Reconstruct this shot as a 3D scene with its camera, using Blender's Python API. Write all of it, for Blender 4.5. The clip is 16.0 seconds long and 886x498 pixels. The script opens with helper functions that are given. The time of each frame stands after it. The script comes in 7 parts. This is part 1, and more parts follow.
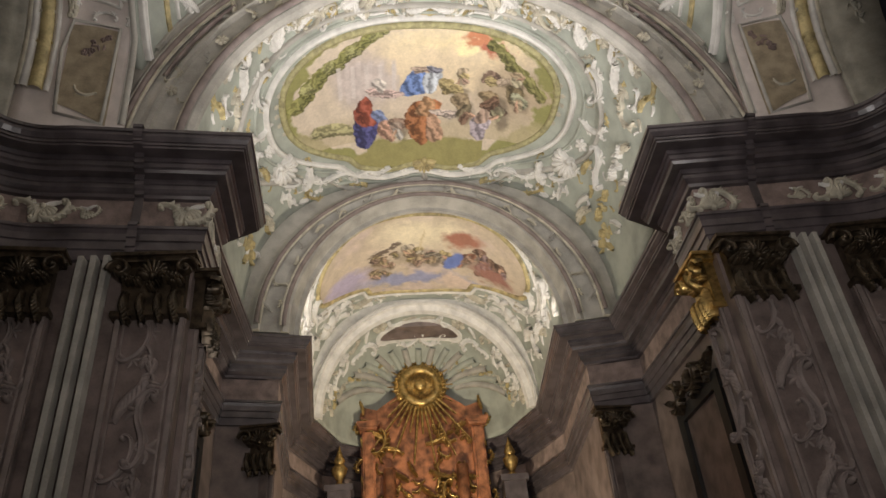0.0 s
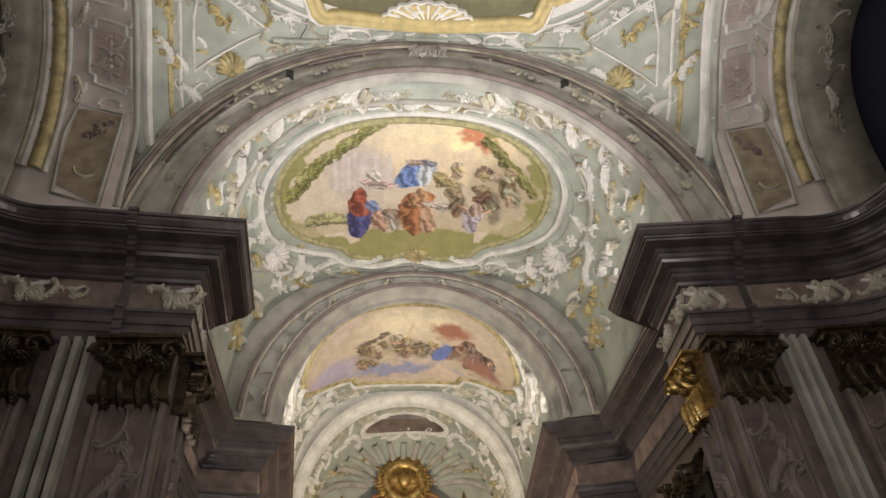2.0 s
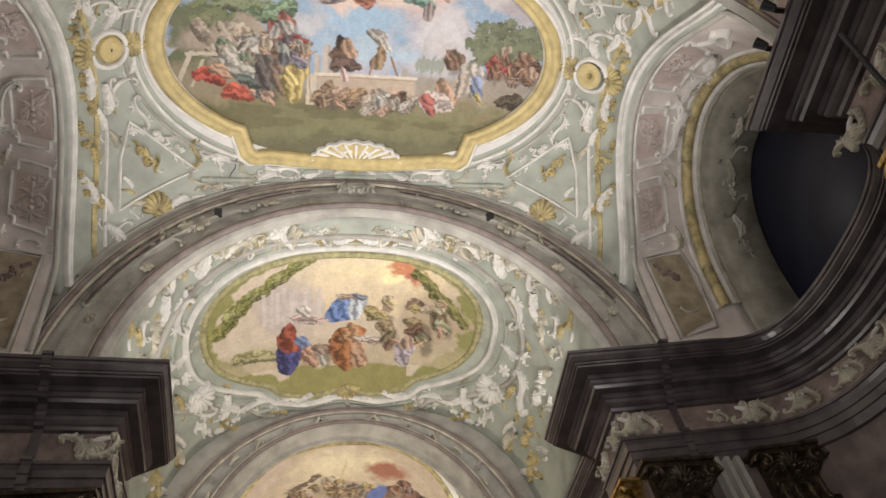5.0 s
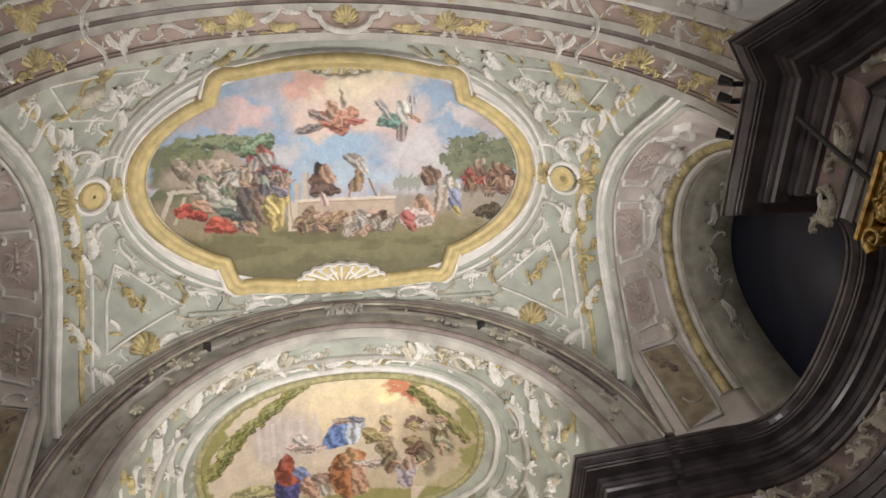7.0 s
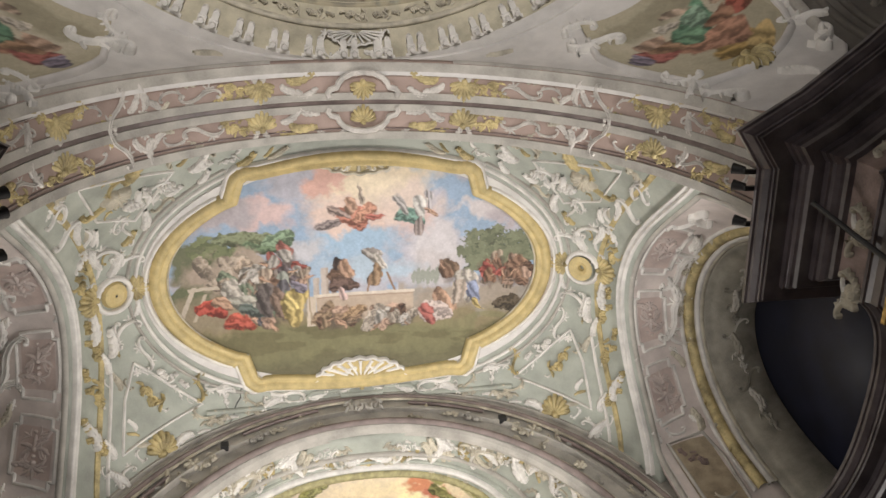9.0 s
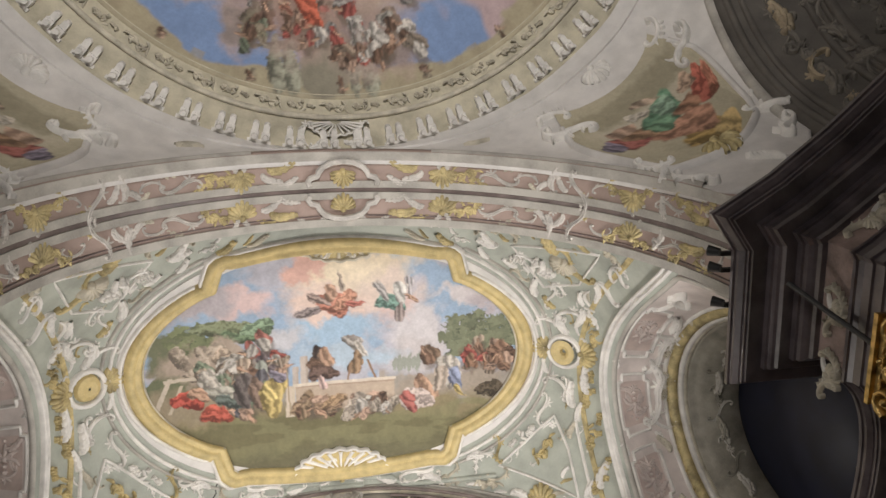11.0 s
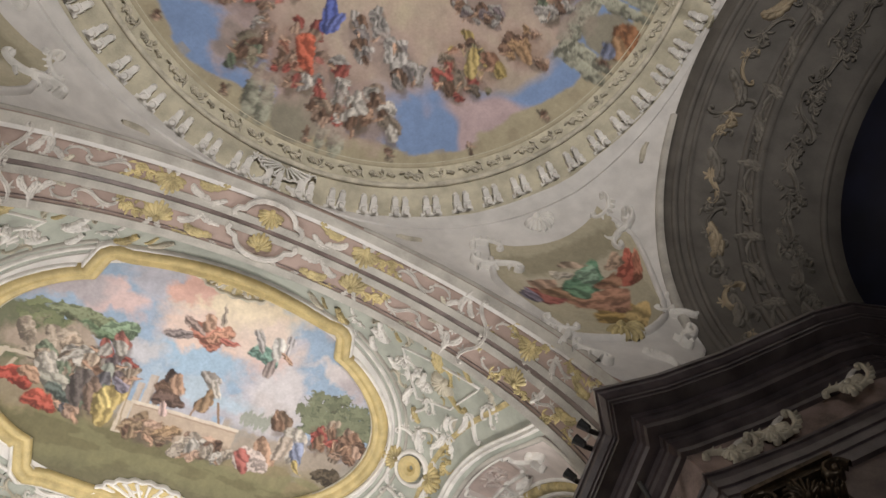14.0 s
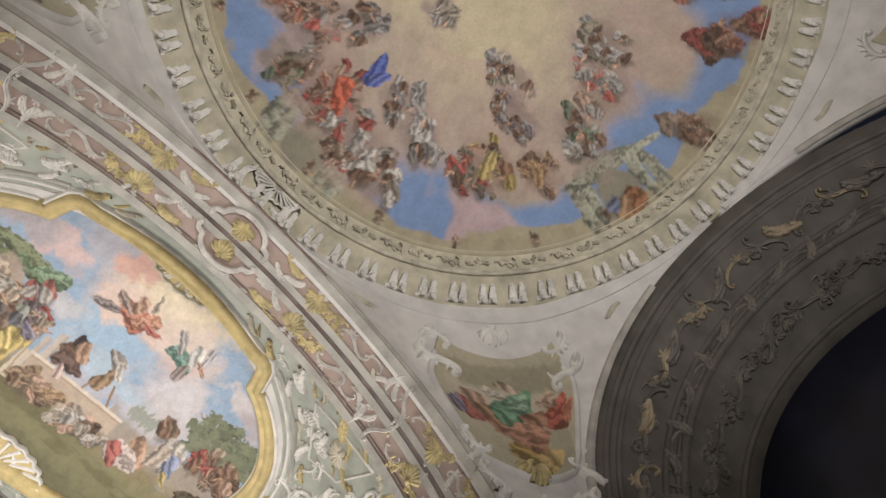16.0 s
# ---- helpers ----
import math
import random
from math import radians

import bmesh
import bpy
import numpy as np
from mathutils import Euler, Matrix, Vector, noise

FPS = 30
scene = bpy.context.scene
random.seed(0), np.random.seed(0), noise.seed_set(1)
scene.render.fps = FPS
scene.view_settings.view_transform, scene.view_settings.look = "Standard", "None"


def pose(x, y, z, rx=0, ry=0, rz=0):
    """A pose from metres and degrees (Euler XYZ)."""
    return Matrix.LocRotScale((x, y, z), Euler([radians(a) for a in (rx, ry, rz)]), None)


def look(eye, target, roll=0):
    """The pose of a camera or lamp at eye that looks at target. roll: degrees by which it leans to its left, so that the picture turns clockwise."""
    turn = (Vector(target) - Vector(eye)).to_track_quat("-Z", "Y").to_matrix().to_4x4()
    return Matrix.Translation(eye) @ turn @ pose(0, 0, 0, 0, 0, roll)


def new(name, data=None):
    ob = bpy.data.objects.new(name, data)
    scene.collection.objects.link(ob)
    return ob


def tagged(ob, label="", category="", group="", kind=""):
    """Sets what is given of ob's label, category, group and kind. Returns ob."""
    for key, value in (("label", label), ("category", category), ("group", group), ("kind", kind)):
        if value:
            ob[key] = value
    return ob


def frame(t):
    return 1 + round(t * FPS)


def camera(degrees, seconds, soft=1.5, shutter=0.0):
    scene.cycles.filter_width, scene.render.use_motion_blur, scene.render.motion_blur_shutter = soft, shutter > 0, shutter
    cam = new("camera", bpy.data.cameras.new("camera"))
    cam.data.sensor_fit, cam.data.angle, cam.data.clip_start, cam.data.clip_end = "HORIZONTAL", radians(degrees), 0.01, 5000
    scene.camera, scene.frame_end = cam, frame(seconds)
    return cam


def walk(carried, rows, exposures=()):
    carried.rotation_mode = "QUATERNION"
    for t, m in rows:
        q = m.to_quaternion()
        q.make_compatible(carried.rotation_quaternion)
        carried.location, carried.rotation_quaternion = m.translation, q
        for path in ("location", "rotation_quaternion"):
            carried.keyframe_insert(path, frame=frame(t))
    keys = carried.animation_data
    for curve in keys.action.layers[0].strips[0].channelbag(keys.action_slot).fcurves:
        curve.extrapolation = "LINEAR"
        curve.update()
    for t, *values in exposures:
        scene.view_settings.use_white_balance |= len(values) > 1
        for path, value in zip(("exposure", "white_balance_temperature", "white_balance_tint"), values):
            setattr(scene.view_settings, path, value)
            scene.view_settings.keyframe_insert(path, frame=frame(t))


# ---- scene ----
# The axis of the nave is x = 0; the altar lies towards +y.
cam = camera(61.32, 16.0, soft=1.5)
EYE = (-1.170, 0.0, 1.6)
PATH = [
    (0.0, pose(EYE[0], EYE[1], EYE[2], 123.622, 4.438, -3.221)),
    (0.5, pose(EYE[0], EYE[1], EYE[2], 126.537, 3.891, -3.861)),
    (1.0, pose(EYE[0], EYE[1], EYE[2], 128.046, 3.597, -4.764)),
    (1.5, pose(EYE[0], EYE[1], EYE[2], 129.210, 3.262, -5.155)),
    (2.0, pose(EYE[0], EYE[1], EYE[2], 130.484, 3.503, -4.848)),
    (2.5, pose(EYE[0], EYE[1], EYE[2], 131.515, 3.966, -4.660)),
    (3.0, pose(EYE[0], EYE[1], EYE[2], 133.875, 5.791, -4.089)),
    (3.5, pose(EYE[0], EYE[1], EYE[2], 136.098, 7.310, -4.254)),
    (4.0, pose(EYE[0], EYE[1], EYE[2], 137.021, 6.983, -6.910)),
    (4.2, pose(EYE[0], EYE[1], EYE[2], 137.517, 6.533, -8.327)),
    (6.3, pose(EYE[0], EYE[1], EYE[2], 146.307, 11.868, -4.368)),
    (6.5, pose(EYE[0], EYE[1], EYE[2], 147.283, 11.830, -4.078)),
    (7.0, pose(EYE[0], EYE[1], EYE[2], 149.631, 12.263, -3.342)),
    (7.5, pose(EYE[0], EYE[1], EYE[2], 151.808, 12.546, -2.686)),
    (8.0, pose(EYE[0], EYE[1], EYE[2], 153.664, 12.254, -1.962)),
    (8.5, pose(EYE[0], EYE[1], EYE[2], 155.153, 11.838, -1.386)),
    (9.0, pose(EYE[0], EYE[1], EYE[2], 157.048, 11.509, -1.668)),
    (11.3, pose(EYE[0], EYE[1], EYE[2], 164.321, 13.340, -1.337)),
    (11.5, pose(EYE[0], EYE[1], EYE[2], 164.654, 13.388, -1.435)),
    (12.0, pose(EYE[0], EYE[1], EYE[2], 164.604, 13.802, -4.193)),
    (12.5, pose(EYE[0], EYE[1], EYE[2], 164.205, 13.687, -10.162)),
    (13.0, pose(EYE[0], EYE[1], EYE[2], 164.535, 14.303, -15.353)),
    (13.5, pose(EYE[0], EYE[1], EYE[2], 164.506, 14.297, -21.236)),
    (14.0, pose(EYE[0], EYE[1], EYE[2], 165.332, 13.896, -25.202)),
    (14.5, pose(EYE[0], EYE[1], EYE[2], 165.623, 13.429, -31.115)),
    (15.0, pose(EYE[0], EYE[1], EYE[2], 166.393, 12.999, -35.136)),
    (15.5, pose(EYE[0], EYE[1], EYE[2], 166.753, 12.442, -40.685)),
    (16.0, pose(EYE[0], EYE[1], EYE[2], 166.884, 11.178, -47.761)),
]
walk(cam, PATH)

# ---- light ----
world = bpy.data.worlds.new("night")
scene.world = world
world.use_nodes = True
world.node_tree.nodes["Background"].inputs[0].default_value = (0.02, 0.025, 0.05, 1)
world.node_tree.nodes["Background"].inputs[1].default_value = 0.3
scene.view_settings.exposure = 0.0


def area_lamp(name, eye, target, size, watts, colour=(1.0, 0.9, 0.76), spread=180):
    data = bpy.data.lights.new(name, "AREA")
    data.shape, data.size, data.energy, data.color = "DISK", size, watts, colour
    data.spread = radians(spread)
    ob = new(name, data)
    ob.matrix_world = look(eye, target)
    return ob


ZS = 8.9          # springing of the vaults, top of the main cornice
WARM = (1.0, 0.94, 0.9)
# uplights standing back on the cornices
for sx in (-1, 1):
    area_lamp("uplight", (sx * 4.3, 3.4, ZS + 0.25), (-sx * 1.5, 6.5, ZS + 5.5), 0.4, 84 if sx > 0 else 40, WARM, 150)
    area_lamp("uplight", (sx * 3.3, 8.0, ZS + 0.2), (-sx * 1.5, 4.0, ZS + 5.5), 0.4, 125 if sx > 0 else 112, WARM, 140)
    area_lamp("uplight", (sx * 3.5, 9.5, ZS + 0.2), (-sx * 1.0, 11.8, ZS + 4.2), 0.4, 62, WARM, 140)
    area_lamp("uplight", (sx * 2.7, 14.6, ZS + 0.2), (-sx * 0.9, 17.2, ZS + 3.2), 0.35, 22, WARM, 130)
# added unseen fills in the nave, one up into the dome; the altar light
area_lamp("nave_light", (-0.6, 0.6, 3.2), (0.3, 8.6, 6.3), 1.2, 80, WARM, 105)
area_lamp("dome_light", (-0.8, -4.6, 4.8), (0, -3.4, 14.0), 0.9, 400, WARM, 110)
area_lamp("nave_light", (-2.5, -4.0, 3.4), (3.6, 1.8, 7.6), 1.0, 34, WARM, 100)
area_lamp("altar_light", (0, 15.0, 3.2), (0, 20.5, 9.2), 0.8, 380, (1.0, 0.85, 0.62))

# ---- materials ----


def mat(name, colour, rough=0.7, metal=0.0, vary=0.25, scale=3.0, bump=0.15, grain=40.0, tint=None):
    """Painted plaster, stone or metal with stains at one scale and grain at another."""
    m = bpy.data.materials.new(name)
    m.use_nodes = True
    nt = m.node_tree
    b = nt.nodes["Principled BSDF"]
    geo = nt.nodes.new("ShaderNodeNewGeometry")
    n1 = nt.nodes.new("ShaderNodeTexNoise")
    n1.inputs["Scale"].default_value, n1.inputs["Detail"].default_value = scale, 5
    n2 = nt.nodes.new("ShaderNodeTexNoise")
    n2.inputs["Scale"].default_value, n2.inputs["Detail"].default_value = grain, 3
    for n in (n1, n2):
        nt.links.new(geo.outputs["Position"], n.inputs["Vector"])
    mix = nt.nodes.new("ShaderNodeMix")
    mix.data_type = "RGBA"
    other = tint or [c * (1 - vary * 1.6) for c in colour]
    light = [min(1, c * (1 + vary * 0.5)) for c in colour]
    mix.inputs[6].default_value = (*other, 1)
    mix.inputs[7].default_value = (*light, 1)
    ramp = nt.nodes.new("ShaderNodeMapRange")
    ramp.inputs[1].default_value, ramp.inputs[2].default_value = 0.3, 0.65
    add = nt.nodes.new("ShaderNodeMath")
    add.operation = "MULTIPLY_ADD"
    add.inputs[1].default_value, add.inputs[2].default_value = 0.22, -0.11
    add2 = nt.nodes.new("ShaderNodeMath")
    add2.operation = "ADD"
    nt.links.new(n2.outputs[0], add.inputs[0])
    nt.links.new(n1.outputs[0], add2.inputs[0])
    nt.links.new(add.outputs[0], add2.inputs[1])
    nt.links.new(add2.outputs[0], ramp.inputs[0])
    nt.links.new(ramp.outputs[0], mix.inputs[0])
    nt.links.new(mix.outputs[2], b.inputs["Base Color"])
    bp = nt.nodes.new("ShaderNodeBump")
    bp.inputs["Strength"].default_value, bp.inputs["Distance"].default_value = bump, 0.02
    nt.links.new(add2.outputs[0], bp.inputs["Height"])
    nt.links.new(bp.outputs[0], b.inputs["Normal"])
    b.inputs["Roughness"].default_value, b.inputs["Metallic"].default_value = rough, metal
    return m


def paint_mat(name, rough=0.75):
    """Fresco: pigment from the mesh's colour layer, with fine plaster grain."""
    m = bpy.data.materials.new(name)
    m.use_nodes = True
    nt = m.node_tree
    b = nt.nodes["Principled BSDF"]
    col = nt.nodes.new("ShaderNodeVertexColor")
    col.layer_name = "pigment"
    n = nt.nodes.new("ShaderNodeTexNoise")
    n.inputs["Scale"].default_value, n.inputs["Detail"].default_value = 22, 6
    geo = nt.nodes.new("ShaderNodeNewGeometry")
    nt.links.new(geo.outputs["Position"], n.inputs["Vector"])
    mr = nt.nodes.new("ShaderNodeMapRange")
    mr.inputs[1].default_value, mr.inputs[2].default_value = 0.25, 0.75
    mr.inputs[3].default_value, mr.inputs[4].default_value = 0.9, 1.05
    nt.links.new(n.outputs[0], mr.inputs[0])
    mul = nt.nodes.new("ShaderNodeVectorMath")
    mul.operation = "SCALE"
    nt.links.new(col.outputs[0], mul.inputs[0])
    nt.links.new(mr.outputs[0], mul.inputs["Scale"])
    nt.links.new(mul.outputs[0], b.inputs["Base Color"])
    b.inputs["Roughness"].default_value = rough
    return m


GREEN = mat("sage green plaster", (0.40, 0.425, 0.37), vary=0.17, scale=2.2)
STONE = mat("grey stone plaster", (0.44, 0.42, 0.375), vary=0.2, scale=2.5)
WHITE = mat("white stucco", (0.75, 0.73, 0.685), vary=0.14, scale=4, bump=0.3)
IVORY = mat("ivory stucco", (0.55, 0.51, 0.41), vary=0.25, scale=4, bump=0.3)
OCHRE = mat("ochre gilded stucco", (0.52, 0.43, 0.215), vary=0.35, scale=5, rough=0.55, bump=0.3)
YELLOW = mat("yellow ochre gilded frame", (0.56, 0.45, 0.21), vary=0.16, scale=5, rough=0.5, bump=0.3)
GREYWHITE = mat("greyed white stucco", (0.58, 0.55, 0.505), vary=0.2, scale=5, bump=0.3)
SAGEGOLD = mat("olive gold moulding", (0.42, 0.385, 0.20), vary=0.25, scale=9)
PINK = mat("dusty pink plaster", (0.375, 0.285, 0.245), vary=0.12, scale=2.6)
GOLD = mat("gilding", (0.58, 0.40, 0.15), rough=0.36, metal=0.9, vary=0.4, scale=9)
DARK = mat("dark grey marbled stucco", (0.10, 0.083, 0.088), rough=0.3, vary=0.35, scale=3.5)
DARK.node_tree.nodes["Principled BSDF"].inputs["Coat Weight"].default_value = 0.7
DARK.node_tree.nodes["Principled BSDF"].inputs["Coat Roughness"].default_value = 0.28
BROWN = mat("brown grey marbled wall", (0.19, 0.148, 0.135), rough=0.36, vary=0.3, scale=3.0)
LILAC = mat("pale grey lilac plaster", (0.66, 0.64, 0.61), vary=0.1, scale=2.6)
SEPIA = mat("sepia wall painting", (0.37, 0.305, 0.21), vary=0.22, scale=5)
# side arch plaster: the shade there is put into a darker base colour
ARCH_SHADE = mat("grey brown plaster darkened as shade", (0.12, 0.11, 0.096), vary=0.2, scale=2.5)
PALE = mat("pale rose plaster", (0.68, 0.61, 0.57), vary=0.12, scale=2.6)
ROSE = mat("faded rose frieze", (0.30, 0.225, 0.20), vary=0.3, scale=4)
BLUSH = mat("pale blush stucco", (0.60, 0.52, 0.48), vary=0.15, scale=4)
# niche reveal: its shade is put into one darker base colour
REVEAL_SHADE = mat("grey olive plaster toned down as shade", (0.28, 0.265, 0.22), vary=0.25, scale=3)
ROSY = mat("soft rose plaster", (0.58, 0.475, 0.43), vary=0.15, scale=3)
# side arch stucco, its colour lowered to carry the same shade
TENDRIL_SHADE = mat("grey olive stucco darkened as shade", (0.185, 0.17, 0.145), vary=0.25, scale=4)
TAUPE = mat("taupe stucco", (0.25, 0.203, 0.187), vary=0.2, scale=4)
OLIVE = mat("olive ivory plaster", (0.52, 0.48, 0.36), vary=0.2, scale=3)
REDMARBLE = mat("red marble", (0.42, 0.17, 0.08), rough=0.35, vary=0.5, scale=4)
GLASS = mat("night window glass", (0.008, 0.010, 0.026), rough=0.5, vary=0.3, scale=2, bump=0.0)
IRON = mat("black iron", (0.02, 0.02, 0.02), rough=0.5, vary=0.2)
FLOOR = mat("worn stone floor", (0.30, 0.27, 0.23), rough=0.6, vary=0.3, scale=1.5)
FRESCO = paint_mat("fresco")

# ---- helpers for meshes ----


def mesh_ob(name, verts, faces, material, parent=None, label="", smooth=True):
    me = bpy.data.meshes.new(name)
    me.from_pydata([tuple(v) for v in verts], [], faces)
    me.materials.append(material)
    if smooth:
        me.polygons.foreach_set("use_smooth", [True] * len(me.polygons))
    ob = new(name, me)
    if parent is not None:
        ob.parent = parent
    if label:
        ob["label"] = label
    return ob


def part(name, bm, material, parent=None, label="", smooth=True):
    me = bpy.data.meshes.new(name)
    bm.to_mesh(me)
    bm.free()
    me.materials.append(material)
    if smooth:
        me.polygons.foreach_set("use_smooth", [True] * len(me.polygons))
    ob = new(name, me)
    if parent is not None:
        ob.parent = parent
    if label:
        ob["label"] = label
    return ob


def thing(name, label, category, group="", kind=""):
    return tagged(new(name), label, category, group, kind)


def surface(name, fn, nu, nv, material, parent=None, label="", thick=0.0, inside=None):
    """A sheet fn(u, v), u and v from 0 to 1. thick: depth added on the far side from the room."""
    verts = [Vector(fn(i / nu, j / nv)) for j in range(nv + 1) for i in range(nu + 1)]
    faces = [(j * (nu + 1) + i, j * (nu + 1) + i + 1, (j + 1) * (nu + 1) + i + 1, (j + 1) * (nu + 1) + i)
             for j in range(nv) for i in range(nu)]
    if inside is not None:
        a, b, c, d = (verts[k] for k in faces[len(faces) // 2 + nu // 2 if nv > 1 else nu // 2])
        n = (c - a).cross(d - b)
        if n.dot(Vector(inside) - a) < 0:
            faces = [f[::-1] for f in faces]
    ob = mesh_ob(name, verts, faces, material, parent, label)
    if thick:
        mod = ob.modifiers.new("thickness", "SOLIDIFY")
        mod.thickness, mod.offset = thick, -1
    return ob


def offset_line(pts, d):
    """The polyline moved d to its right-hand side, mitred."""
    out = []
    for i, p in enumerate(pts):
        p = Vector(p)
        dirs = []
        if i > 0:
            dirs.append((p - Vector(pts[i - 1])).normalized())
        if i < len(pts) - 1:
            dirs.append((Vector(pts[i + 1]) - p).normalized())
        ns = [Vector((q.y, -q.x)) for q in dirs]
        n = sum(ns, Vector((0, 0)))
        n.normalize()
        k = max(0.45, n.dot(ns[0]))
        out.append(p + n * (d / k))
    return out


def sweep(name, line, profile, material, parent=None, label="", smooth=False):
    """A moulding: profile of (distance to the right of the line, height) run along a plan line."""
    verts, faces = [], []
    n = len(profile)
    rows = [offset_line(line, d) for d, z in profile]
    for i in range(len(line)):
        for k, (d, z) in enumerate(profile):
            verts.append((rows[k][i].x, rows[k][i].y, z))
    for i in range(len(line) - 1):
        for k in range(n - 1):
            faces.append((i * n + k, i * n + k + 1, (i + 1) * n + k + 1, (i + 1) * n + k))
    return mesh_ob(name, verts, faces, material, parent, label, smooth)


def box(bm, c, s, m=None):
    r = bmesh.ops.create_cube(bm, size=1.0, matrix=(m or Matrix()) @ Matrix.Translation(c) @ Matrix.Diagonal((*s, 1)))
    return r["verts"]


def mirrored(pts, sx):
    return [(sx * x, y) for x, y in pts] if sx > 0 else [(-x, y) for x, y in reversed(pts)]


# ---- the plan ----
HC = 8.9                          # top of the main cornice


def sup(x, a, h, n):
    """Height over the springing of a vault section of half width a and rise h."""
    return h * max(0.0, 1 - min(1.0, abs(x) / a) ** n) ** (1 / n)


def smooth(t):
    t = min(1, max(0, t))
    return t * t * (3 - 2 * t)


def z_nave(x, y):
    k = smooth(abs(y - 5.7) / 2.9)
    return HC + sup(x, 5.0, 5.6 - 0.25 * k, 4.6 - 2.4 * k)


def z_choir(x, y):
    return HC + sup(x, 3.95, 4.3 - 0.5 * smooth((y - 11.2) / 2.5), 3.2 - 0.6 * smooth((y - 11.2) / 2.5))


def z_altar(x, y):
    return HC + sup(x, 3.05, 3.4, 2.6)


def field(fz):
    return lambda x, y: Vector((x, y, fz(x, y)))


S_NAVE, S_CHOIR, S_ALTAR = field(z_nave), field(z_choir), field(z_altar)
BAND_A, BAND_H = 4.3, 4.37


def S_band(u, y):
    """u: -1 to 1 from springing to springing."""
    a = u * math.pi / 2
    return Vector((BAND_A * math.sin(a), y, HC + BAND_H * math.cos(a)))


def arch_wall(a0, h0, a1, h1, y0, y1):
    """Face between two arches; v 0 outside, 1 inside; u -1 to 1."""
    def fn(u, v):
        t = u * math.pi / 2
        return Vector(((a0 + (a1 - a0) * v) * math.sin(t), y0 + (y1 - y0) * v, HC + (h0 + (h1 - h0) * v) * math.cos(t)))
    return fn


def side_arch(yc, curves, sx):
    """Soffit lofted between arches in planes x = const: (x, half width, rise)."""
    def fn(u, v):
        k = min(len(curves) - 2, int(v * (len(curves) - 1)))
        t = v * (len(curves) - 1) - k
        x, w, h = (p + (q - p) * t for p, q in zip(curves[k], curves[k + 1]))
        a = u * math.pi / 2
        return Vector((sx * x, yc + w * math.sin(a), HC + h * math.cos(a)))
    return fn


def frame_at(S, u, v, inside):
    """Origin and axes on a surface: first along u, second along v, third into the room."""
    e = 0.01
    p = S(u, v)
    a = S(u + e, v) - S(u - e, v)
    b = S(u, v + e) - S(u, v - e)
    n = a.cross(b).normalized()
    if n.dot(Vector(inside) - p) < 0:
        n = -n
    a.normalize()
    b = (b - n * b.dot(n))
    b = (b - a * b.dot(a)).normalized()
    return p, a, b, n


EYE_ROOM = (0, 2.0, 4.0)

# ---- large structure ----
floor = surface("floor", lambda u, v: (-10 + 20 * u, -12 + 36 * v, 0), 4, 4, FLOOR, inside=(0, 0, 5), thick=0.2)
tagged(floor, "worn grey stone church floor", "floor", kind="structure")

XR = 4.75        # side arches cut the nave vault here
vault_nave = surface("ceiling_nave_bay", lambda u, v: S_NAVE((2 * u - 1) * XR, 2.6 + 5.95 * v), 90, 60, GREEN, inside=EYE_ROOM, thick=0.25)
tagged(vault_nave, "sage green plaster sail vault over the nave bay", "ceiling", kind="structure")
vault_band = surface("ceiling_transverse_arch", lambda u, v: S_band(2 * u - 1, 1.79 + 1.2 * v), 72, 4, PINK, inside=EYE_ROOM, thick=0.3)
tagged(vault_band, "dusty pink transverse arch with white and gilded stucco", "arch", kind="structure")


def lathe_arch(name, prof, material, label, nu=72):
    """An arch moulding from (half width, rise, y) steps."""
    n = len(prof) - 1

    def fn(u, v):
        a, h, y = prof[round(v * n)]
        t = (u - 0.5) * math.pi
        return (a * math.sin(t), y, HC + h * math.cos(t))
    ob = surface(name, fn, nu, n, material, inside=EYE_ROOM, thick=0.2)
    ob.data.polygons.foreach_set("use_smooth", [False] * len(ob.data.polygons))
    return tagged(ob, label, "arch", kind="structure")


arch_chancel = lathe_arch("ceiling_chancel_arch", [(5.9, 6.3, 8.5), (5.05, 5.45, 8.5), (4.98, 5.36, 8.45), (4.9, 5.28, 8.5), (4.86, 5.22, 8.54), (4.62, 5.0, 8.56), (4.6, 4.97, 8.48), (4.52, 4.9, 8.48), (4.5, 4.87, 8.56),
                           (4.12, 4.55, 8.6), (4.1, 4.52, 8.53), (4.0, 4.46, 8.55), (3.92, 4.42, 8.6), (3.9, 4.38, 8.68), (3.95, 4.36, 8.74)],
                          STONE, "grey stone moulded chancel arch with plaster rods")
vault_choir = surface("ceiling_choir_bay", lambda u, v: S_CHOIR(3.949 * math.sin((u - 0.5) * math.pi), 8.7 + 5.1 * v), 70, 30, GREEN, inside=EYE_ROOM, thick=0.25)
tagged(vault_choir, "sage green plaster barrel vault over the choir", "ceiling", kind="structure")
arch_choir = lathe_arch("ceiling_choir_arch", [(4.9, 5.2, 13.72), (3.85, 3.84, 13.72), (3.8, 3.78, 13.7), (3.72, 3.72, 13.64), (3.6, 3.64, 13.64), (3.58, 3.62, 13.75), (3.2, 3.5, 13.85), (3.12, 3.45, 13.8), (3.02, 3.4, 13.85), (2.95, 3.36, 14.2), (2.85, 3.28, 14.22), (2.85, 3.28, 14.3), (3.04, 3.38, 14.32)],
                        STONE, "grey moulded arch between choir and altar bay")
vault_altar = surface("ceiling_altar_bay", lambda u, v: S_ALTAR(3.049 * math.sin((u - 0.5) * math.pi), 14.3 + 4.4 * v), 60, 24, GREEN, inside=(0, 14, 8), thick=0.25)
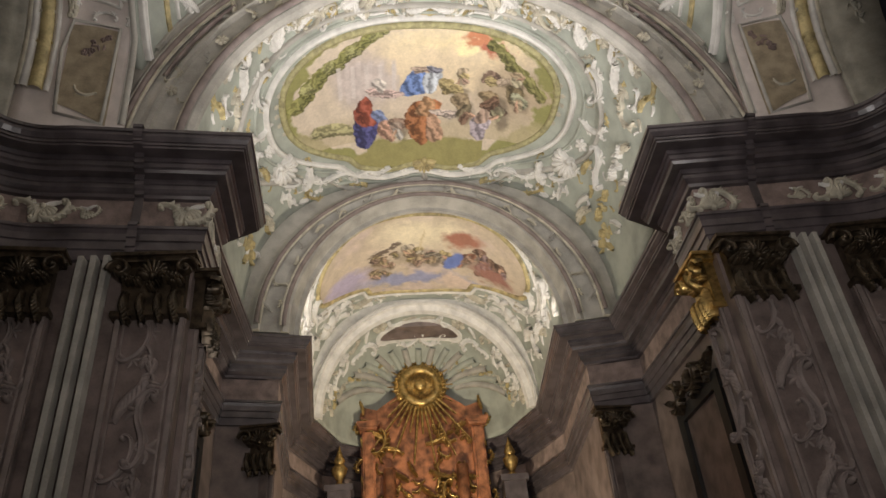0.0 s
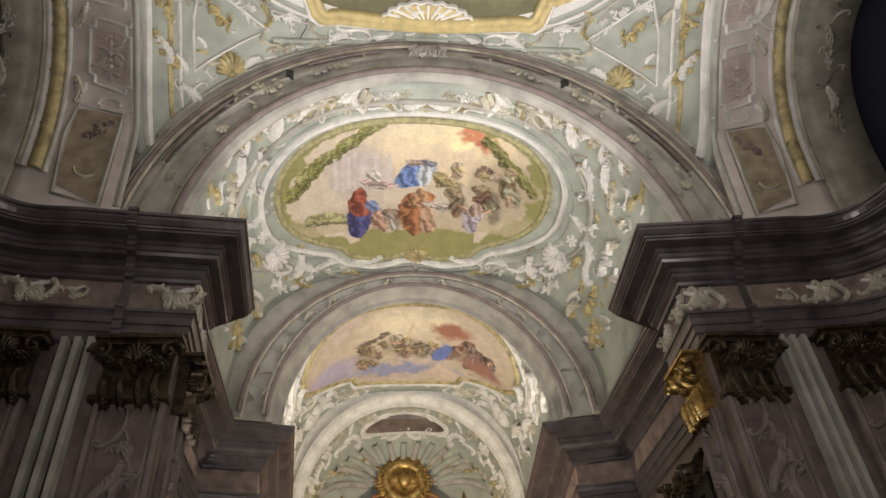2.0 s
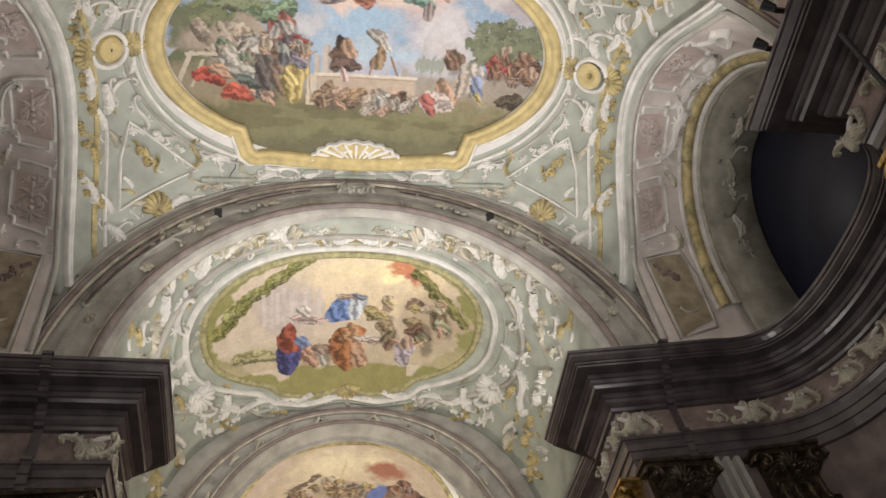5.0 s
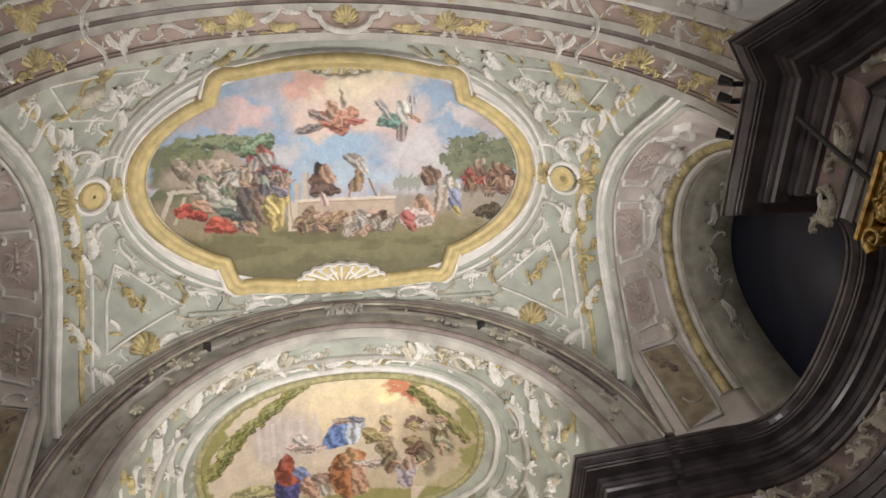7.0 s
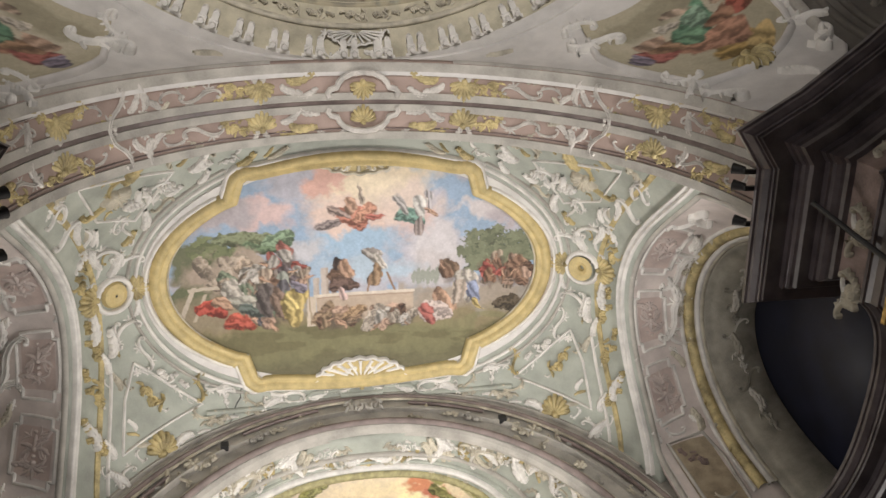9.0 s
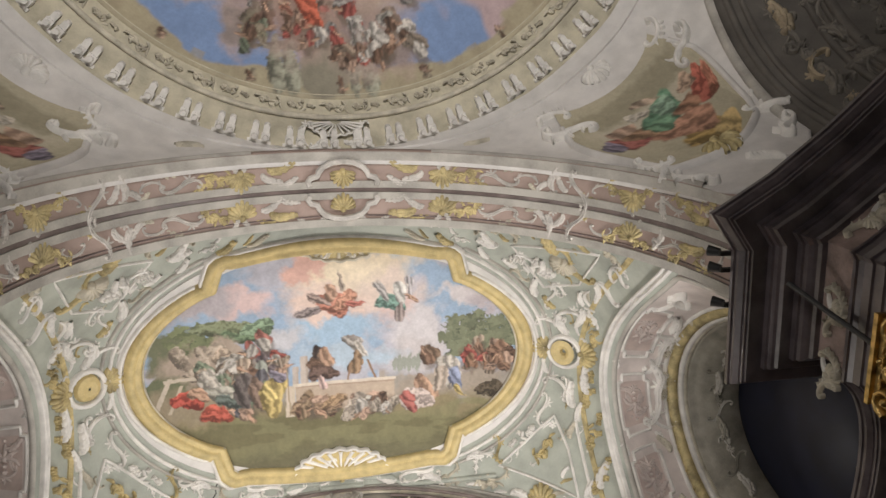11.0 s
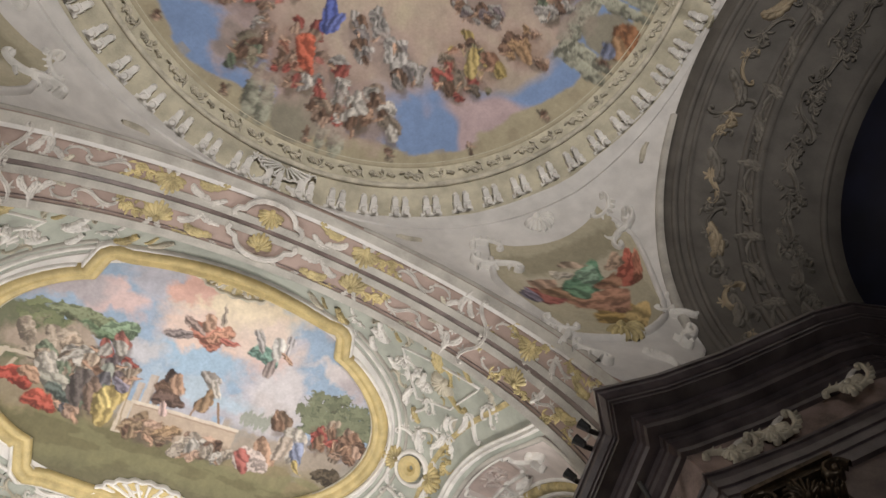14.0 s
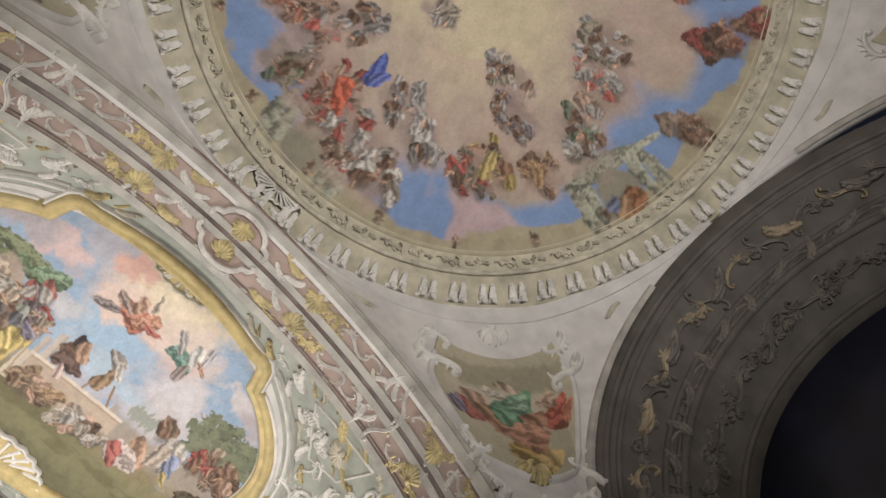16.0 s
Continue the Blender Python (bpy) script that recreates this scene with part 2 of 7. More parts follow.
tagged(vault_altar, "pale green plaster barrel vault over the altar", "ceiling", kind="structure")
arch_apse = lathe_arch("ceiling_apse_arch", [(4.0, 4.4, 18.6), (3.03, 3.36, 18.6), (2.98, 3.3, 18.5), (2.9, 3.2, 18.5), (2.88, 3.18, 18.6), (2.75, 3.05, 18.65), (2.7, 3.0, 18.8)], WHITE, "white moulded arch before the apse")


def S_apse(u, v):
    a, b = u * math.pi / 2, v * math.pi / 2
    return Vector((2.75 * math.sin(a) * math.cos(b), 18.75 + 3.0 * math.sin(b), HC + 3.05 * math.cos(a) * math.cos(b)))


apse = surface("ceiling_apse", lambda u, v: S_apse(2 * u - 1, v), 60, 24, GREEN, inside=(0, 16, 8), thick=0.25)
tagged(apse, "pale green half dome of the apse with a stucco shell", "ceiling", kind="structure")

# dome bay
DY, DR, ZR = -4.0, 5.85, HC + 5.5
SY, SIDE = -3.6, [(6.0, 4.9, 5.3), (6.25, 4.75, 5.05), (6.3, 4.65, 4.9), (7.0, 4.4, 4.45), (7.1, 4.25, 4.3), (7.15, 4.1, 4.1), (8.0, 3.8, 3.6), (8.2, 3.55, 3.3)]


def z_dome(r):
    return ZR + 0.3 + 2.2 * (1 - (r / 0.86) ** 2)


def S_dome(x, y):
    return Vector((x, y, z_dome(math.hypot(x, y - DY) / DR)))


RING = [(1.05, 0.0), (1.035, -0.05), (1.02, -0.06), (1.015, -0.02), (1.0, 0.0), (0.995, 0.05), (0.965, 0.06), (0.96, 0.10), (0.945, 0.10), (0.935, 0.15), (0.915, 0.17), (0.905, 0.22), (0.89, 0.23), (0.885, 0.27), (0.86, 0.29)]


def ring_fn(u, v):
    r, z = RING[round(v * (len(RING) - 1))]
    return (DR * r * math.cos(2 * math.pi * u), DY + DR * r * math.sin(2 * math.pi * u), ZR + z)


ring = surface("ceiling_dome_ring", ring_fn, 160, len(RING) - 1, OLIVE, inside=(0, -3, 5), thick=0.1)
tagged(ring, "moulded ivory ring round the painted dome", "cornice", kind="structure")

FOOT_A, FOOT_B = Vector((BAND_A * math.sin(1.42), 1.79, HC + BAND_H * math.cos(1.42))), Vector((6.0, SY + 4.9 * math.sin(1.3), HC + 5.3 * math.cos(1.3)))


def pend_edge(s):
    """Lower edge of a quarter of the dome bay: transverse arch, pier, side arch."""
    if s < 0.42:
        a = s / 0.42 * 1.42
        return Vector((BAND_A * math.sin(a), 1.79, HC + BAND_H * math.cos(a)))
    if s > 0.58:
        a = (1 - s) / 0.42 * 1.3
        return Vector((6.0, SY + 4.9 * math.sin(a), HC + 5.3 * math.cos(a)))
    return FOOT_A.lerp(FOOT_B, (s - 0.42) / 0.16) - Vector((0, 0, 0.55 * math.sin(math.pi * (s - 0.42) / 0.16)))


def S_pend(sx, sy):
    def fn(u, v):
        th = math.pi / 2 * (1 - u)
        top = Vector((DR * 1.02 * math.cos(th), DY + DR * 1.02 * math.sin(th), ZR))
        low = pend_edge(min(1, max(0, u)))
        p = top.lerp(low, v)
        p += Vector((math.cos(th), math.sin(th), 0.6)) * (4 * v * (1 - v) * 0.07 * math.sin(math.pi * u) * (top - low).length)
        return Vector((sx * p.x, p.y if sy > 0 else 2 * DY - p.y, p.z))
    return fn


pendentives = {}
for sx in (-1, 1):
    for sy in (-1, 1):
        S = S_pend(sx, sy)
        p = surface("ceiling_pendentive", S, 140, 56, LILAC, inside=(0, -3, 5), thick=0.2)
        pendentives[sx, sy] = tagged(p, "pale grey green plaster pendentive under the dome", "ceiling", kind="structure")
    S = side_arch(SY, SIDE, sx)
    soff = surface("ceiling_side_arch", lambda u, v: S(2 * u - 1, v), 60, len(SIDE) - 1, ARCH_SHADE, inside=(0, -3, 8), thick=0.25)
    tagged(soff, "grey moulded side arch with stucco tendrils, shade put into its colour", "arch", kind="structure")
    chapel = surface("window_side_chapel", lambda u, v: (sx * 8.22, SY - 4 + 8 * u, HC - 1 + 5.5 * v), 2, 2, GLASS, inside=(0, -3, 9), thick=0.05)
    tagged(chapel, "large arched window dark at night", "window", kind="structure")

# side niches of the nave bay
NY = 5.75
NICHE_ARCH = [(6.2, 2.0, 2.55), (6.25, 1.9, 2.45), (6.32, 1.9, 2.45), (6.35, 1.8, 2.3), (6.8, 1.45, 2.1)]


def S_soffit(sx):
    """Pink panelled soffit between the vault's edge (v 0) and the niche's arch (v 1); u -1 (near) to 1 (far)."""
    def fn(u, v):
        a = u * math.pi / 2
        y0 = NY + 2.55 * math.sin(a)
        z0 = min(z_nave(XR, y0), HC + 4.6) if abs(u) < 0.999 else HC - 0.1
        k = smooth((abs(u) - 0.72) / 0.28)
        z0 = z0 * (1 - k) + (HC - 0.1) * k
        p0 = Vector((XR + 0.02, y0, z0))
        p1 = Vector((6.2, NY + 0.15 + 2.0 * math.sin(a), HC + 3.9 * math.cos(a) ** 0.75))
        p = p0.lerp(p1, v) + Vector((0, 0, 0.14 * math.sin(math.pi * v)))
        return Vector((sx * p.x, p.y, p.z))
    return fn


soffits, reveals = {}, {}
for sx in (-1, 1):
    S = S_soffit(sx)
    so = surface("ceiling_niche_soffit", lambda u, v: S(2 * u - 1, v), 60, 10, PALE, inside=(0, 5.5, 6), thick=0.2)
    soffits[sx] = tagged(so, "pale pink panelled soffit of the side niche", "arch", kind="structure")

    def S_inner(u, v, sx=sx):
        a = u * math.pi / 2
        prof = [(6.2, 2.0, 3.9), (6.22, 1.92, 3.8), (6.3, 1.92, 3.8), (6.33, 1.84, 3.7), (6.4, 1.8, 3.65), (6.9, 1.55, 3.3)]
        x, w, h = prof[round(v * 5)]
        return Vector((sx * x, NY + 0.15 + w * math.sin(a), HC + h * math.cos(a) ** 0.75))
    inn = surface("ceiling_niche_reveal", lambda u, v: S_inner(2 * u - 1, v), 48, 5, REVEAL_SHADE, inside=(0, 5.5, 8), thick=0.15)
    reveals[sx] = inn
    tagged(inn, "grey reveal of the niche window, its shade put into the colour", "arch", kind="structure")
    pane = surface("window_niche", lambda u, v: (sx * 6.92, NY - 1.7 + 3.7 * u, HC - 0.3 + 3.8 * v), 2, 2, GLASS, inside=(0, 5.5, 9), thick=0.05)
    tagged(pane, "tall niche window dark blue at night", "window", kind="structure")

# main entablature: plan of the cornice's edge from the dome bay to the altar
NICHE = [(5.1 + 1.25 * max(0.0, math.cos(a)) ** 0.62, 5.82 + 1.82 * math.copysign(abs(math.sin(a)) ** 0.8, a)) for a in (radians(-90 + 5 * k) for k in range(37))]
LINE = [(8.9, -0.75), (7.2, -0.5), (6.35, -0.28), (5.9, 0.02), (4.98, 0.9), (4.34, 1.42), (3.65, 1.86), (4.0, 2.3), (4.15, 4.0)] + NICHE + [(4.3, 7.72), (2.82, 7.85),
        (2.92, 9.95), (3.75, 10.4), (3.7, 13.75), (2.55, 14.0), (2.75, 16.6), (2.9, 18.6), (2.3, 20.6), (1.2, 21.5), (0, 21.7)]
PROFILE = [(0.95, 0.0), (0.05, -0.01), (0.0, -0.03), (0.0, -0.08), (0.025, -0.09), (0.03, -0.13), (0.07, -0.19), (0.09, -0.2), (0.09, -0.235), (0.115, -0.24), (0.12, -0.27), (0.30, -0.28), (0.30, -0.35), (0.325, -0.36), (0.33, -0.42), (0.36, -0.44), (0.375, -0.49), (0.5, -0.5), (0.5, -0.58), (0.525, -0.59), (0.525, -0.65), (0.56, -0.69), (0.59, -0.71), (0.6, -0.76), (0.66, -0.77),
           (0.66, -1.22), (0.57, -1.24), (0.56, -1.29), (0.585, -1.3), (0.6, -1.36), (0.6, -1.46), (0.625, -1.47), (0.625, -1.59), (0.65, -1.6), (0.66, -1.74), (0.78, -1.76)]
for sx in (-1, 1):
    line = mirrored(LINE, sx)
    ent = sweep("trim_entablature", line, [(d, HC + z) for d, z in PROFILE[:25]] , DARK)
    tagged(ent, "dark grey moulded main cornice with deep overhang", "cornice", kind="structure")
    fr = sweep("trim_frieze", line, [(d, HC + z) for d, z in PROFILE[24:26]], ROSE)
    tagged(fr, "faded rose frieze with stucco reliefs", "frieze", kind="structure")
    arc = sweep("trim_architrave", line, [(d, HC + z) for d, z in PROFILE[25:]], DARK)
    tagged(arc, "dark grey moulded architrave", "architrave", kind="structure")
    wall = sweep("wall_nave", line, [(1.02, HC - 1.3), (0.72, HC - 1.3), (0.72, 0.0), (1.02, 0.0), (1.02, HC - 1.3)], BROWN)
    tagged(wall, "brown grey marbled nave wall", "wall", kind="structure")

    # narrow upright break that crosses all the mouldings beside the chancel pier
    rs = sweep("trim_break", mirrored([(4.36, 7.63), (4.24, 7.64)], sx), [(d, HC + z + 0.004) for d, z in PROFILE], DARK)
    tagged(rs, "narrow dark projecting strip across the entablature", "moulding", kind="structure")

back = surface("wall_back", lambda u, v: (-9 + 18 * u, -10.5, 16 * v), 2, 2, BROWN, inside=(0, 0, 5), thick=0.3)
tagged(back, "plain dim back wall of the nave", "wall", kind="structure")
for sx in (-1, 1):
    w = surface("wall_outer", lambda u, v: (sx * 9.2, -10.5 + 33 * u, 16 * v), 2, 2, BROWN, inside=(0, 0, 5), thick=0.3)
    tagged(w, "plain outer church wall", "wall", kind="structure")

# ---- frescoes: pigment laid on fine sheets a finger's breadth under the plaster ----
RNG = np.random.default_rng(7)
LAT = RNG.random((64, 64))


def vnoise(x, y):
    xi, yi = np.floor(x).astype(int), np.floor(y).astype(int)
    fx, fy = x - xi, y - yi
    fx, fy = fx * fx * (3 - 2 * fx), fy * fy * (3 - 2 * fy)
    g = lambda a, b: LAT[a % 64, b % 64]
    return (g(xi, yi) * (1 - fx) + g(xi + 1, yi) * fx) * (1 - fy) + (g(xi, yi + 1) * (1 - fx) + g(xi + 1, yi + 1) * fx) * fy


def fbm(x, y, o=5):
    s, a, t = 0, 0.5, 0
    for k in range(o):
        s, t, a = s + a * vnoise(x * 2 ** k + 17 * k, y * 2 ** k + 31 * k), t + a, a * 0.55
    return s / t


class Canvas:
    """Colours at points (x, y) of a picture plane in metres."""

    def __init__(self, x, y, base):
        self.x, self.y = x, y
        self.c = np.ones((len(x), 3)) * np.array(base)
        self.wx, self.wy = fbm(x * 3, y * 3) - 0.5, fbm(x * 3 + 40, y * 3 + 9) - 0.5
        self.fx, self.fy = fbm(x * 11, y * 11, 3) - 0.5, fbm(x * 11 + 40, y * 11 + 9, 3) - 0.5

    def lay(self, m, col, k=1.0):
        m = (np.clip(m, 0, 1) * k)[:, None]
        self.c = self.c * (1 - m) + np.array(col) * m

    def blob(self, cx, cy, rx, ry, col, rot=0.0, soft=0.25, warp=0.35, fine=0.12, k=1.0):
        reach = max(rx, ry) * (1 + soft) + (warp + fine) * 0.5
        i = np.nonzero((np.abs(self.x - cx) < reach) & (np.abs(self.y - cy) < reach))[0]
        dx, dy = self.x[i] - cx + self.wx[i] * warp + self.fx[i] * fine, self.y[i] - cy + self.wy[i] * warp + self.fy[i] * fine
        c, s = math.cos(rot), math.sin(rot)
        d = np.sqrt(((dx * c + dy * s) / rx) ** 2 + ((dy * c - dx * s) / ry) ** 2)
        m = (np.clip((1 - d) / soft + 0.5, 0, 1) * k)[:, None]
        self.c[i] = self.c[i] * (1 - m) + np.array(col) * m

    def cloth(self, x, y, h, w, col, rot, r, folds=3.0):
        """A piece of folded cloth with a crisp edge: h along rot, w across, lit from one side."""
        col, h, w = np.array(col), h * 1.2, w * 1.2
        reach = max(h, w) * 0.75 + 0.06
        i = np.nonzero((np.abs(self.x - x) < reach) & (np.abs(self.y - y) < reach))[0]
        if not len(i):
            return
        dx, dy = self.x[i] - x + self.fx[i] * 0.09, self.y[i] - y + self.fy[i] * 0.09
        c, s = math.cos(rot), math.sin(rot)
        p, q = (dx * c + dy * s) / (h * 0.5), (dy * c - dx * s) / (w * 0.5)
        taper = 1 - 0.35 * p * (1 if r.random() < 0.5 else -1)
        e = np.abs(p) ** 2.6 + np.abs(q / np.maximum(taper, 0.3) + 0.25 * np.sin(2.2 * p + r.random() * 6)) ** 2.2
        edge = 0.05 / min(h, w)
        m = np.clip((1 - e) / (edge * 1.6) + 0.5, 0, 1)
        fold = np.sin(q * folds * 1.7 + 1.6 * p + 9 * self.fx[i] + r.random() * 6)
        lit = 0.78 + 0.35 * fold - 0.26 * q - 0.18 * np.clip(e - 0.6, 0, 1)
        paint = col[None, :] * np.clip(lit, 0.3, 1.7)[:, None] + 0.03 * np.clip(fold - 0.5, 0, 1)[:, None]
        self.c[i] = self.c[i] * (1 - m[:, None]) + paint * m[:, None]

    def heap(self, x, y, h, cols, up, r):
        """Two or three cloths and a pale streak, one on another, with a shadow under them."""
        self.blob(x + 0.05 * h, y + 0.06 * h, h * 0.5, h * 0.3, (0.12, 0.095, 0.07), up, 0.5, 0.15, 0.1, 0.65)
        k = r.integers(len(cols))
        for j in range(2 + (r.random() < 0.6)):
            col = np.array(cols[(k + j) % len(cols)])
            col = (col * 0.82 + col.mean() * 0.18) * (0.6 + 0.5 * r.random())
            a = up + r.normal(0, 0.7)
            d = (0.3 - 0.3 * j) * h
            self.cloth(x - math.cos(up) * d + r.normal(0, 0.1) * h, y - math.sin(up) * d + r.normal(0, 0.07) * h, h * (0.72 - 0.12 * j), h * (0.5 - 0.1 * j), col, a, r)
        if r.random() < 0.75:
            a = r.random() * 6.28
            self.cloth(x + math.cos(a) * h * 0.3, y + math.sin(a) * h * 0.3, h * 0.42, h * 0.13, np.array(SKIN) * (0.75 + 0.6 * r.random()), a, r, 1.0)

    def cluster(self, cx, cy, rx, ry, n, cols, size=0.13, seed=0, up=1.57):
        """A crowd of draped shapes, laid from the back to the front."""
        r = np.random.default_rng(seed)
        mean = np.mean([np.array(k) for k in cols], axis=0)
        self.blob(cx, cy, rx * 1.0, ry * 1.0, mean * 0.45 + 0.03, 0, 0.6, 0.4, 0.2, 0.5)
        spots = []
        for _ in range(max(2, int(n * 0.5))):
            a, q = r.random() * 6.28, math.sqrt(r.random())
            spots.append((cy + ry * q * math.sin(a) * 1.05, cx + rx * q * math.cos(a) * 1.08))
        for y, x in sorted(spots):
            self.heap(x, y, size * 2.9 * (0.7 + 0.6 * r.random()), cols, up, r)

    def foliage(self, cx, cy, rx, ry, n, col, r, q=0.06):
        """Small leafy dabs, dark first and lit ones on top."""
        for k in range(n):
            a, d = r.random() * 6.28, math.sqrt(r.random())
            g = 0.55 + 0.9 * k / n + 0.2 * r.random()
            x, y = cx + rx * d * math.cos(a), cy + ry * d * math.sin(a) - 0.35 * ry * (k / n) + 0.2 * ry
            self.blob(x, y, q * (1.4 + r.random()), q, np.array(col) * g, r.normal(0, 0.5), 0.25, 0.1, 0.2)

    def slab(self, x0, x1, y0, y1, col, lean=0.0, k=1.0):
        x = self.x - lean * (self.y - y0) + self.fx * 0.03
        y = self.y + self.fy * 0.03
        e = 0.015
        self.lay(np.clip((x - x0) / e, 0, 1) * np.clip((x1 - x) / e, 0, 1) * np.clip((y - y0) / e, 0, 1) * np.clip((y1 - y) / e, 0, 1), col, k)

    def strokes(self, f, amount):
        self.c *= (1 + amount * (fbm(self.x * f, self.y * f * 0.7, 4) - 0.5) + 0.14 * (fbm(self.x * 19, self.y * 15, 2) - 0.5))[:, None]


def pigment_sheet(name, S, shape, nu, nv, painter, parent, label, drop=0.03):
    """shape(u, v) gives the place on the surface for u, v in -1..1."""
    us, vs = np.meshgrid(np.linspace(-1, 1, nu), np.linspace(-1, 1, nv))
    xy = np.array([shape(u, v) for u, v in zip(us.ravel(), vs.ravel())])
    verts = [S(x, y) - Vector((0, 0, drop)) for x, y in xy]
    faces = [(j * nu + i, j * nu + i + 1, (j + 1) * nu + i + 1, (j + 1) * nu + i) for j in range(nv - 1) for i in range(nu - 1)]
    ob = mesh_ob(name, verts, faces, FRESCO, parent, label)
    col = np.ones((len(xy), 4))
    col[:, :3] = np.clip(painter(xy[:, 0], xy[:, 1]), 0.01, 0.95)
    layer = ob.data.color_attributes.new("pigment", "FLOAT_COLOR", "POINT")
    layer.data.foreach_set("color", col.ravel())
    return ob


SKIN, RED, BLUE, YEL, WHT, BRN, GRN, PUR = (0.50, 0.32, 0.22), (0.50, 0.10, 0.07), (0.20, 0.23, 0.36), (0.54, 0.42, 0.17), (0.60, 0.55, 0.48), (0.22, 0.12, 0.07), (0.20, 0.25, 0.16), (0.21, 0.16, 0.17)


def F1_half(x):
    """Half height of the picture: a raised middle, cusped shoulders and round ends."""
    x = abs(x)
    mid = 1.98 + 0.25 * math.cos(math.pi / 2 * min(1, x / 2.1)) + 0.05 * smooth((x - 1.7) / 0.3)
    end = 2.03 * math.sqrt(max(0, 1 - (x / 3.52) ** 2))
    k = smooth((x - 2.0) / 0.22)
    return mid * (1 - k) + end * k - 0.06 * math.exp(-((x - 2.2) / 0.07) ** 2)


F1Y = 5.83


def F1_shape(u, v):
    x = 3.519 * math.sin(u * math.pi / 2)
    return x, F1Y + F1_half(x) * v


def paint_nave(x, y):
    y = y - F1Y
    r = np.random.default_rng(70)
    c = Canvas(x, y, (0.33, 0.44, 0.58))
    n = fbm(x * 0.8 + 5, y * 1.0 + 3, 5)
    c.lay((n - 0.55) / 0.06, (0.58, 0.50, 0.50), 0.6)
    c.blob(0.35, -1.75, 1.0, 0.62, (0.78, 0.67, 0.50), soft=0.55, warp=0.9)
    c.blob(0.9, -1.35, 0.6, 0.5, (0.72, 0.60, 0.52), soft=0.7, warp=0.9)
    c.blob(-0.6, -1.85, 0.33, 0.34, (0.68, 0.43, 0.36), soft=0.5, warp=0.8)
    c.blob(-0.15, -1.1, 0.7, 0.42, (0.74, 0.58, 0.50), soft=0.6, warp=0.8)
    c.blob(1.05, -1.0, 0.42, 0.36, (0.68, 0.52, 0.48), soft=0.5, warp=0.8)
    c.blob(-1.75, -1.2, 0.6, 0.3, (0.68, 0.52, 0.50), soft=0.5, warp=0.8)
    c.blob(-2.5, -1.3, 0.7, 0.36, (0.46, 0.42, 0.44), soft=0.5, warp=0.7)
    c.blob(2.5, -1.15, 0.8, 0.16, (0.62, 0.58, 0.58), rot=0.1, soft=0.5, warp=0.6)
    c.blob(2.9, -1.0, 0.6, 0.18, (0.50, 0.45, 0.47), rot=0.2, soft=0.5, warp=0.6)
    c.blob(1.5, -0.4, 0.5, 0.55, (0.64, 0.61, 0.62), soft=0.5, warp=0.8)
    c.blob(1.35, 0.0, 0.6, 0.3, (0.58, 0.54, 0.54), soft=0.6, warp=0.6)
    c.blob(-0.2, -0.55, 0.85, 0.24, (0.38, 0.52, 0.66), soft=0.6, warp=0.7)
    c.blob(0.1, -0.05, 0.9, 0.25, (0.46, 0.56, 0.65), soft=0.6, warp=0.7)
    c.blob(-1.0, -0.5, 0.4, 0.25, (0.55, 0.55, 0.58), soft=0.6, warp=0.6)
    # hills, a green canopy and pale tents
    c.lay(np.clip((y + 0.55 - 0.75 * (x + 2.45) * np.sign(x + 2.75) + c.wy * 0.35) / 0.03, 0, 1) * np.clip((-1.2 - x) / 0.3, 0, 1), (0.15, 0.165, 0.095))
    c.blob(-2.75, -0.35, 0.75, 0.45, (0.17, 0.18, 0.11), rot=0.3, soft=0.3, warp=0.5)
    c.foliage(-2.5, -0.6, 0.5, 0.22, 60, (0.15, 0.17, 0.09), r, 0.05)
    c.cloth(-1.95, -0.72, 1.1, 0.3, (0.23, 0.26, 0.155), 0.05, r, 2)
    c.cloth(-1.45, -0.72, 0.5, 0.28, (0.27, 0.37, 0.24), -0.3, r, 3)
    c.cloth(-1.75, -0.55, 0.6, 0.16, (0.17, 0.24, 0.14), 0.1, r, 2)
    c.blob(-2.2, -0.05, 0.85, 0.42, (0.42, 0.34, 0.27), soft=0.35, warp=0.6)
    for tx, ty, h, w, a in ((-2.75, -0.2, 0.5, 0.22, 0.9), (-2.4, -0.22, 0.4, 0.2, 1.3), (-2.15, -0.28, 0.34, 0.24, 0.6), (-2.55, 0.1, 0.4, 0.2, 0.4), (-2.05, 0.0, 0.36, 0.2, 1.6)):
        c.cloth(tx, ty, h, w, (0.47, 0.39, 0.31), a, r, 1.5)
    # ground and stonework
    c.lay(np.clip((y - 0.3 + c.wy * 0.5) / 0.2, 0, 1) * (np.abs(x + 0.1) > 0.85), (0.36, 0.29, 0.20), 0.8)
    c.lay((y - 0.78 + c.wy * 0.5) / 0.2, (0.27, 0.225, 0.13))
    c.lay((y - 1.05 - 0.05 * x + c.wy * 0.6) / 0.12, (0.17, 0.155, 0.08))
    c.lay((fbm(x * 1.6, y * 5.0, 4) - 0.5) / 0.08 * (y > 0.95), (0.24, 0.23, 0.12), 0.65)
    c.lay((y - 1.55 + c.wy * 0.5) / 0.3, (0.15, 0.14, 0.08), 0.75)
    for px, w, top in ((-0.86, 0.12, 0.1), (-0.72, 0.16, -0.1), (-0.54, 0.12, 0.12)):
        c.slab(px, px + w, top, 0.5, (0.53, 0.46, 0.40))
        c.slab(px + w * 0.6, px + w, top, 0.5, (0.40, 0.33, 0.28), 0, 0.7)
    c.slab(-0.82, 1.05, 0.47, 1.0, (0.50, 0.40, 0.31))
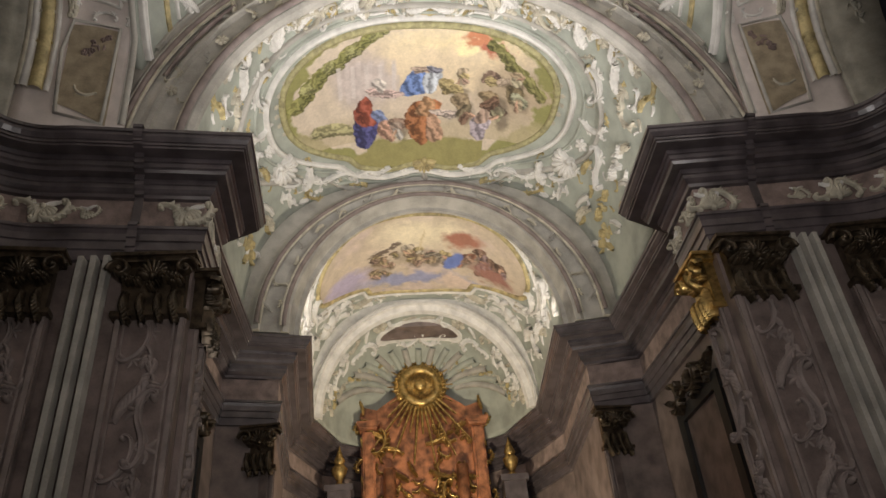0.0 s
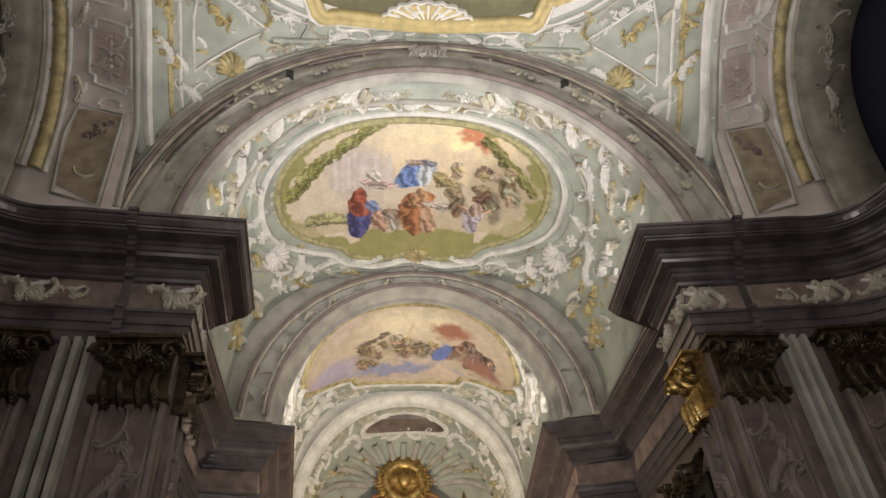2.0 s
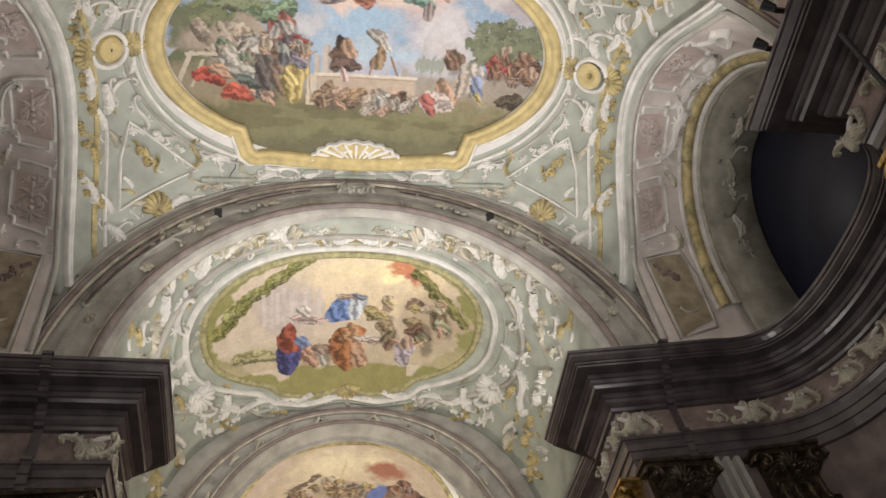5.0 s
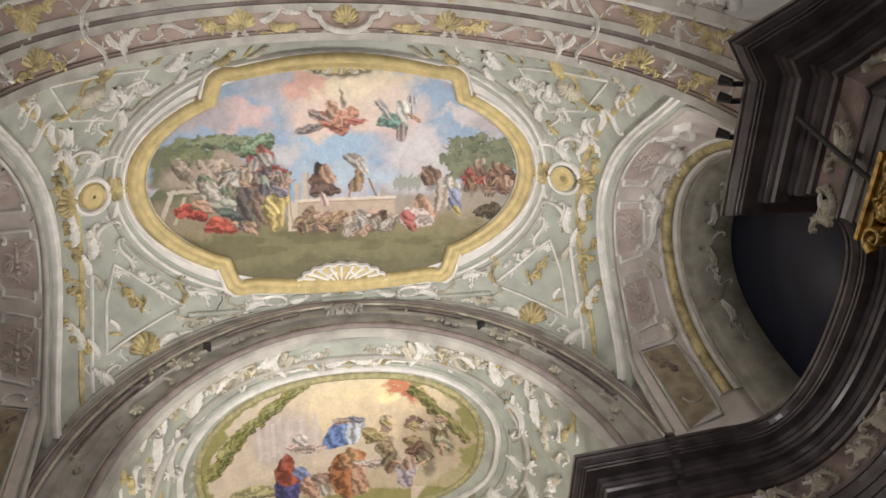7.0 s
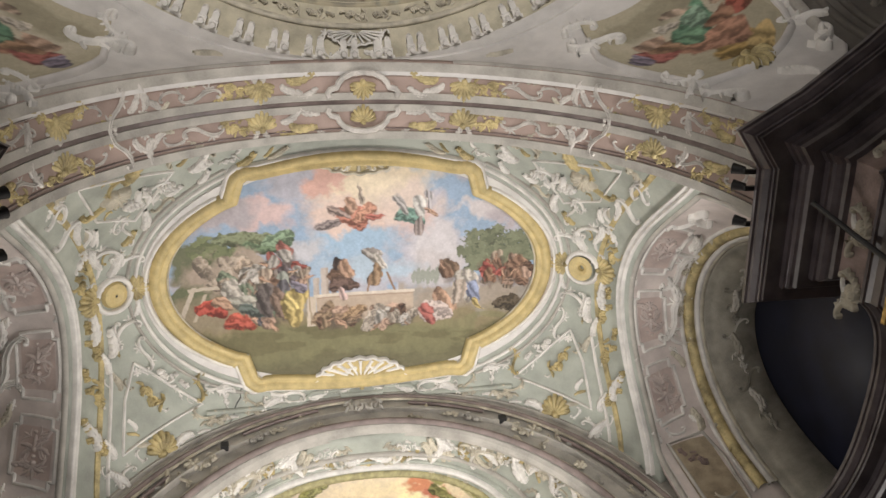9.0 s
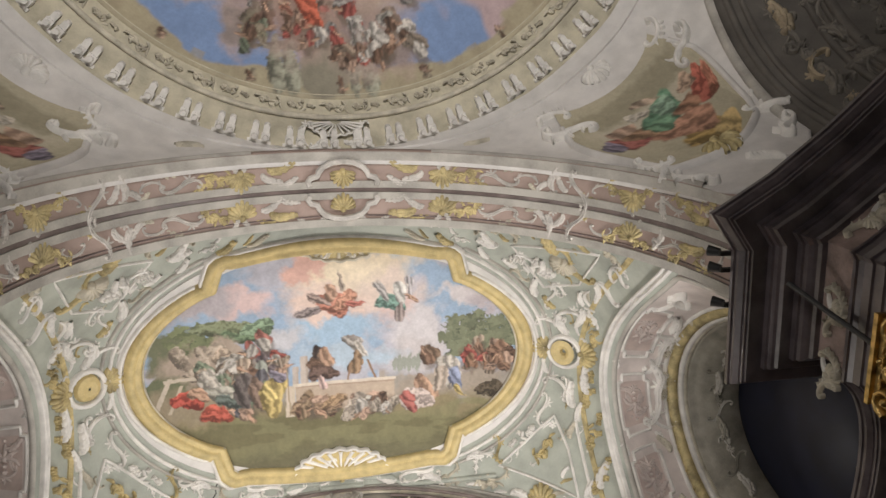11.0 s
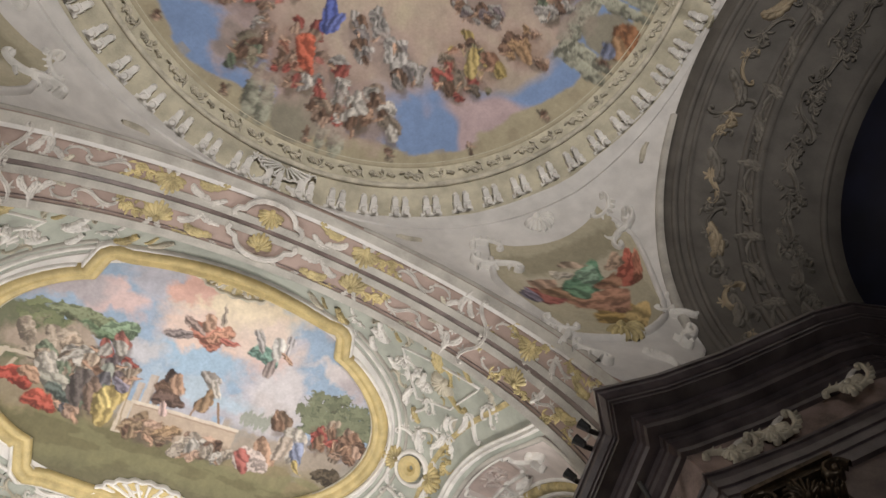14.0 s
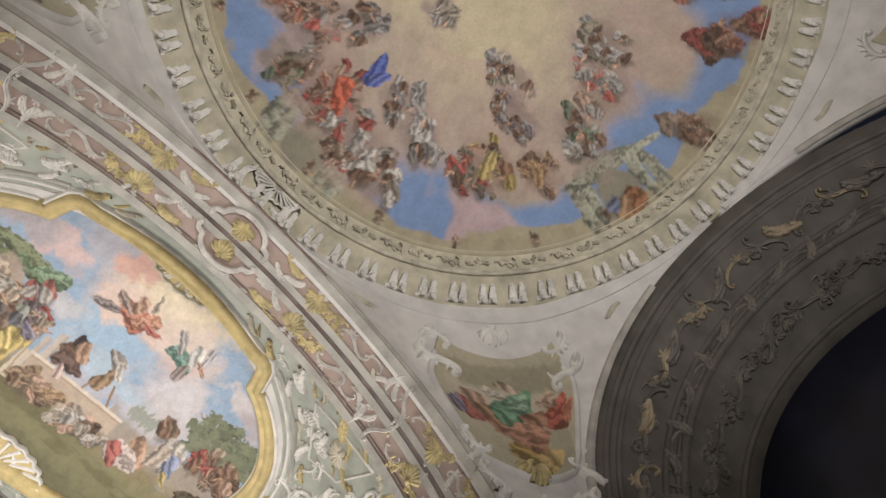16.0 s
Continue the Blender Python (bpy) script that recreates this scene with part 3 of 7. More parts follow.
    c.slab(-0.98, -0.8, 0.47, 1.08, (0.62, 0.53, 0.42), -0.05)
    c.slab(-0.86, 1.08, 0.43, 0.5, (0.68, 0.60, 0.49))
    c.slab(-0.8, 1.05, 0.5, 0.53, (0.33, 0.25, 0.19))
    c.slab(-3.02, -2.92, 0.1, 0.85, (0.60, 0.52, 0.42), -0.45)
    c.slab(-2.82, -2.74, 0.25, 0.75, (0.52, 0.44, 0.34), -0.45)
    c.slab(-3.1, -2.5, 0.12, 0.2, (0.58, 0.50, 0.40), 0.2)
    # trees
    for a, b, w in ((2.5, 2.62, 0.05), (2.42, 2.5, 0.04)):
        c.slab(a, a + w, -0.5, 0.25, (0.16, 0.12, 0.08), 0.1)
    for fx, fy, q in ((2.35, -0.55, 0.34), (2.65, -0.62, 0.34), (2.5, -0.35, 0.4), (2.2, -0.25, 0.26), (2.8, -0.3, 0.28), (3.12, -0.55, 0.26), (3.2, -0.25, 0.25), (2.35, 0.0, 0.25), (2.95, -0.1, 0.25)):
        c.foliage(fx, fy, q, q * 0.62, 42, (0.15, 0.165, 0.105), r, 0.045)
    for k in range(6):
        c.blob(1.05 + 0.09 * k, 0.18, 0.05, 0.14 + 0.05 * (k % 2), (0.33, 0.35, 0.30), 0, 0.3, 0.1, 0.1)
    # crowds of draped shapes
    TAN = (0.46, 0.35, 0.25)
    c.cluster(-2.0, 0.18, 0.42, 0.32, 20, [TAN, WHT, BRN, SKIN, GRN], 0.13, 1)
    c.cluster(-1.45, 0.15, 0.42, 0.3, 20, [BRN, TAN, PUR, SKIN, (0.34, 0.36, 0.30)], 0.14, 2)
    c.heap(-1.33, -0.42, 0.42, [RED, (0.58, 0.2, 0.15), WHT], 1.2, r)
    c.heap(-1.62, -0.2, 0.4, [(0.55, 0.14, 0.1), WHT, GRN], 1.8, r)
    c.heap(-1.86, 0.0, 0.45, [(0.40, 0.42, 0.36), WHT, TAN], 1.4, r)
    c.heap(-1.1, -0.1, 0.34, [TAN, RED, WHT], 1.5, r)
    c.cluster(-1.6, 0.6, 0.5, 0.28, 20, [PUR, BRN, GRN, SKIN, (0.16, 0.15, 0.17)], 0.15, 3)
    c.cloth(-2.28, 0.3, 0.5, 0.26, WHT, 1.2, r)
    c.cloth(-2.2, 0.5, 0.5, 0.24, (0.42, 0.40, 0.34), 0.5, r)
    c.cloth(-1.95, 0.68, 0.5, 0.16, (0.14, 0.17, 0.15), 0.3, r)
    c.cloth(-2.72, 0.56, 0.5, 0.26, RED, 0.1, r)
    c.cloth(-2.5, 0.5, 0.34, 0.18, SKIN, 0.6, r)
    c.cloth(-2.2, 0.9, 0.5, 0.24, (0.52, 0.12, 0.08), 0.3, r)
    c.cloth(-1.72, 0.5, 0.56, 0.3, (0.15, 0.125, 0.115), 1.4, r)
    c.cloth(-1.45, 0.55, 0.6, 0.26, (0.30, 0.21, 0.16), 1.3, r)
    c.cloth(-1.2, 0.66, 0.66, 0.36, YEL, 1.65, r, 4)
    c.cloth(-1.28, 0.55, 0.34, 0.16, (0.72, 0.58, 0.24), 1.2, r)
    c.cloth(-1.12, 0.24, 0.26, 0.16, (0.30, 0.27, 0.33), 0.6, r)
    c.slab(-0.98, -0.94, 0.1, 1.05, (0.36, 0.28, 0.19), 0.05)
    c.heap(-0.28, 0.12, 0.5, [BRN, TAN, (0.16, 0.10, 0.08)], 1.5, r)
    c.cloth(-0.28, 0.28, 0.5, 0.24, (0.15, 0.095, 0.075), 0.2, r)
    c.cloth(-0.32, 0.45, 0.24, 0.13, (0.62, 0.46, 0.42), 1.4, r)
    c.cloth(-0.24, -0.05, 0.36, 0.2, SKIN, 1.4, r)
    c.cloth(0.24, -0.32, 0.34, 0.22, (0.46, 0.42, 0.38), 0.8, r)
    c.cloth(0.38, -0.15, 0.34, 0.14, WHT, 1.2, r)
    c.cloth(0.3, 0.1, 0.4, 0.2, (0.34, 0.23, 0.14), 1.7, r)
    c.slab(0.5, 0.56, 0.05, 0.45, (0.28, 0.18, 0.11), 0.4)
    c.slab(0.2, 0.25, 0.1, 0.45, (0.30, 0.19, 0.12), -0.2)
    c.cluster(-0.3, 0.98, 0.36, 0.13, 16, [SKIN, BRN, (0.40, 0.27, 0.15), (0.30, 0.19, 0.11)], 0.14, 10, 0.3)
    c.cluster(0.48, 0.98, 0.4, 0.11, 16, [SKIN, BRN, (0.5, 0.42, 0.33), WHT], 0.13, 13, 0.2)
    c.cloth(-0.12, 0.85, 0.5, 0.13, (0.40, 0.27, 0.16), -0.4, r)
    c.cloth(1.62, 0.7, 0.5, 0.3, SKIN, 1.3, r)
    c.cloth(1.5, 0.92, 0.56, 0.36, (0.60, 0.50, 0.45), 0.5, r)
    c.cloth(1.32, 0.98, 0.4, 0.2, (0.40, 0.13, 0.11), 0.9, r)
    c.heap(1.7, 0.1, 0.5, [BRN, TAN, (0.24, 0.15, 0.09)], 1.5, r)
    c.cloth(2.1, 0.42, 0.6, 0.34, WHT, 1.5, r, 4)
    c.cloth(2.22, 0.58, 0.42, 0.2, (0.30, 0.34, 0.48), 1.1, r)
    c.cloth(1.92, 0.55, 0.44, 0.22, (0.55, 0.46, 0.38), 1.8, r)
    c.cloth(2.3, 0.8, 0.24, 0.1, YEL, 0.8, r)
    c.cluster(2.6, 0.2, 0.25, 0.25, 12, [(0.42, 0.22, 0.12), TAN, BRN, RED], 0.13, 5)
    c.cluster(3.03, 0.1, 0.2, 0.3, 12, [(0.40, 0.22, 0.13), BRN, SKIN], 0.12, 6)
    c.cloth(2.9, 0.8, 0.5, 0.26, (0.11, 0.085, 0.055), 0.1, r)
    # two bright groups in the clouds
    for k, (px, py, h, w, a, col) in enumerate(((-0.5, -0.98, 0.5, 0.14, -0.4, (0.30, 0.25, 0.24)), (-0.12, -1.1, 0.56, 0.34, 0.3, (0.55, 0.24, 0.17)), (0.1, -1.15, 0.44, 0.2, -0.5, (0.60, 0.32, 0.22)), (-0.15, -1.32, 0.3, 0.2, 1.2, (0.56, 0.36, 0.26)), (-0.35, -1.2, 0.4, 0.12, 0.5, (0.42, 0.32, 0.28)), (0.05, -1.55, 0.36, 0.07, 1.3, (0.36, 0.30, 0.25)), (0.32, -1.1, 0.3, 0.1, 0.1, (0.55, 0.2, 0.16)),
                                            (0.98, -1.05, 0.5, 0.26, 0.5, (0.22, 0.36, 0.30)), (1.12, -1.25, 0.4, 0.2, 1.2, (0.62, 0.60, 0.56)), (0.78, -1.3, 0.4, 0.12, 1.0, (0.48, 0.45, 0.43)), (1.12, -0.86, 0.34, 0.14, 1.7, (0.34, 0.28, 0.26)), (1.34, -1.15, 0.3, 0.07, 0.6, SKIN), (1.3, -1.4, 0.34, 0.1, 1.5, (0.55, 0.52, 0.52)))):
        c.cloth(px, py, h, w, col, a, r)
    c.strokes(7, 0.3)
    return c.c * 0.88


fresco_1 = pigment_sheet("fresco", S_NAVE, F1_shape, 600, 400, paint_nave, vault_nave, "ceiling painting with blue sky, trees and crowded coloured shapes")


F2Y, F2A, F2B = 11.28, 2.8, 1.86


def F2_shape(u, v):
    a = u * math.pi / 2
    x = F2A * math.sin(a)
    top = 0.9 * math.cos(a) ** 0.8
    k = smooth((abs(x) - 1.25) / 0.35)
    low = (1.02 - 0.04 * math.cos(4.5 * x)) * (1 - k) + 0.96 * math.cos(a) ** 0.8 * k
    return x - 0.12, F2Y + F2B * (v * low if v > 0 else v * top)


def paint_choir(x, y):
    y = y - F2Y
    c = Canvas(x, y, (0.66, 0.56, 0.44))
    c.blob(0.6, -1.0, 1.3, 0.7, (0.88, 0.74, 0.46), soft=0.8, warp=0.7)
    c.blob(0.25, -0.6, 1.4, 0.6, (0.80, 0.66, 0.46), soft=0.9, warp=0.7)
    c.blob(0.75, -1.15, 0.22, 0.22, (0.95, 0.85, 0.50), soft=0.6)
    c.blob(1.25, -1.15, 0.45, 0.22, (0.52, 0.19, 0.12), rot=0.5, soft=0.7, warp=0.7)
    c.blob(0.95, -1.45, 0.35, 0.15, (0.62, 0.26, 0.14), soft=0.6, warp=0.7)
    c.blob(-1.3, -0.3, 0.6, 0.7, (0.56, 0.48, 0.44), soft=0.6, warp=0.2)
    for k in range(5):
        m = np.clip((x + 1.7 - 0.24 * k) / 0.03, 0, 1) * np.clip((-1.58 + 0.24 * k - x) / 0.03, 0, 1) * np.clip((0.3 - y) / 0.1, 0, 1) * np.clip((y + 0.9) / 0.1, 0, 1)
        c.lay(m, (0.66, 0.58, 0.54), 0.6)
    c.blob(1.9, 0.0, 0.9, 0.8, (0.50, 0.40, 0.28), soft=0.6, warp=0.6)
    # green curtain and rim
    r = np.random.default_rng(71)
    q = np.sqrt(((x + 0.12) / F2A) ** 2 + (y / F2B) ** 2) + c.wx * 0.2
    c.lay((q - 0.92) / 0.03, (0.30, 0.29, 0.11))
    for k in range(12):
        t = k / 11
        c.cloth(-2.55 + 1.6 * t, -0.1 - 1.45 * t ** 0.8, 0.62 - 0.2 * t, 0.3 - 0.1 * t, ((0.30, 0.29, 0.10), (0.22, 0.22, 0.07), (0.36, 0.35, 0.15))[k % 3], -0.9 + 0.35 * t, r)
        c.cloth(2.35 - 1.0 * t, -0.1 - 1.1 * t, 0.42 - 0.1 * t, 0.2, ((0.30, 0.28, 0.11), (0.23, 0.22, 0.08))[k % 2], 0.95, r)
    c.lay((y - 1.2 + c.wy * 0.4 - 0.25 * np.abs(x + 0.1) * (np.abs(x) > 1.3)) / 0.06, (0.33, 0.30, 0.12))
    c.lay((y - 0.6 + c.wy * 0.4) / 0.25 * (y < 1.2), (0.52, 0.43, 0.28), 0.7)
    c.cloth(-1.95, 0.85, 0.9, 0.24, (0.46, 0.42, 0.22), 0.25, r)
    c.slab(-1.85, -0.55, -0.45, 0.05, (0.62, 0.54, 0.50), 0.0, 0.6)
    for k in range(5):
        c.slab(-1.85 + 0.28 * k, -1.75 + 0.28 * k, -0.75, 0.15, (0.68, 0.61, 0.57), 0.0, 0.7)
    c.cloth(-1.3, 0.95, 0.75, 0.5, (0.09, 0.09, 0.25), 1.5, r)
    c.cloth(-1.28, 0.5, 0.62, 0.36, (0.38, 0.10, 0.06), 1.5, r)
    c.cloth(-0.95, 0.75, 0.5, 0.2, (0.22, 0.27, 0.45), 0.8, r)
    c.cloth(-0.85, 1.02, 0.46, 0.24, (0.60, 0.36, 0.26), 1.0, r)
    c.heap(-0.6, 0.95, 0.5, [SKIN, (0.62, 0.45, 0.34), WHT], 1.2, r)
    c.cloth(-0.05, 0.8, 0.95, 0.55, (0.46, 0.19, 0.08), 1.6, r, 4)
    c.cloth(0.2, 0.95, 0.6, 0.3, (0.58, 0.36, 0.24), 1.2, r)
    c.cloth(0.0, 0.42, 0.42, 0.32, (0.52, 0.30, 0.16), 1.5, r)
    c.cloth(0.42, 0.6, 0.55, 0.16, (0.66, 0.55, 0.48), 0.1, r)
    c.cloth(-0.2, -0.22, 0.6, 0.5, (0.22, 0.33, 0.66), 1.3, r, 4)
    c.cloth(0.12, -0.22, 0.55, 0.3, (0.66, 0.70, 0.76), 1.7, r)
    c.cloth(-0.1, -0.58, 0.4, 0.14, (0.50, 0.38, 0.30), 0.1, r)
    c.cloth(0.15, -0.58, 0.3, 0.13, (0.30, 0.30, 0.36), 0.5, r)
    c.heap(0.6, -0.02, 0.55, [YEL, (0.5, 0.38, 0.14), YEL], 0.4, r)
    c.heap(0.75, -0.35, 0.36, [(0.62, 0.48, 0.3), YEL, SKIN], 1.4, r)
    c.cloth(-0.85, 0.05, 0.7, 0.2, (0.68, 0.52, 0.47), 0.1, r)
    c.cloth(-0.98, -0.15, 0.34, 0.22, (0.70, 0.64, 0.58), 1.2, r)
    c.heap(0.85, 0.55, 0.6, [BRN, (0.36, 0.26, 0.14), (0.28, 0.22, 0.12)], 1.5, r)
    c.cloth(1.2, 0.95, 0.5, 0.36, (0.52, 0.45, 0.50), 1.3, r)
    c.cloth(1.25, 0.65, 0.3, 0.24, (0.50, 0.36, 0.28), 1.5, r)
    c.heap(1.65, 0.62, 0.55, [(0.36, 0.24, 0.13), BRN, (0.44, 0.40, 0.22)], 1.2, r)
    c.heap(1.5, 0.3, 0.6, [(0.45, 0.32, 0.16), BRN, (0.35, 0.36, 0.2)], 0.5, r)
    c.heap(1.95, 0.15, 0.6, [(0.50, 0.40, 0.24), (0.40, 0.30, 0.14), (0.42, 0.42, 0.26)], 1.0, r)
    c.heap(1.5, -0.3, 0.5, [(0.60, 0.46, 0.32), SKIN, YEL], 0.3, r)
    c.heap(1.9, -0.32, 0.4, [(0.52, 0.38, 0.22), (0.55, 0.48, 0.3)], 1.3, r)
    c.strokes(7, 0.3)
    return c.c


fresco_2 = pigment_sheet("fresco", S_CHOIR, F2_shape, 380, 280, paint_choir, vault_choir, "ceiling painting with golden sky, red cloud and green curtain")

F3Y, F3A, F3B = 16.3, 2.6, 1.95


def F3_shape(u, v):
    a = u * math.pi / 2
    low = (0.9 if abs(u) < 0.36 else 0.72) * math.cos(a) ** 0.7
    return F3A * math.sin(a), F3Y + F3B * (v * low if v > 0 else v * 0.92 * math.cos(a) ** 0.8)


def paint_altar(x, y):
    y = y - F3Y
    c = Canvas(x, y, (0.60, 0.50, 0.38))
    c.lay((fbm(x * 1.2, y * 1.2) - 0.45) / 0.15, (0.66, 0.54, 0.48), 0.8)
    c.blob(0, -1.0, 1.0, 0.6, (0.80, 0.70, 0.50), soft=0.9, warp=0.6)
    c.blob(-1.9, 0.6, 0.6, 0.5, (0.48, 0.42, 0.55), soft=0.7, warp=0.6)
    c.blob(0, 1.1, 1.6, 0.3, (0.34, 0.35, 0.50), soft=0.6, warp=0.7)
    c.blob(0.9, 1.2, 0.4, 0.35, (0.70, 0.56, 0.46), soft=0.6, warp=0.6)
    c.cluster(0, 0.15, 0.75, 0.4, 20, [(0.55, 0.40, 0.22), SKIN, (0.36, 0.24, 0.14), YEL, (0.6, 0.5, 0.36)], 0.15, 31)
    c.cluster(-1.05, 0.5, 0.3, 0.45, 12, [(0.5, 0.38, 0.18), SKIN, (0.40, 0.28, 0.16)], 0.14, 32)
    c.cluster(1.5, 0.2, 0.55, 0.4, 16, [(0.5, 0.22, 0.12), SKIN, (0.34, 0.2, 0.13), (0.45, 0.3, 0.3)], 0.15, 33)
    c.blob(0.85, 0.25, 0.2, 0.45, (0.16, 0.22, 0.50), 0.2, 0.3, 0.3)
    c.blob(0.95, -0.75, 0.5, 0.3, (0.40, 0.18, 0.12), 0.2, 0.7, 0.5)
    c.blob(-0.95, -0.4, 0.45, 0.1, (0.16, 0.12, 0.09), -0.35, 0.4, 0.3, 0.3)
    c.blob(1.9, 0.5, 0.5, 0.3, (0.36, 0.18, 0.14), 0.3, 0.7, 0.5)
    c.blob(0.0, -0.7, 0.04, 0.45, (0.66, 0.55, 0.34), 0.15, 0.4, 0.1)
    c.strokes(6, 0.35)
    return c.c


fresco_3 = pigment_sheet("fresco", S_ALTAR, F3_shape, 260, 190, paint_altar, vault_altar, "small ceiling painting with golden clouds over blue")


def dome_shape(u, v):
    a, r = math.pi * u, 0.87 * DR * (v + 1) / 2
    return r * math.cos(a), DY + r * math.sin(a)


def paint_dome(x, y):
    r, th = np.hypot(x, y - DY) / (0.87 * DR), np.arctan2(y - DY, x)
    y = y - DY
    c = Canvas(x, y, (0.54, 0.47, 0.32))
    w = (fbm(x * 0.9, y * 0.9) - 0.5)
    c.lay((r - 0.25 + w * 0.5) / 0.25, (0.45, 0.37, 0.29))
    c.lay((fbm(x * 0.9 + 9, y * 0.9 + 4) - 0.5) / 0.16 * (r > 0.3), (0.50, 0.37, 0.31), 0.6)
    c.lay((r - 0.72 - 0.05 * np.sin(3 * th + 1.0) + (fbm(x * 0.6 + 3, y * 0.6, 3) - 0.5) * 0.5) / 0.1, (0.21, 0.31, 0.52))
    n2 = fbm(x * 0.6 + 20, y * 0.6 + 12, 3)
    c.lay((n2 - 0.6) / 0.06 * np.clip((r - 0.5) / 0.2, 0, 1), (0.56, 0.40, 0.37), 0.85)
    R = 0.87 * DR
    rr = np.random.default_rng(72)
    at = lambda q, a: (R * q * math.cos(a), R * q * math.sin(a))
    STEEL = (0.40, 0.37, 0.34)
    # painted parapet with arches
    c.lay((r - 0.93 - 0.02 * np.sin(7 * th) + w * 0.12) / 0.012, (0.42, 0.37, 0.25))
    c.lay((np.sin(th * 44) > 0.6) * (r > 0.95), (0.36, 0.31, 0.21), 0.6)
    c.lay((r - 0.985) / 0.004, (0.46, 0.41, 0.29), 0.8)
    for a in (1.60, 0.2, -0.95, 2.75, -2.1):
        for da in (-0.17, -0.12, 0.12, 0.17):
            c.cloth(*at(0.91, a + da), 0.8, 0.22, (0.35, 0.35, 0.27), a, rr, 0.5)
        c.cloth(*at(0.83, a), 0.2, 1.7, (0.36, 0.36, 0.28), a, rr, 1)
        c.cloth(*at(0.80, a), 0.2, 1.0, (0.30, 0.31, 0.24), a, rr, 1)
        c.blob(*at(0.92, a), 0.42, 0.42, (0.27, 0.25, 0.19), a, 0.15, 0.1, 0.1)
    c.heap(*at(0.95, 0.23), 0.6, [(0.55, 0.22, 0.07), (0.5, 0.28, 0.12), BLUE], 1.8, rr)
    c.cluster(*at(0.93, -0.62), 0.3, 0.45, 12, [RED, BRN, (0.5, 0.2, 0.12)], 0.2, 91, -0.6)
    c.cluster(*at(0.94, -0.2), 0.25, 0.4, 12, [BRN, (0.40, 0.28, 0.2)], 0.15, 92, -0.2)
    for k in range(9):
        c.heap(*at(0.965, 0.3 + 0.31 * k), 0.2, [BRN, SKIN, (0.36, 0.3, 0.2)], 0.3 + 0.31 * k, rr)
    # clouds with heaped draperies: (distance, angle, spread, count, palette)
    reds, greys = [BRN, RED, SKIN, (0.50, 0.20, 0.12), (0.30, 0.18, 0.12)], [STEEL, (0.52, 0.48, 0.44), (0.30, 0.26, 0.25), BRN]
    golds, mixed = [(0.55, 0.40, 0.10), BRN, (0.30, 0.27, 0.14), (0.45, 0.22, 0.12)], [BRN, SKIN, WHT, STEEL, RED, (0.36, 0.26, 0.18)]
    for q, a, sp, n, cols in ((0.82, 1.92, 0.28, 9, [BRN, GRN, (0.30, 0.26, 0.16)]), (0.74, 1.70, 0.5, 26, reds), (0.80, 1.44, 0.5, 24, mixed), (0.85, 1.30, 0.35, 12, [BRN, (0.28, 0.22, 0.16), WHT]), (0.68, 2.03, 0.42, 18, mixed), (0.74, 2.2, 0.35, 12, reds),
                              (0.57, 1.33, 0.38, 16, greys), (0.66, 1.16, 0.34, 14, greys), (0.51, 1.97, 0.36, 12, greys), (0.40, 0.45, 0.36, 12, [(0.40, 0.34, 0.26), STEEL, BRN]), (0.54, 0.50, 0.34, 12, [PUR, BRN, STEEL]),
                              (0.69, 0.74, 0.36, 14, golds), (0.74, 0.86, 0.3, 10, [BRN, RED, (0.26, 0.2, 0.14)]), (0.75, 0.48, 0.32, 10, [(0.55, 0.32, 0.14), SKIN, BRN]), (0.71, 0.2, 0.4, 16, [BRN, STEEL, WHT, GRN]), (0.61, -0.1, 0.44, 18, mixed), (0.54, -0.36, 0.4, 14, [BRN, (0.33, 0.28, 0.2), STEEL]),
                              (0.20, 1.7, 0.28, 8, [(0.40, 0.33, 0.25), STEEL]), (0.7, -0.9, 0.45, 18, reds), (0.62, -1.5, 0.45, 18, mixed), (0.72, -2.1, 0.45, 18, greys), (0.66, -2.7, 0.45, 18, golds), (0.7, 2.95, 0.45, 18, mixed), (0.6, 2.6, 0.4, 16, reds)):
        c.blob(*at(q, a), sp * 1.5, sp * 1.25, (0.47, 0.35, 0.30), a, 0.6, 0.6, 0.2, 0.8)
        c.cluster(*at(q, a), sp * 1.25, sp, int(n * 1.25), cols, 0.13, int(1000 * q) + int(100 * (a + 4)), a)
    c.cloth(*at(0.54, 1.63), 0.62, 0.26, (0.11, 0.15, 0.45), 1.4, rr)
    c.cloth(*at(0.55, 1.57), 0.4, 0.16, (0.16, 0.2, 0.5), 1.9, rr)
    c.cloth(*at(0.71, 1.66), 0.6, 0.3, (0.55, 0.14, 0.08), 0.9, rr)
    c.cloth(*at(0.70, 0.75), 0.5, 0.2, YEL, 1.3, rr)
    c.strokes(5, 0.3)
    return c.c * 0.9


dome = pigment_sheet("ceiling_dome", S_dome, dome_shape, 760, 230, paint_dome, None, "", 0.0)
tagged(dome, "painted saucer dome with blue sky, clouds and crowded shapes", "dome", kind="structure")
mod = dome.modifiers.new("thickness", "SOLIDIFY")
mod.thickness, mod.offset = 0.2, -1

# ---- stucco ornaments ----


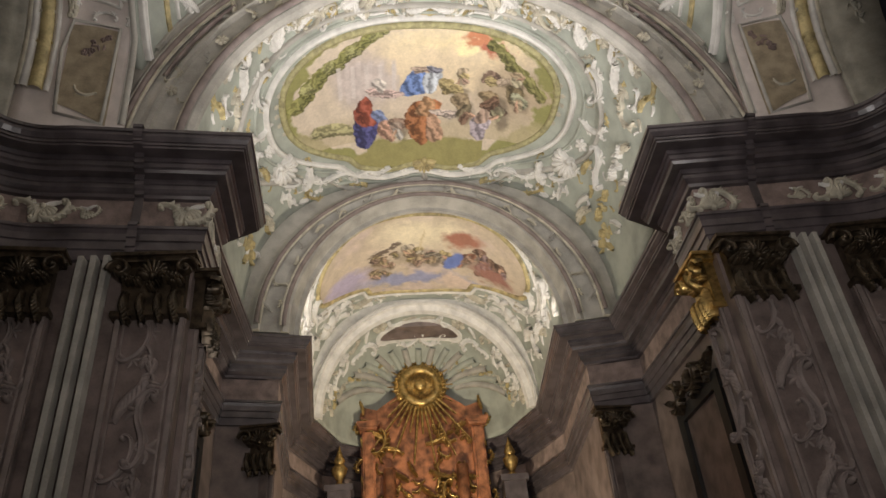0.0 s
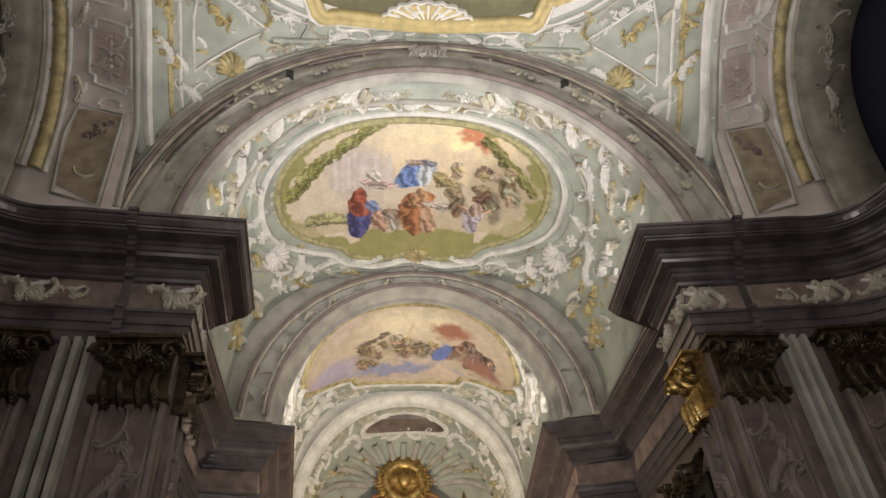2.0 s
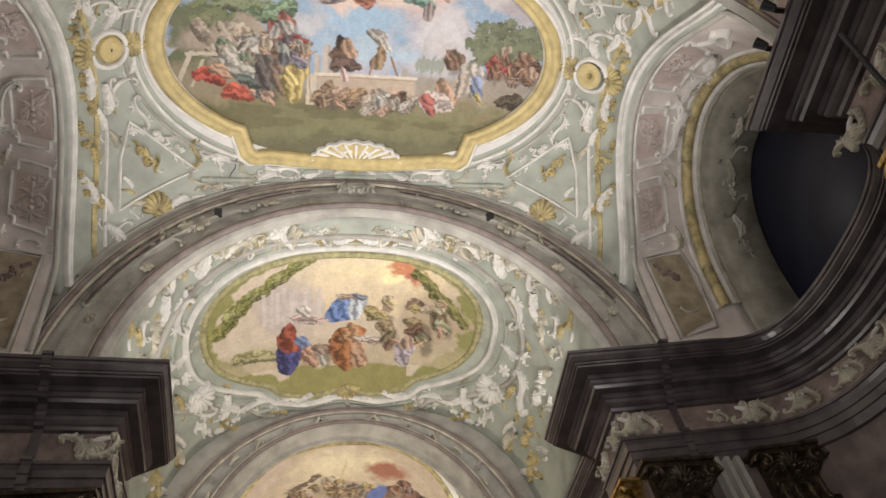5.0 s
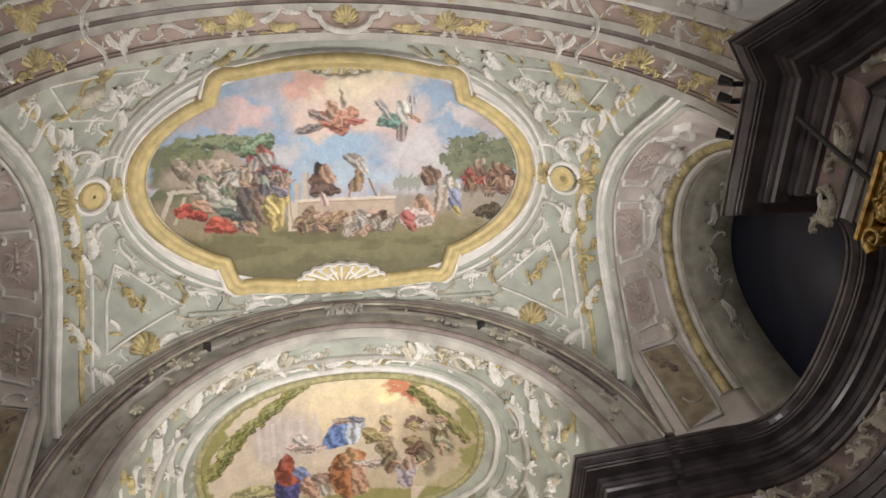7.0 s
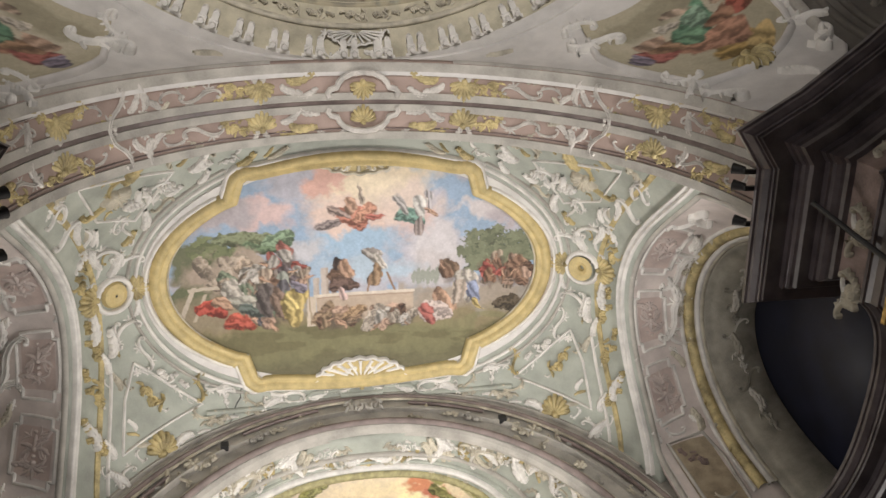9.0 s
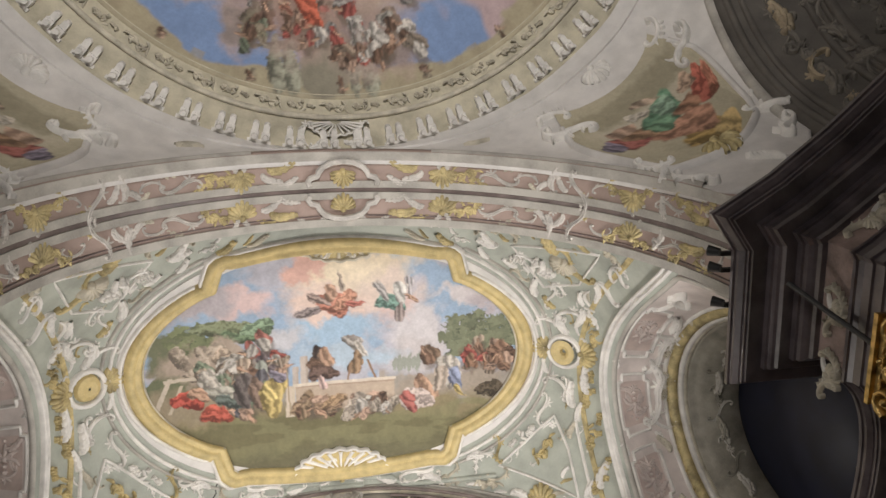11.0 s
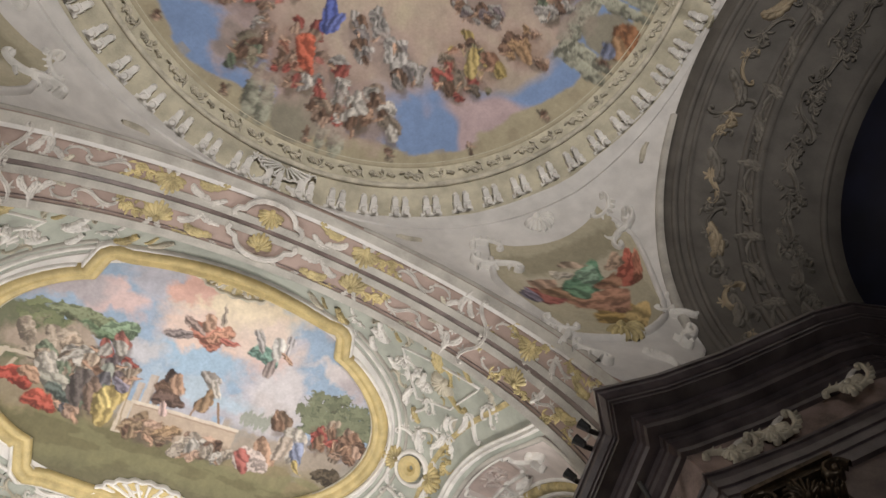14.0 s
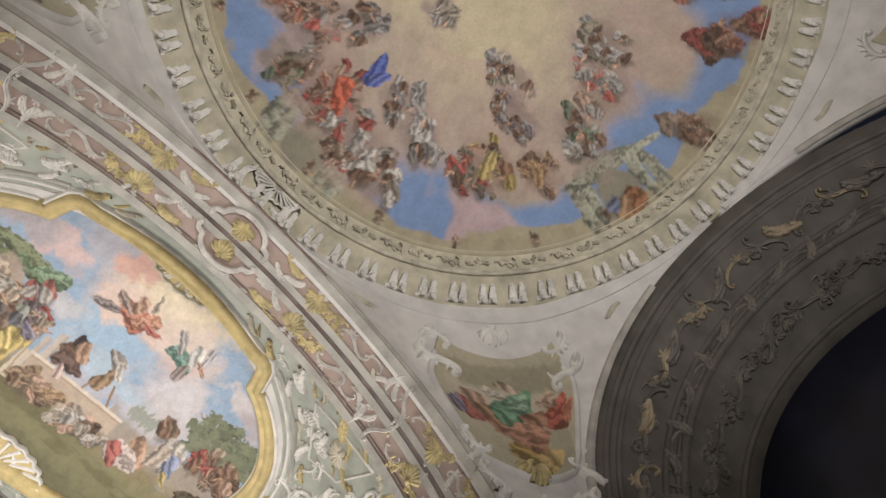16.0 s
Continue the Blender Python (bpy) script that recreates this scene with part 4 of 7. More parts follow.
def bead(name, S, pts, profile, material, parent, closed=False, label="", inside=EYE_ROOM):
    """A moulding laid on a surface along (u, v) points; profile of (sideways, proud) in metres."""
    fr = [frame_at(S, u, v, inside) for u, v in pts]
    n, m = len(pts), len(profile)
    verts, faces = [], []
    for i in range(n):
        p, nn = fr[i][0], fr[i][3]
        a = fr[(i - 1) % n][0] if closed or i else p
        b = fr[(i + 1) % n][0] if closed or i < n - 1 else p
        t = (b - a).normalized()
        s = nn.cross(t).normalized()
        verts += [p + s * d + nn * w for d, w in profile]
    for i in range(n if closed else n - 1):
        j = (i + 1) % n
        for k in range(m - 1):
            faces.append((i * m + k, i * m + k + 1, j * m + k + 1, j * m + k))
    return mesh_ob(name, verts, faces, material, parent, label, smooth=len(profile) != 4)


def rounded(w, h):
    return [(-w, 0), (-w * 0.7, h * 0.75), (0, h), (w * 0.7, h * 0.75), (w, 0)]


def ribbon(out, path, wid, hgt):
    """Half-round strip on the plane along path points; wid and hgt are functions of 0..1."""
    verts, faces = out
    n0, n = len(verts), len(path)
    for i, (x, y) in enumerate(path):
        a, b = path[max(0, i - 1)], path[min(n - 1, i + 1)]
        tx, ty = b[0] - a[0], b[1] - a[1]
        q = math.hypot(tx, ty) or 1
        sx, sy = -ty / q, tx / q
        t = i / (n - 1)
        w, h = wid(t), hgt(t)
        for d, z in ((-1, 0), (-0.65, 0.8), (0, 1), (0.65, 0.8), (1, 0)):
            verts.append((x + sx * w * d, y + sy * w * d, z * h))
    for i in range(n - 1):
        for k in range(4):
            a = n0 + i * 5 + k
            faces.append((a, a + 1, a + 6, a + 5))


def knob(out, x, y, r, h, n=8):
    verts, faces = out
    k0 = len(verts)
    for rr, z in ((1, 0), (0.8, 0.7)):
        for i in range(n):
            verts.append((x + r * rr * math.cos(6.2832 * i / n), y + r * rr * math.sin(6.2832 * i / n), z * h))
    verts.append((x, y, h))
    for i in range(n):
        j = (i + 1) % n
        faces.append((k0 + i, k0 + j, k0 + n + j, k0 + n + i))
        faces.append((k0 + n + i, k0 + n + j, k0 + 2 * n))


def curl_path(kfun, n=40, length=1.0, heading=0.0):
    x = y = 0.0
    pts = [(0, 0)]
    th = heading
    for i in range(n):
        s = (i + 0.5) / n
        th += kfun(s) / n
        x, y = x + math.cos(th) * length / n, y + math.sin(th) * length / n
        pts.append((x, y))
    cx, cy = sum(p[0] for p in pts) / len(pts), sum(p[1] for p in pts) / len(pts)
    return [(p[0] - cx, p[1] - cy) for p in pts]


def o_cscroll():
    out = ([], [])
    p = curl_path(lambda s: 2.4 + 52 * abs(2 * s - 1) ** 5, 60, 2.3)
    ribbon(out, p, lambda t: 0.06 + 0.07 * math.sin(math.pi * t), lambda t: 0.2 + 0.06 * abs(2 * t - 1))
    for q in (p[0], p[-1]):
        knob(out, q[0], q[1], 0.11, 0.3)
    for k in (18, 24, 30, 36, 42):
        a, b = p[k], p[k + 2]
        th = math.atan2(b[1] - a[1], b[0] - a[0]) - 1.2
        ribbon(out, [(a[0] + math.cos(th) * r + 0.1 * r * r, a[1] + math.sin(th) * r) for r in (0, 0.12, 0.22, 0.3)], lambda t: 0.1 * (1 - t) + 0.02, lambda t: 0.18)
    return out


def o_sscroll():
    out = ([], [])
    p = curl_path(lambda s: (1 if s < 0.5 else -1) * (2.5 + 40 * abs(2 * s - 1) ** 4), 64, 2.5)
    ribbon(out, p, lambda t: 0.06 + 0.07 * math.sin(math.pi * t), lambda t: 0.2 + 0.06 * abs(2 * t - 1))
    for q in (p[0], p[-1]):
        knob(out, q[0], q[1], 0.11, 0.3)
    for k, s in ((20, 1), (26, -1), (32, 1), (38, -1), (44, 1)):
        a, b = p[k], p[k + 2]
        th = math.atan2(b[1] - a[1], b[0] - a[0]) + s * 0.9
        ribbon(out, [(a[0] + math.cos(th + r * 2) * r, a[1] + math.sin(th + r * 2) * r) for r in (0, 0.12, 0.24, 0.34)], lambda t: 0.11 * (1 - t) + 0.02, lambda t: 0.18)
    return out


def strap_ribbon(out, path, wid, hgt):
    """A moulded strap with two raised edges and a sunk middle."""
    verts, faces = out
    prof = ((-1, 0), (-0.92, 0.8), (-0.6, 1), (-0.35, 0.6), (0.35, 0.6), (0.6, 1), (0.92, 0.8), (1, 0))
    n0, n = len(verts), len(path)
    for i, (x, y) in enumerate(path):
        a, b = path[max(0, i - 1)], path[min(n - 1, i + 1)]
        q = math.hypot(b[0] - a[0], b[1] - a[1]) or 1
        sx, sy = -(b[1] - a[1]) / q, (b[0] - a[0]) / q
        w, h = wid(i / (n - 1)), hgt(i / (n - 1))
        verts += [(x + sx * w * d, y + sy * w * d, z * h) for d, z in prof]
    for i in range(n - 1):
        for k in range(7):
            a = n0 + i * 8 + k
            faces.append((a, a + 1, a + 9, a + 8))


def tuft(out, x, y, th, q, n=4):
    """A few curling leaf tips fanned round one direction."""
    for k in range(n):
        t = th + 0.5 * (k - (n - 1) / 2)
        c = 0.5 * (k - (n - 1) / 2)
        ribbon(out, [(x + math.cos(t + c * r) * q * r, y + math.sin(t + c * r) * q * r) for r in (0, 0.35, 0.7, 1)], lambda u: q * (0.06 + 0.13 * math.sin(math.pi * (0.15 + 0.75 * u))), lambda u: q * 0.3 * (1 - 0.4 * u))


def o_cstrap():
    out = ([], [])
    p = curl_path(lambda s: 2.2 + 46 * abs(2 * s - 1) ** 6, 56, 2.4, -(2.2 + 46 / 7) / 2)
    strap_ribbon(out, p, lambda t: 0.035 + 0.05 * math.sin(math.pi * t), lambda t: 0.17 + 0.05 * abs(2 * t - 1))
    for q, s in ((p[0], 1), (p[-1], -1)):
        knob(out, q[0], q[1], 0.09, 0.26)
    for k in (15, 41):
        tuft(out, p[k][0], p[k][1], -1.57 + 0.5 * (k - 28) / 13, 0.34, 3)
    return out


def o_sstrap():
    out = ([], [])
    h = -(2.4 + 44 / 6) / 2
    p = curl_path(lambda s: (1 if s < 0.5 else -1) * (2.4 + 44 * abs(2 * s - 1) ** 5), 60, 2.6, h)
    strap_ribbon(out, p, lambda t: 0.035 + 0.05 * math.sin(math.pi * t), lambda t: 0.17 + 0.05 * abs(2 * t - 1))
    for q in (p[0], p[-1]):
        knob(out, q[0], q[1], 0.09, 0.26)
    tuft(out, p[19][0], p[19][1], -1.9, 0.36, 4)
    tuft(out, p[41][0], p[41][1], 1.24, 0.36, 4)
    return out


def o_plume():
    """Acanthus plume: broad lobed leaf with curled tips."""
    out = ([], [])
    spine = [(t, 0.16 * math.sin(3.0 * t)) for t in (i / 10 for i in range(11))]
    ribbon(out, spine, lambda t: 0.09 * (1 - 0.6 * t) + 0.02, lambda t: 0.17)
    for i in (1, 3, 5, 7, 9):
        x, y = spine[i]
        for s in (-1, 1):
            q = 0.36 * math.sin(math.pi * (i + 1.6) / 12.5)
            ribbon(out, [(x + math.cos(s * (1.0 - 0.9 * r)) * q * r, y + math.sin(s * (1.0 - 0.9 * r)) * q * r) for r in (0, 0.4, 0.8, 1.05)], lambda t: 0.11 * math.sin(math.pi * (0.3 + 0.6 * t)), lambda t: 0.15 * math.sin(math.pi * (0.25 + 0.65 * t)) + 0.02)
    knob(out, 1.0, 0.02, 0.08, 0.2)
    return out


def o_trophy():
    """Upright relief for a panel: paired scrolls, plume, shell and tassels."""
    out = ([], [])
    for s in (-1, 1):
        p = curl_path(lambda t: 1.6 + 40 * abs(2 * t - 1) ** 6, 40, 1.15, 0)
        c, d = math.cos(1.2), math.sin(1.2)
        strap_ribbon(out, [(s * (0.2 + x * 0.5 * c), y * 0.75 + 0.1) for x, y in p], lambda t: 0.03 + 0.02 * math.sin(math.pi * t), lambda t: 0.1)
        tuft(out, s * 0.12, -0.4, -1.57 + s * 0.9, 0.26, 3)
        tuft(out, s * 0.16, 0.42, 1.57 - s * 0.7, 0.22, 3)
    tuft(out, 0, 0.36, 1.57, 0.34, 5)
    tuft(out, 0, -0.02, -1.57, 0.4, 5)
    for y, q in ((0.28, 0.075), (0.12, 0.06), (-0.05, 0.09), (-0.5, 0.05)):
        knob(out, 0, y, q, 0.15)
    return out


def o_leaf():
    out = ([], [])
    stem = [(t, 0.18 * math.sin(2.6 * t)) for t in (i / 10 for i in range(11))]
    ribbon(out, stem, lambda t: 0.06 * (1 - t) + 0.02, lambda t: 0.12 * (1 - 0.5 * t))
    for i in range(1, 9):
        x, y = stem[i]
        q = 0.42 * math.sin(math.pi * (i + 1.0) / 11)
        for s in (-1, 1):
            th = s * (0.9 - 0.05 * i)
            ribbon(out, [(x + math.cos(th - s * r * 0.8) * q * r, y + math.sin(th - s * r * 0.8) * q * r) for r in (0, 0.35, 0.7, 1)], lambda t: 0.07 * math.sin(math.pi * (0.25 + 0.7 * t)), lambda t: 0.13 * (1 - 0.6 * t) + 0.01)
    return out


def o_sprig():
    out = ([], [])
    r = random.Random(5)
    stem = [(t - 0.5, 0.1 * math.sin(5 * t)) for t in (i / 12 for i in range(13))]
    ribbon(out, stem, lambda t: 0.025, lambda t: 0.05)
    for i in range(26):
        x, y = stem[i * 12 // 26]
        th = r.uniform(-1.5, 1.5) + (math.pi if r.random() < 0.15 else 0)
        q = r.uniform(0.2, 0.36)
        ribbon(out, [(x + math.cos(th + 0.6 * a) * q * a, y + math.sin(th + 0.6 * a) * q * a) for a in (0, 0.4, 0.75, 1)], lambda t: 0.06 * math.sin(math.pi * (0.2 + 0.75 * t)), lambda t: 0.08 + 0.08 * math.sin(math.pi * t))
    return out


def o_palmette(n=9, span=2.6):
    out = ([], [])
    for i in range(n):
        th = math.pi / 2 + span * (i / (n - 1) - 0.5)
        q = 0.5 * (1 - 0.25 * abs(2 * i / (n - 1) - 1))
        ribbon(out, [(math.cos(th) * q * a, math.sin(th) * q * a - 0.15) for a in (0.1, 0.4, 0.7, 0.92, 1.05)], lambda t: 0.02 + 0.055 * math.sin(math.pi * (0.05 + 0.85 * t)), lambda t: 0.04 + 0.09 * math.sin(math.pi * (0.1 + 0.85 * t)))
    knob(out, 0, -0.15, 0.1, 0.14)
    hub = len(out[0])
    out[0].append((0, -0.15, 0.02))
    for i in range(n - 1):
        out[1].append((hub, i * 25 + 2, (i + 1) * 25 + 2))
    out[1].append((hub, hub - 1, 2))
    return out


def o_sun():
    out = ([], [])
    for i in range(14):
        th = 2 * math.pi * i / 14
        q = 0.5 if i % 2 else 0.4
        ribbon(out, [(math.cos(th) * q * a, math.sin(th) * q * a) for a in (0.2, 0.6, 1.0)], lambda t: 0.07 * (1 - t) + 0.02, lambda t: 0.07)
    knob(out, 0, 0, 0.16, 0.14)
    return out


def o_rosette():
    out = ([], [])
    for i in range(6):
        th = 2 * math.pi * i / 6 + 0.3
        ribbon(out, [(math.cos(th) * a, math.sin(th) * a) for a in (0.08, 0.25, 0.42, 0.5)], lambda t: 0.04 + 0.13 * math.sin(math.pi * (0.1 + 0.8 * t)), lambda t: 0.14 * math.sin(math.pi * (0.2 + 0.7 * t)) + 0.02)
    knob(out, 0, 0, 0.13, 0.2)
    return out


def o_flowers():
    out = ([], [])
    r = random.Random(9)
    for i in range(16):
        x = r.uniform(-0.5, 0.5)
        y = r.uniform(-0.16, 0.16) * (1.2 - abs(x) * 1.6)
        if i % 3 == 0:
            th = r.uniform(0, 6.28)
            ribbon(out, [(x + math.cos(th) * a, y + math.sin(th) * a) for a in (0, 0.08, 0.16, 0.2)], lambda t: 0.05 * math.sin(math.pi * (0.2 + 0.75 * t)), lambda t: 0.06)
        else:
            q = r.uniform(0.04, 0.075)
            for k in range(4):
                knob(out, x + q * 0.8 * math.cos(1.57 * k + i), y + q * 0.8 * math.sin(1.57 * k + i), q * 0.75, 0.1, 6)
            knob(out, x, y, q * 0.6, 0.14, 6)
    return out


def o_rocaille():
    """Fringed shell-work edge, curved."""
    out = ([], [])
    p = curl_path(lambda s: 2.6 - 9 * (s > 0.85), 30, 1.5)
    ribbon(out, p, lambda t: 0.07 + 0.05 * math.sin(math.pi * t), lambda t: 0.13)
    for k in range(3, 27, 2):
        a, b = p[k], p[k + 1]
        th = math.atan2(b[1] - a[1], b[0] - a[0]) - 1.57
        q = 0.2 + 0.14 * math.sin(k * 0.7)
        ribbon(out, [(a[0] + math.cos(th - 0.5 * r) * q * r, a[1] + math.sin(th - 0.5 * r) * q * r) for r in (0, 0.5, 0.85, 1)], lambda t: 0.05 * math.sin(math.pi * (0.25 + 0.65 * t)), lambda t: 0.09 * (1 - 0.6 * t))
    return out


def o_fan():
    """Ribbed half-shell with a scalloped rim."""
    out = ([], [])
    for i in range(11):
        th = math.pi * (0.06 + 0.88 * i / 10)
        ribbon(out, [(math.cos(th) * a * 0.5, math.sin(th) * a * 0.24) for a in (0.2, 0.6, 0.9, 1.0)], lambda t: 0.012 + 0.02 * t, lambda t: 0.05)
    rim = []
    for i in range(60):
        th = math.pi * (0.03 + 0.94 * i / 59)
        w = 1.02 + 0.04 * math.cos(i * 6.283 / 6)
        rim.append((math.cos(th) * w * 0.5, math.sin(th) * w * 0.26))
    ribbon(out, rim, lambda t: 0.022, lambda t: 0.07)
    return out


def o_plate():
    """Filled half-shell with shallow flutes."""
    rim = [(math.cos(math.pi * (0.03 + 0.94 * i / 44)) * 0.5, math.sin(math.pi * (0.03 + 0.94 * i / 44)) * 0.26, 0.03 + 0.015 * (i % 4 == 0)) for i in range(45)]
    hub = (0.0, 0.02, 0.025)
    return [hub] + rim, [(0, i, i + 1) for i in range(1, 45)]


SHAPES = {"shell_plate": o_plate, "scroll": o_cscroll, "double_scroll": o_sscroll, "acanthus_leaf": o_leaf, "leaf_sprig": o_sprig, "palmette": o_palmette,
          "sunburst": o_sun, "rosette": o_rosette, "flower_festoon": o_flowers, "rocaille": o_rocaille, "fan_shell": o_fan,
          "strap_scroll": o_cstrap, "strap_wave": o_sstrap, "plume": o_plume, "trophy": o_trophy}
ORN = {}


def orn_mesh(shape, material, flip):
    key = (shape, material.name, flip)
    if key not in ORN:
        v, f = SHAPES[shape]()
        ext = max(max(c[i] for c in v) - min(c[i] for c in v) for i in (0, 1))
        mid = [(max(c[i] for c in v) + min(c[i] for c in v)) / 2 for i in (0, 1)]
        v = [((x - mid[0]) / ext, (y - mid[1]) / ext, z / ext) for x, y, z in v]
        me = bpy.data.meshes.new(shape)
        me.from_pydata([(-x, y, z) for x, y, z in v] if flip else v, [], f)
        me.materials.append(material)
        me.polygons.foreach_set("use_smooth", [True] * len(me.polygons))
        ORN[key] = me
    return ORN[key]


def orn(shape, material, S, u, v, rot, size, parent, flip=False, deep=1.0, inside=EYE_ROOM, stretch=1.0):
    """Puts an ornament on a surface: rot in degrees from the u axis, size in metres."""
    size, deep = size * 1.15, deep * 1.4
    p, a, b, n = frame_at(S, u, v, inside)
    c, s = math.cos(radians(rot)), math.sin(radians(rot))
    ex, ey = a * c + b * s, b * c - a * s
    if ex.cross(ey).dot(n) < 0:
        ey = -ey
    m = Matrix((ex * size * stretch, ey * size, n * size * deep)).transposed().to_4x4()
    m.translation = p - n * 0.01
    ob = new(shape, orn_mesh(shape, material, flip))
    ob.parent = parent
    ob.matrix_world = m
    return ob


def both(shape, material, S, u, v, rot, size, parent, **kw):
    """The ornament and its mirror image across the axis of the nave."""
    size *= 1.08
    for sx in (-1, 1):
        p, a, b, n = frame_at(S, u, v, EYE_ROOM)
        c, s = math.cos(radians(rot)), math.sin(radians(rot))
        ex, ey = a * c + b * s, b * c - a * s
        k = kw.get("deep", 1.4)
        m = Matrix((ex * size * kw.get("stretch", 1.0), ey * size, n * size * k)).transposed().to_4x4()
        m.translation = p - n * 0.01
        ob = new(shape, orn_mesh(shape, material, False))
        ob.parent = parent
        ob.matrix_world = (Matrix.Diagonal((-1, 1, 1, 1)) if sx < 0 else Matrix()) @ m


def outline(half_lo, half_hi, xmax, yc, k=1.0, n=70):
    up, lo = [], []
    for i in range(n + 1):
        x = xmax * math.sin((i / n - 0.5) * math.pi)
        lo.append((x * k, yc + half_lo(x) * k))
        up.append((x * k, yc - half_hi(x) * k))
    return lo + up[::-1][1:-1]


FRAME = [(-0.16, 0), (-0.16, 0.07), (-0.11, 0.15), (-0.04, 0.17), (0.0, 0.11), (0.04, 0.1), (0.07, 0.14), (0.11, 0.12), (0.14, 0.06), (0.15, 0.0)]

# nave bay: the large painting's frame and the stucco round it
bead("fresco_frame", S_NAVE, outline(F1_half, F1_half, 3.52, F1Y, 1.01), FRAME, YELLOW, vault_nave, True, "moulded ochre picture frame with stepped corners")
bead("frame_edge", S_NAVE, outline(F1_half, F1_half, 3.52, F1Y, 0.968), rounded(0.025, 0.09), IVORY, vault_nave, True)
bead("frame_edge", S_NAVE, outline(F1_half, F1_half, 3.52, F1Y, 1.07), rounded(0.04, 0.1), WHITE, vault_nave, True)
for s in (-1, 1):
    arc = [(s * 3.9 * math.cos(a), F1Y + 2.5 * math.sin(a)) for a in (radians(-58 + 116 * i / 50) for i in range(51))]
    bead("moulding", S_NAVE, arc, rounded(0.035, 0.06), WHITE, vault_nave)
    arc = [(s * 4.02 * math.cos(a), F1Y + 2.6 * math.sin(a)) for a in (radians(-56 + 112 * i / 50) for i in range(51))]
    bead("moulding", S_NAVE, arc, rounded(0.03, 0.05), STONE, vault_nave)
    rib = [(s * (XR - 0.06), 2.95 + 5.5 * i / 60) for i in range(61)]
    bead("rib", S_NAVE, rib, [(-0.07, 0), (-0.07, 0.08), (-0.04, 0.11), (-0.015, 0.04), (0.015, 0.04), (0.03, 0.09), (0.06, 0.08), (0.07, 0.0)], WHITE, vault_nave)
    tri = [(2.95, 7.95), (3.45, 7.5), (4.0, 6.95), (4.12, 7.4), (4.12, 8.05), (3.6, 8.02), (2.95, 7.95)]
    dense = []
    for (x0, y0), (x1, y1) in zip(tri, tri[1:]):
        dense += [(s * (x0 + (x1 - x0) * i / 6), y0 + (y1 - y0) * i / 6) for i in range(6)]
    bead("panel_moulding", S_NAVE, dense, rounded(0.024, 0.05), WHITE, vault_nave, True)
    tri2 = [(3.0, 3.55), (4.15, 3.45), (4.15, 4.2), (3.7, 4.4)]
    dense = []
    for (x0, y0), (x1, y1) in zip(tri2, tri2[1:] + tri2[:1]):
        dense += [(s * (x0 + (x1 - x0) * i / 6), y0 + (y1 - y0) * i / 6) for i in range(6)]
    bead("panel_moulding", S_NAVE, dense, rounded(0.022, 0.045), WHITE, vault_nave, True)
    bead("medallion_rim", S_NAVE, [(s * (4.2 + 0.23 * math.cos(a)), 5.73 + 0.3 * math.sin(a)) for a in (6.2832 * i / 28 for i in range(28))], rounded(0.05, 0.09), WHITE, vault_nave, True)
    bead("medallion", S_NAVE, [(s * (4.2 + 0.1 * math.cos(a)), 5.73 + 0.14 * math.sin(a)) for a in (6.2832 * i / 20 for i in range(20))], [(-0.1, 0.0), (-0.07, 0.08), (0.0, 0.11), (0.11, 0.1)], YELLOW, vault_nave, True)

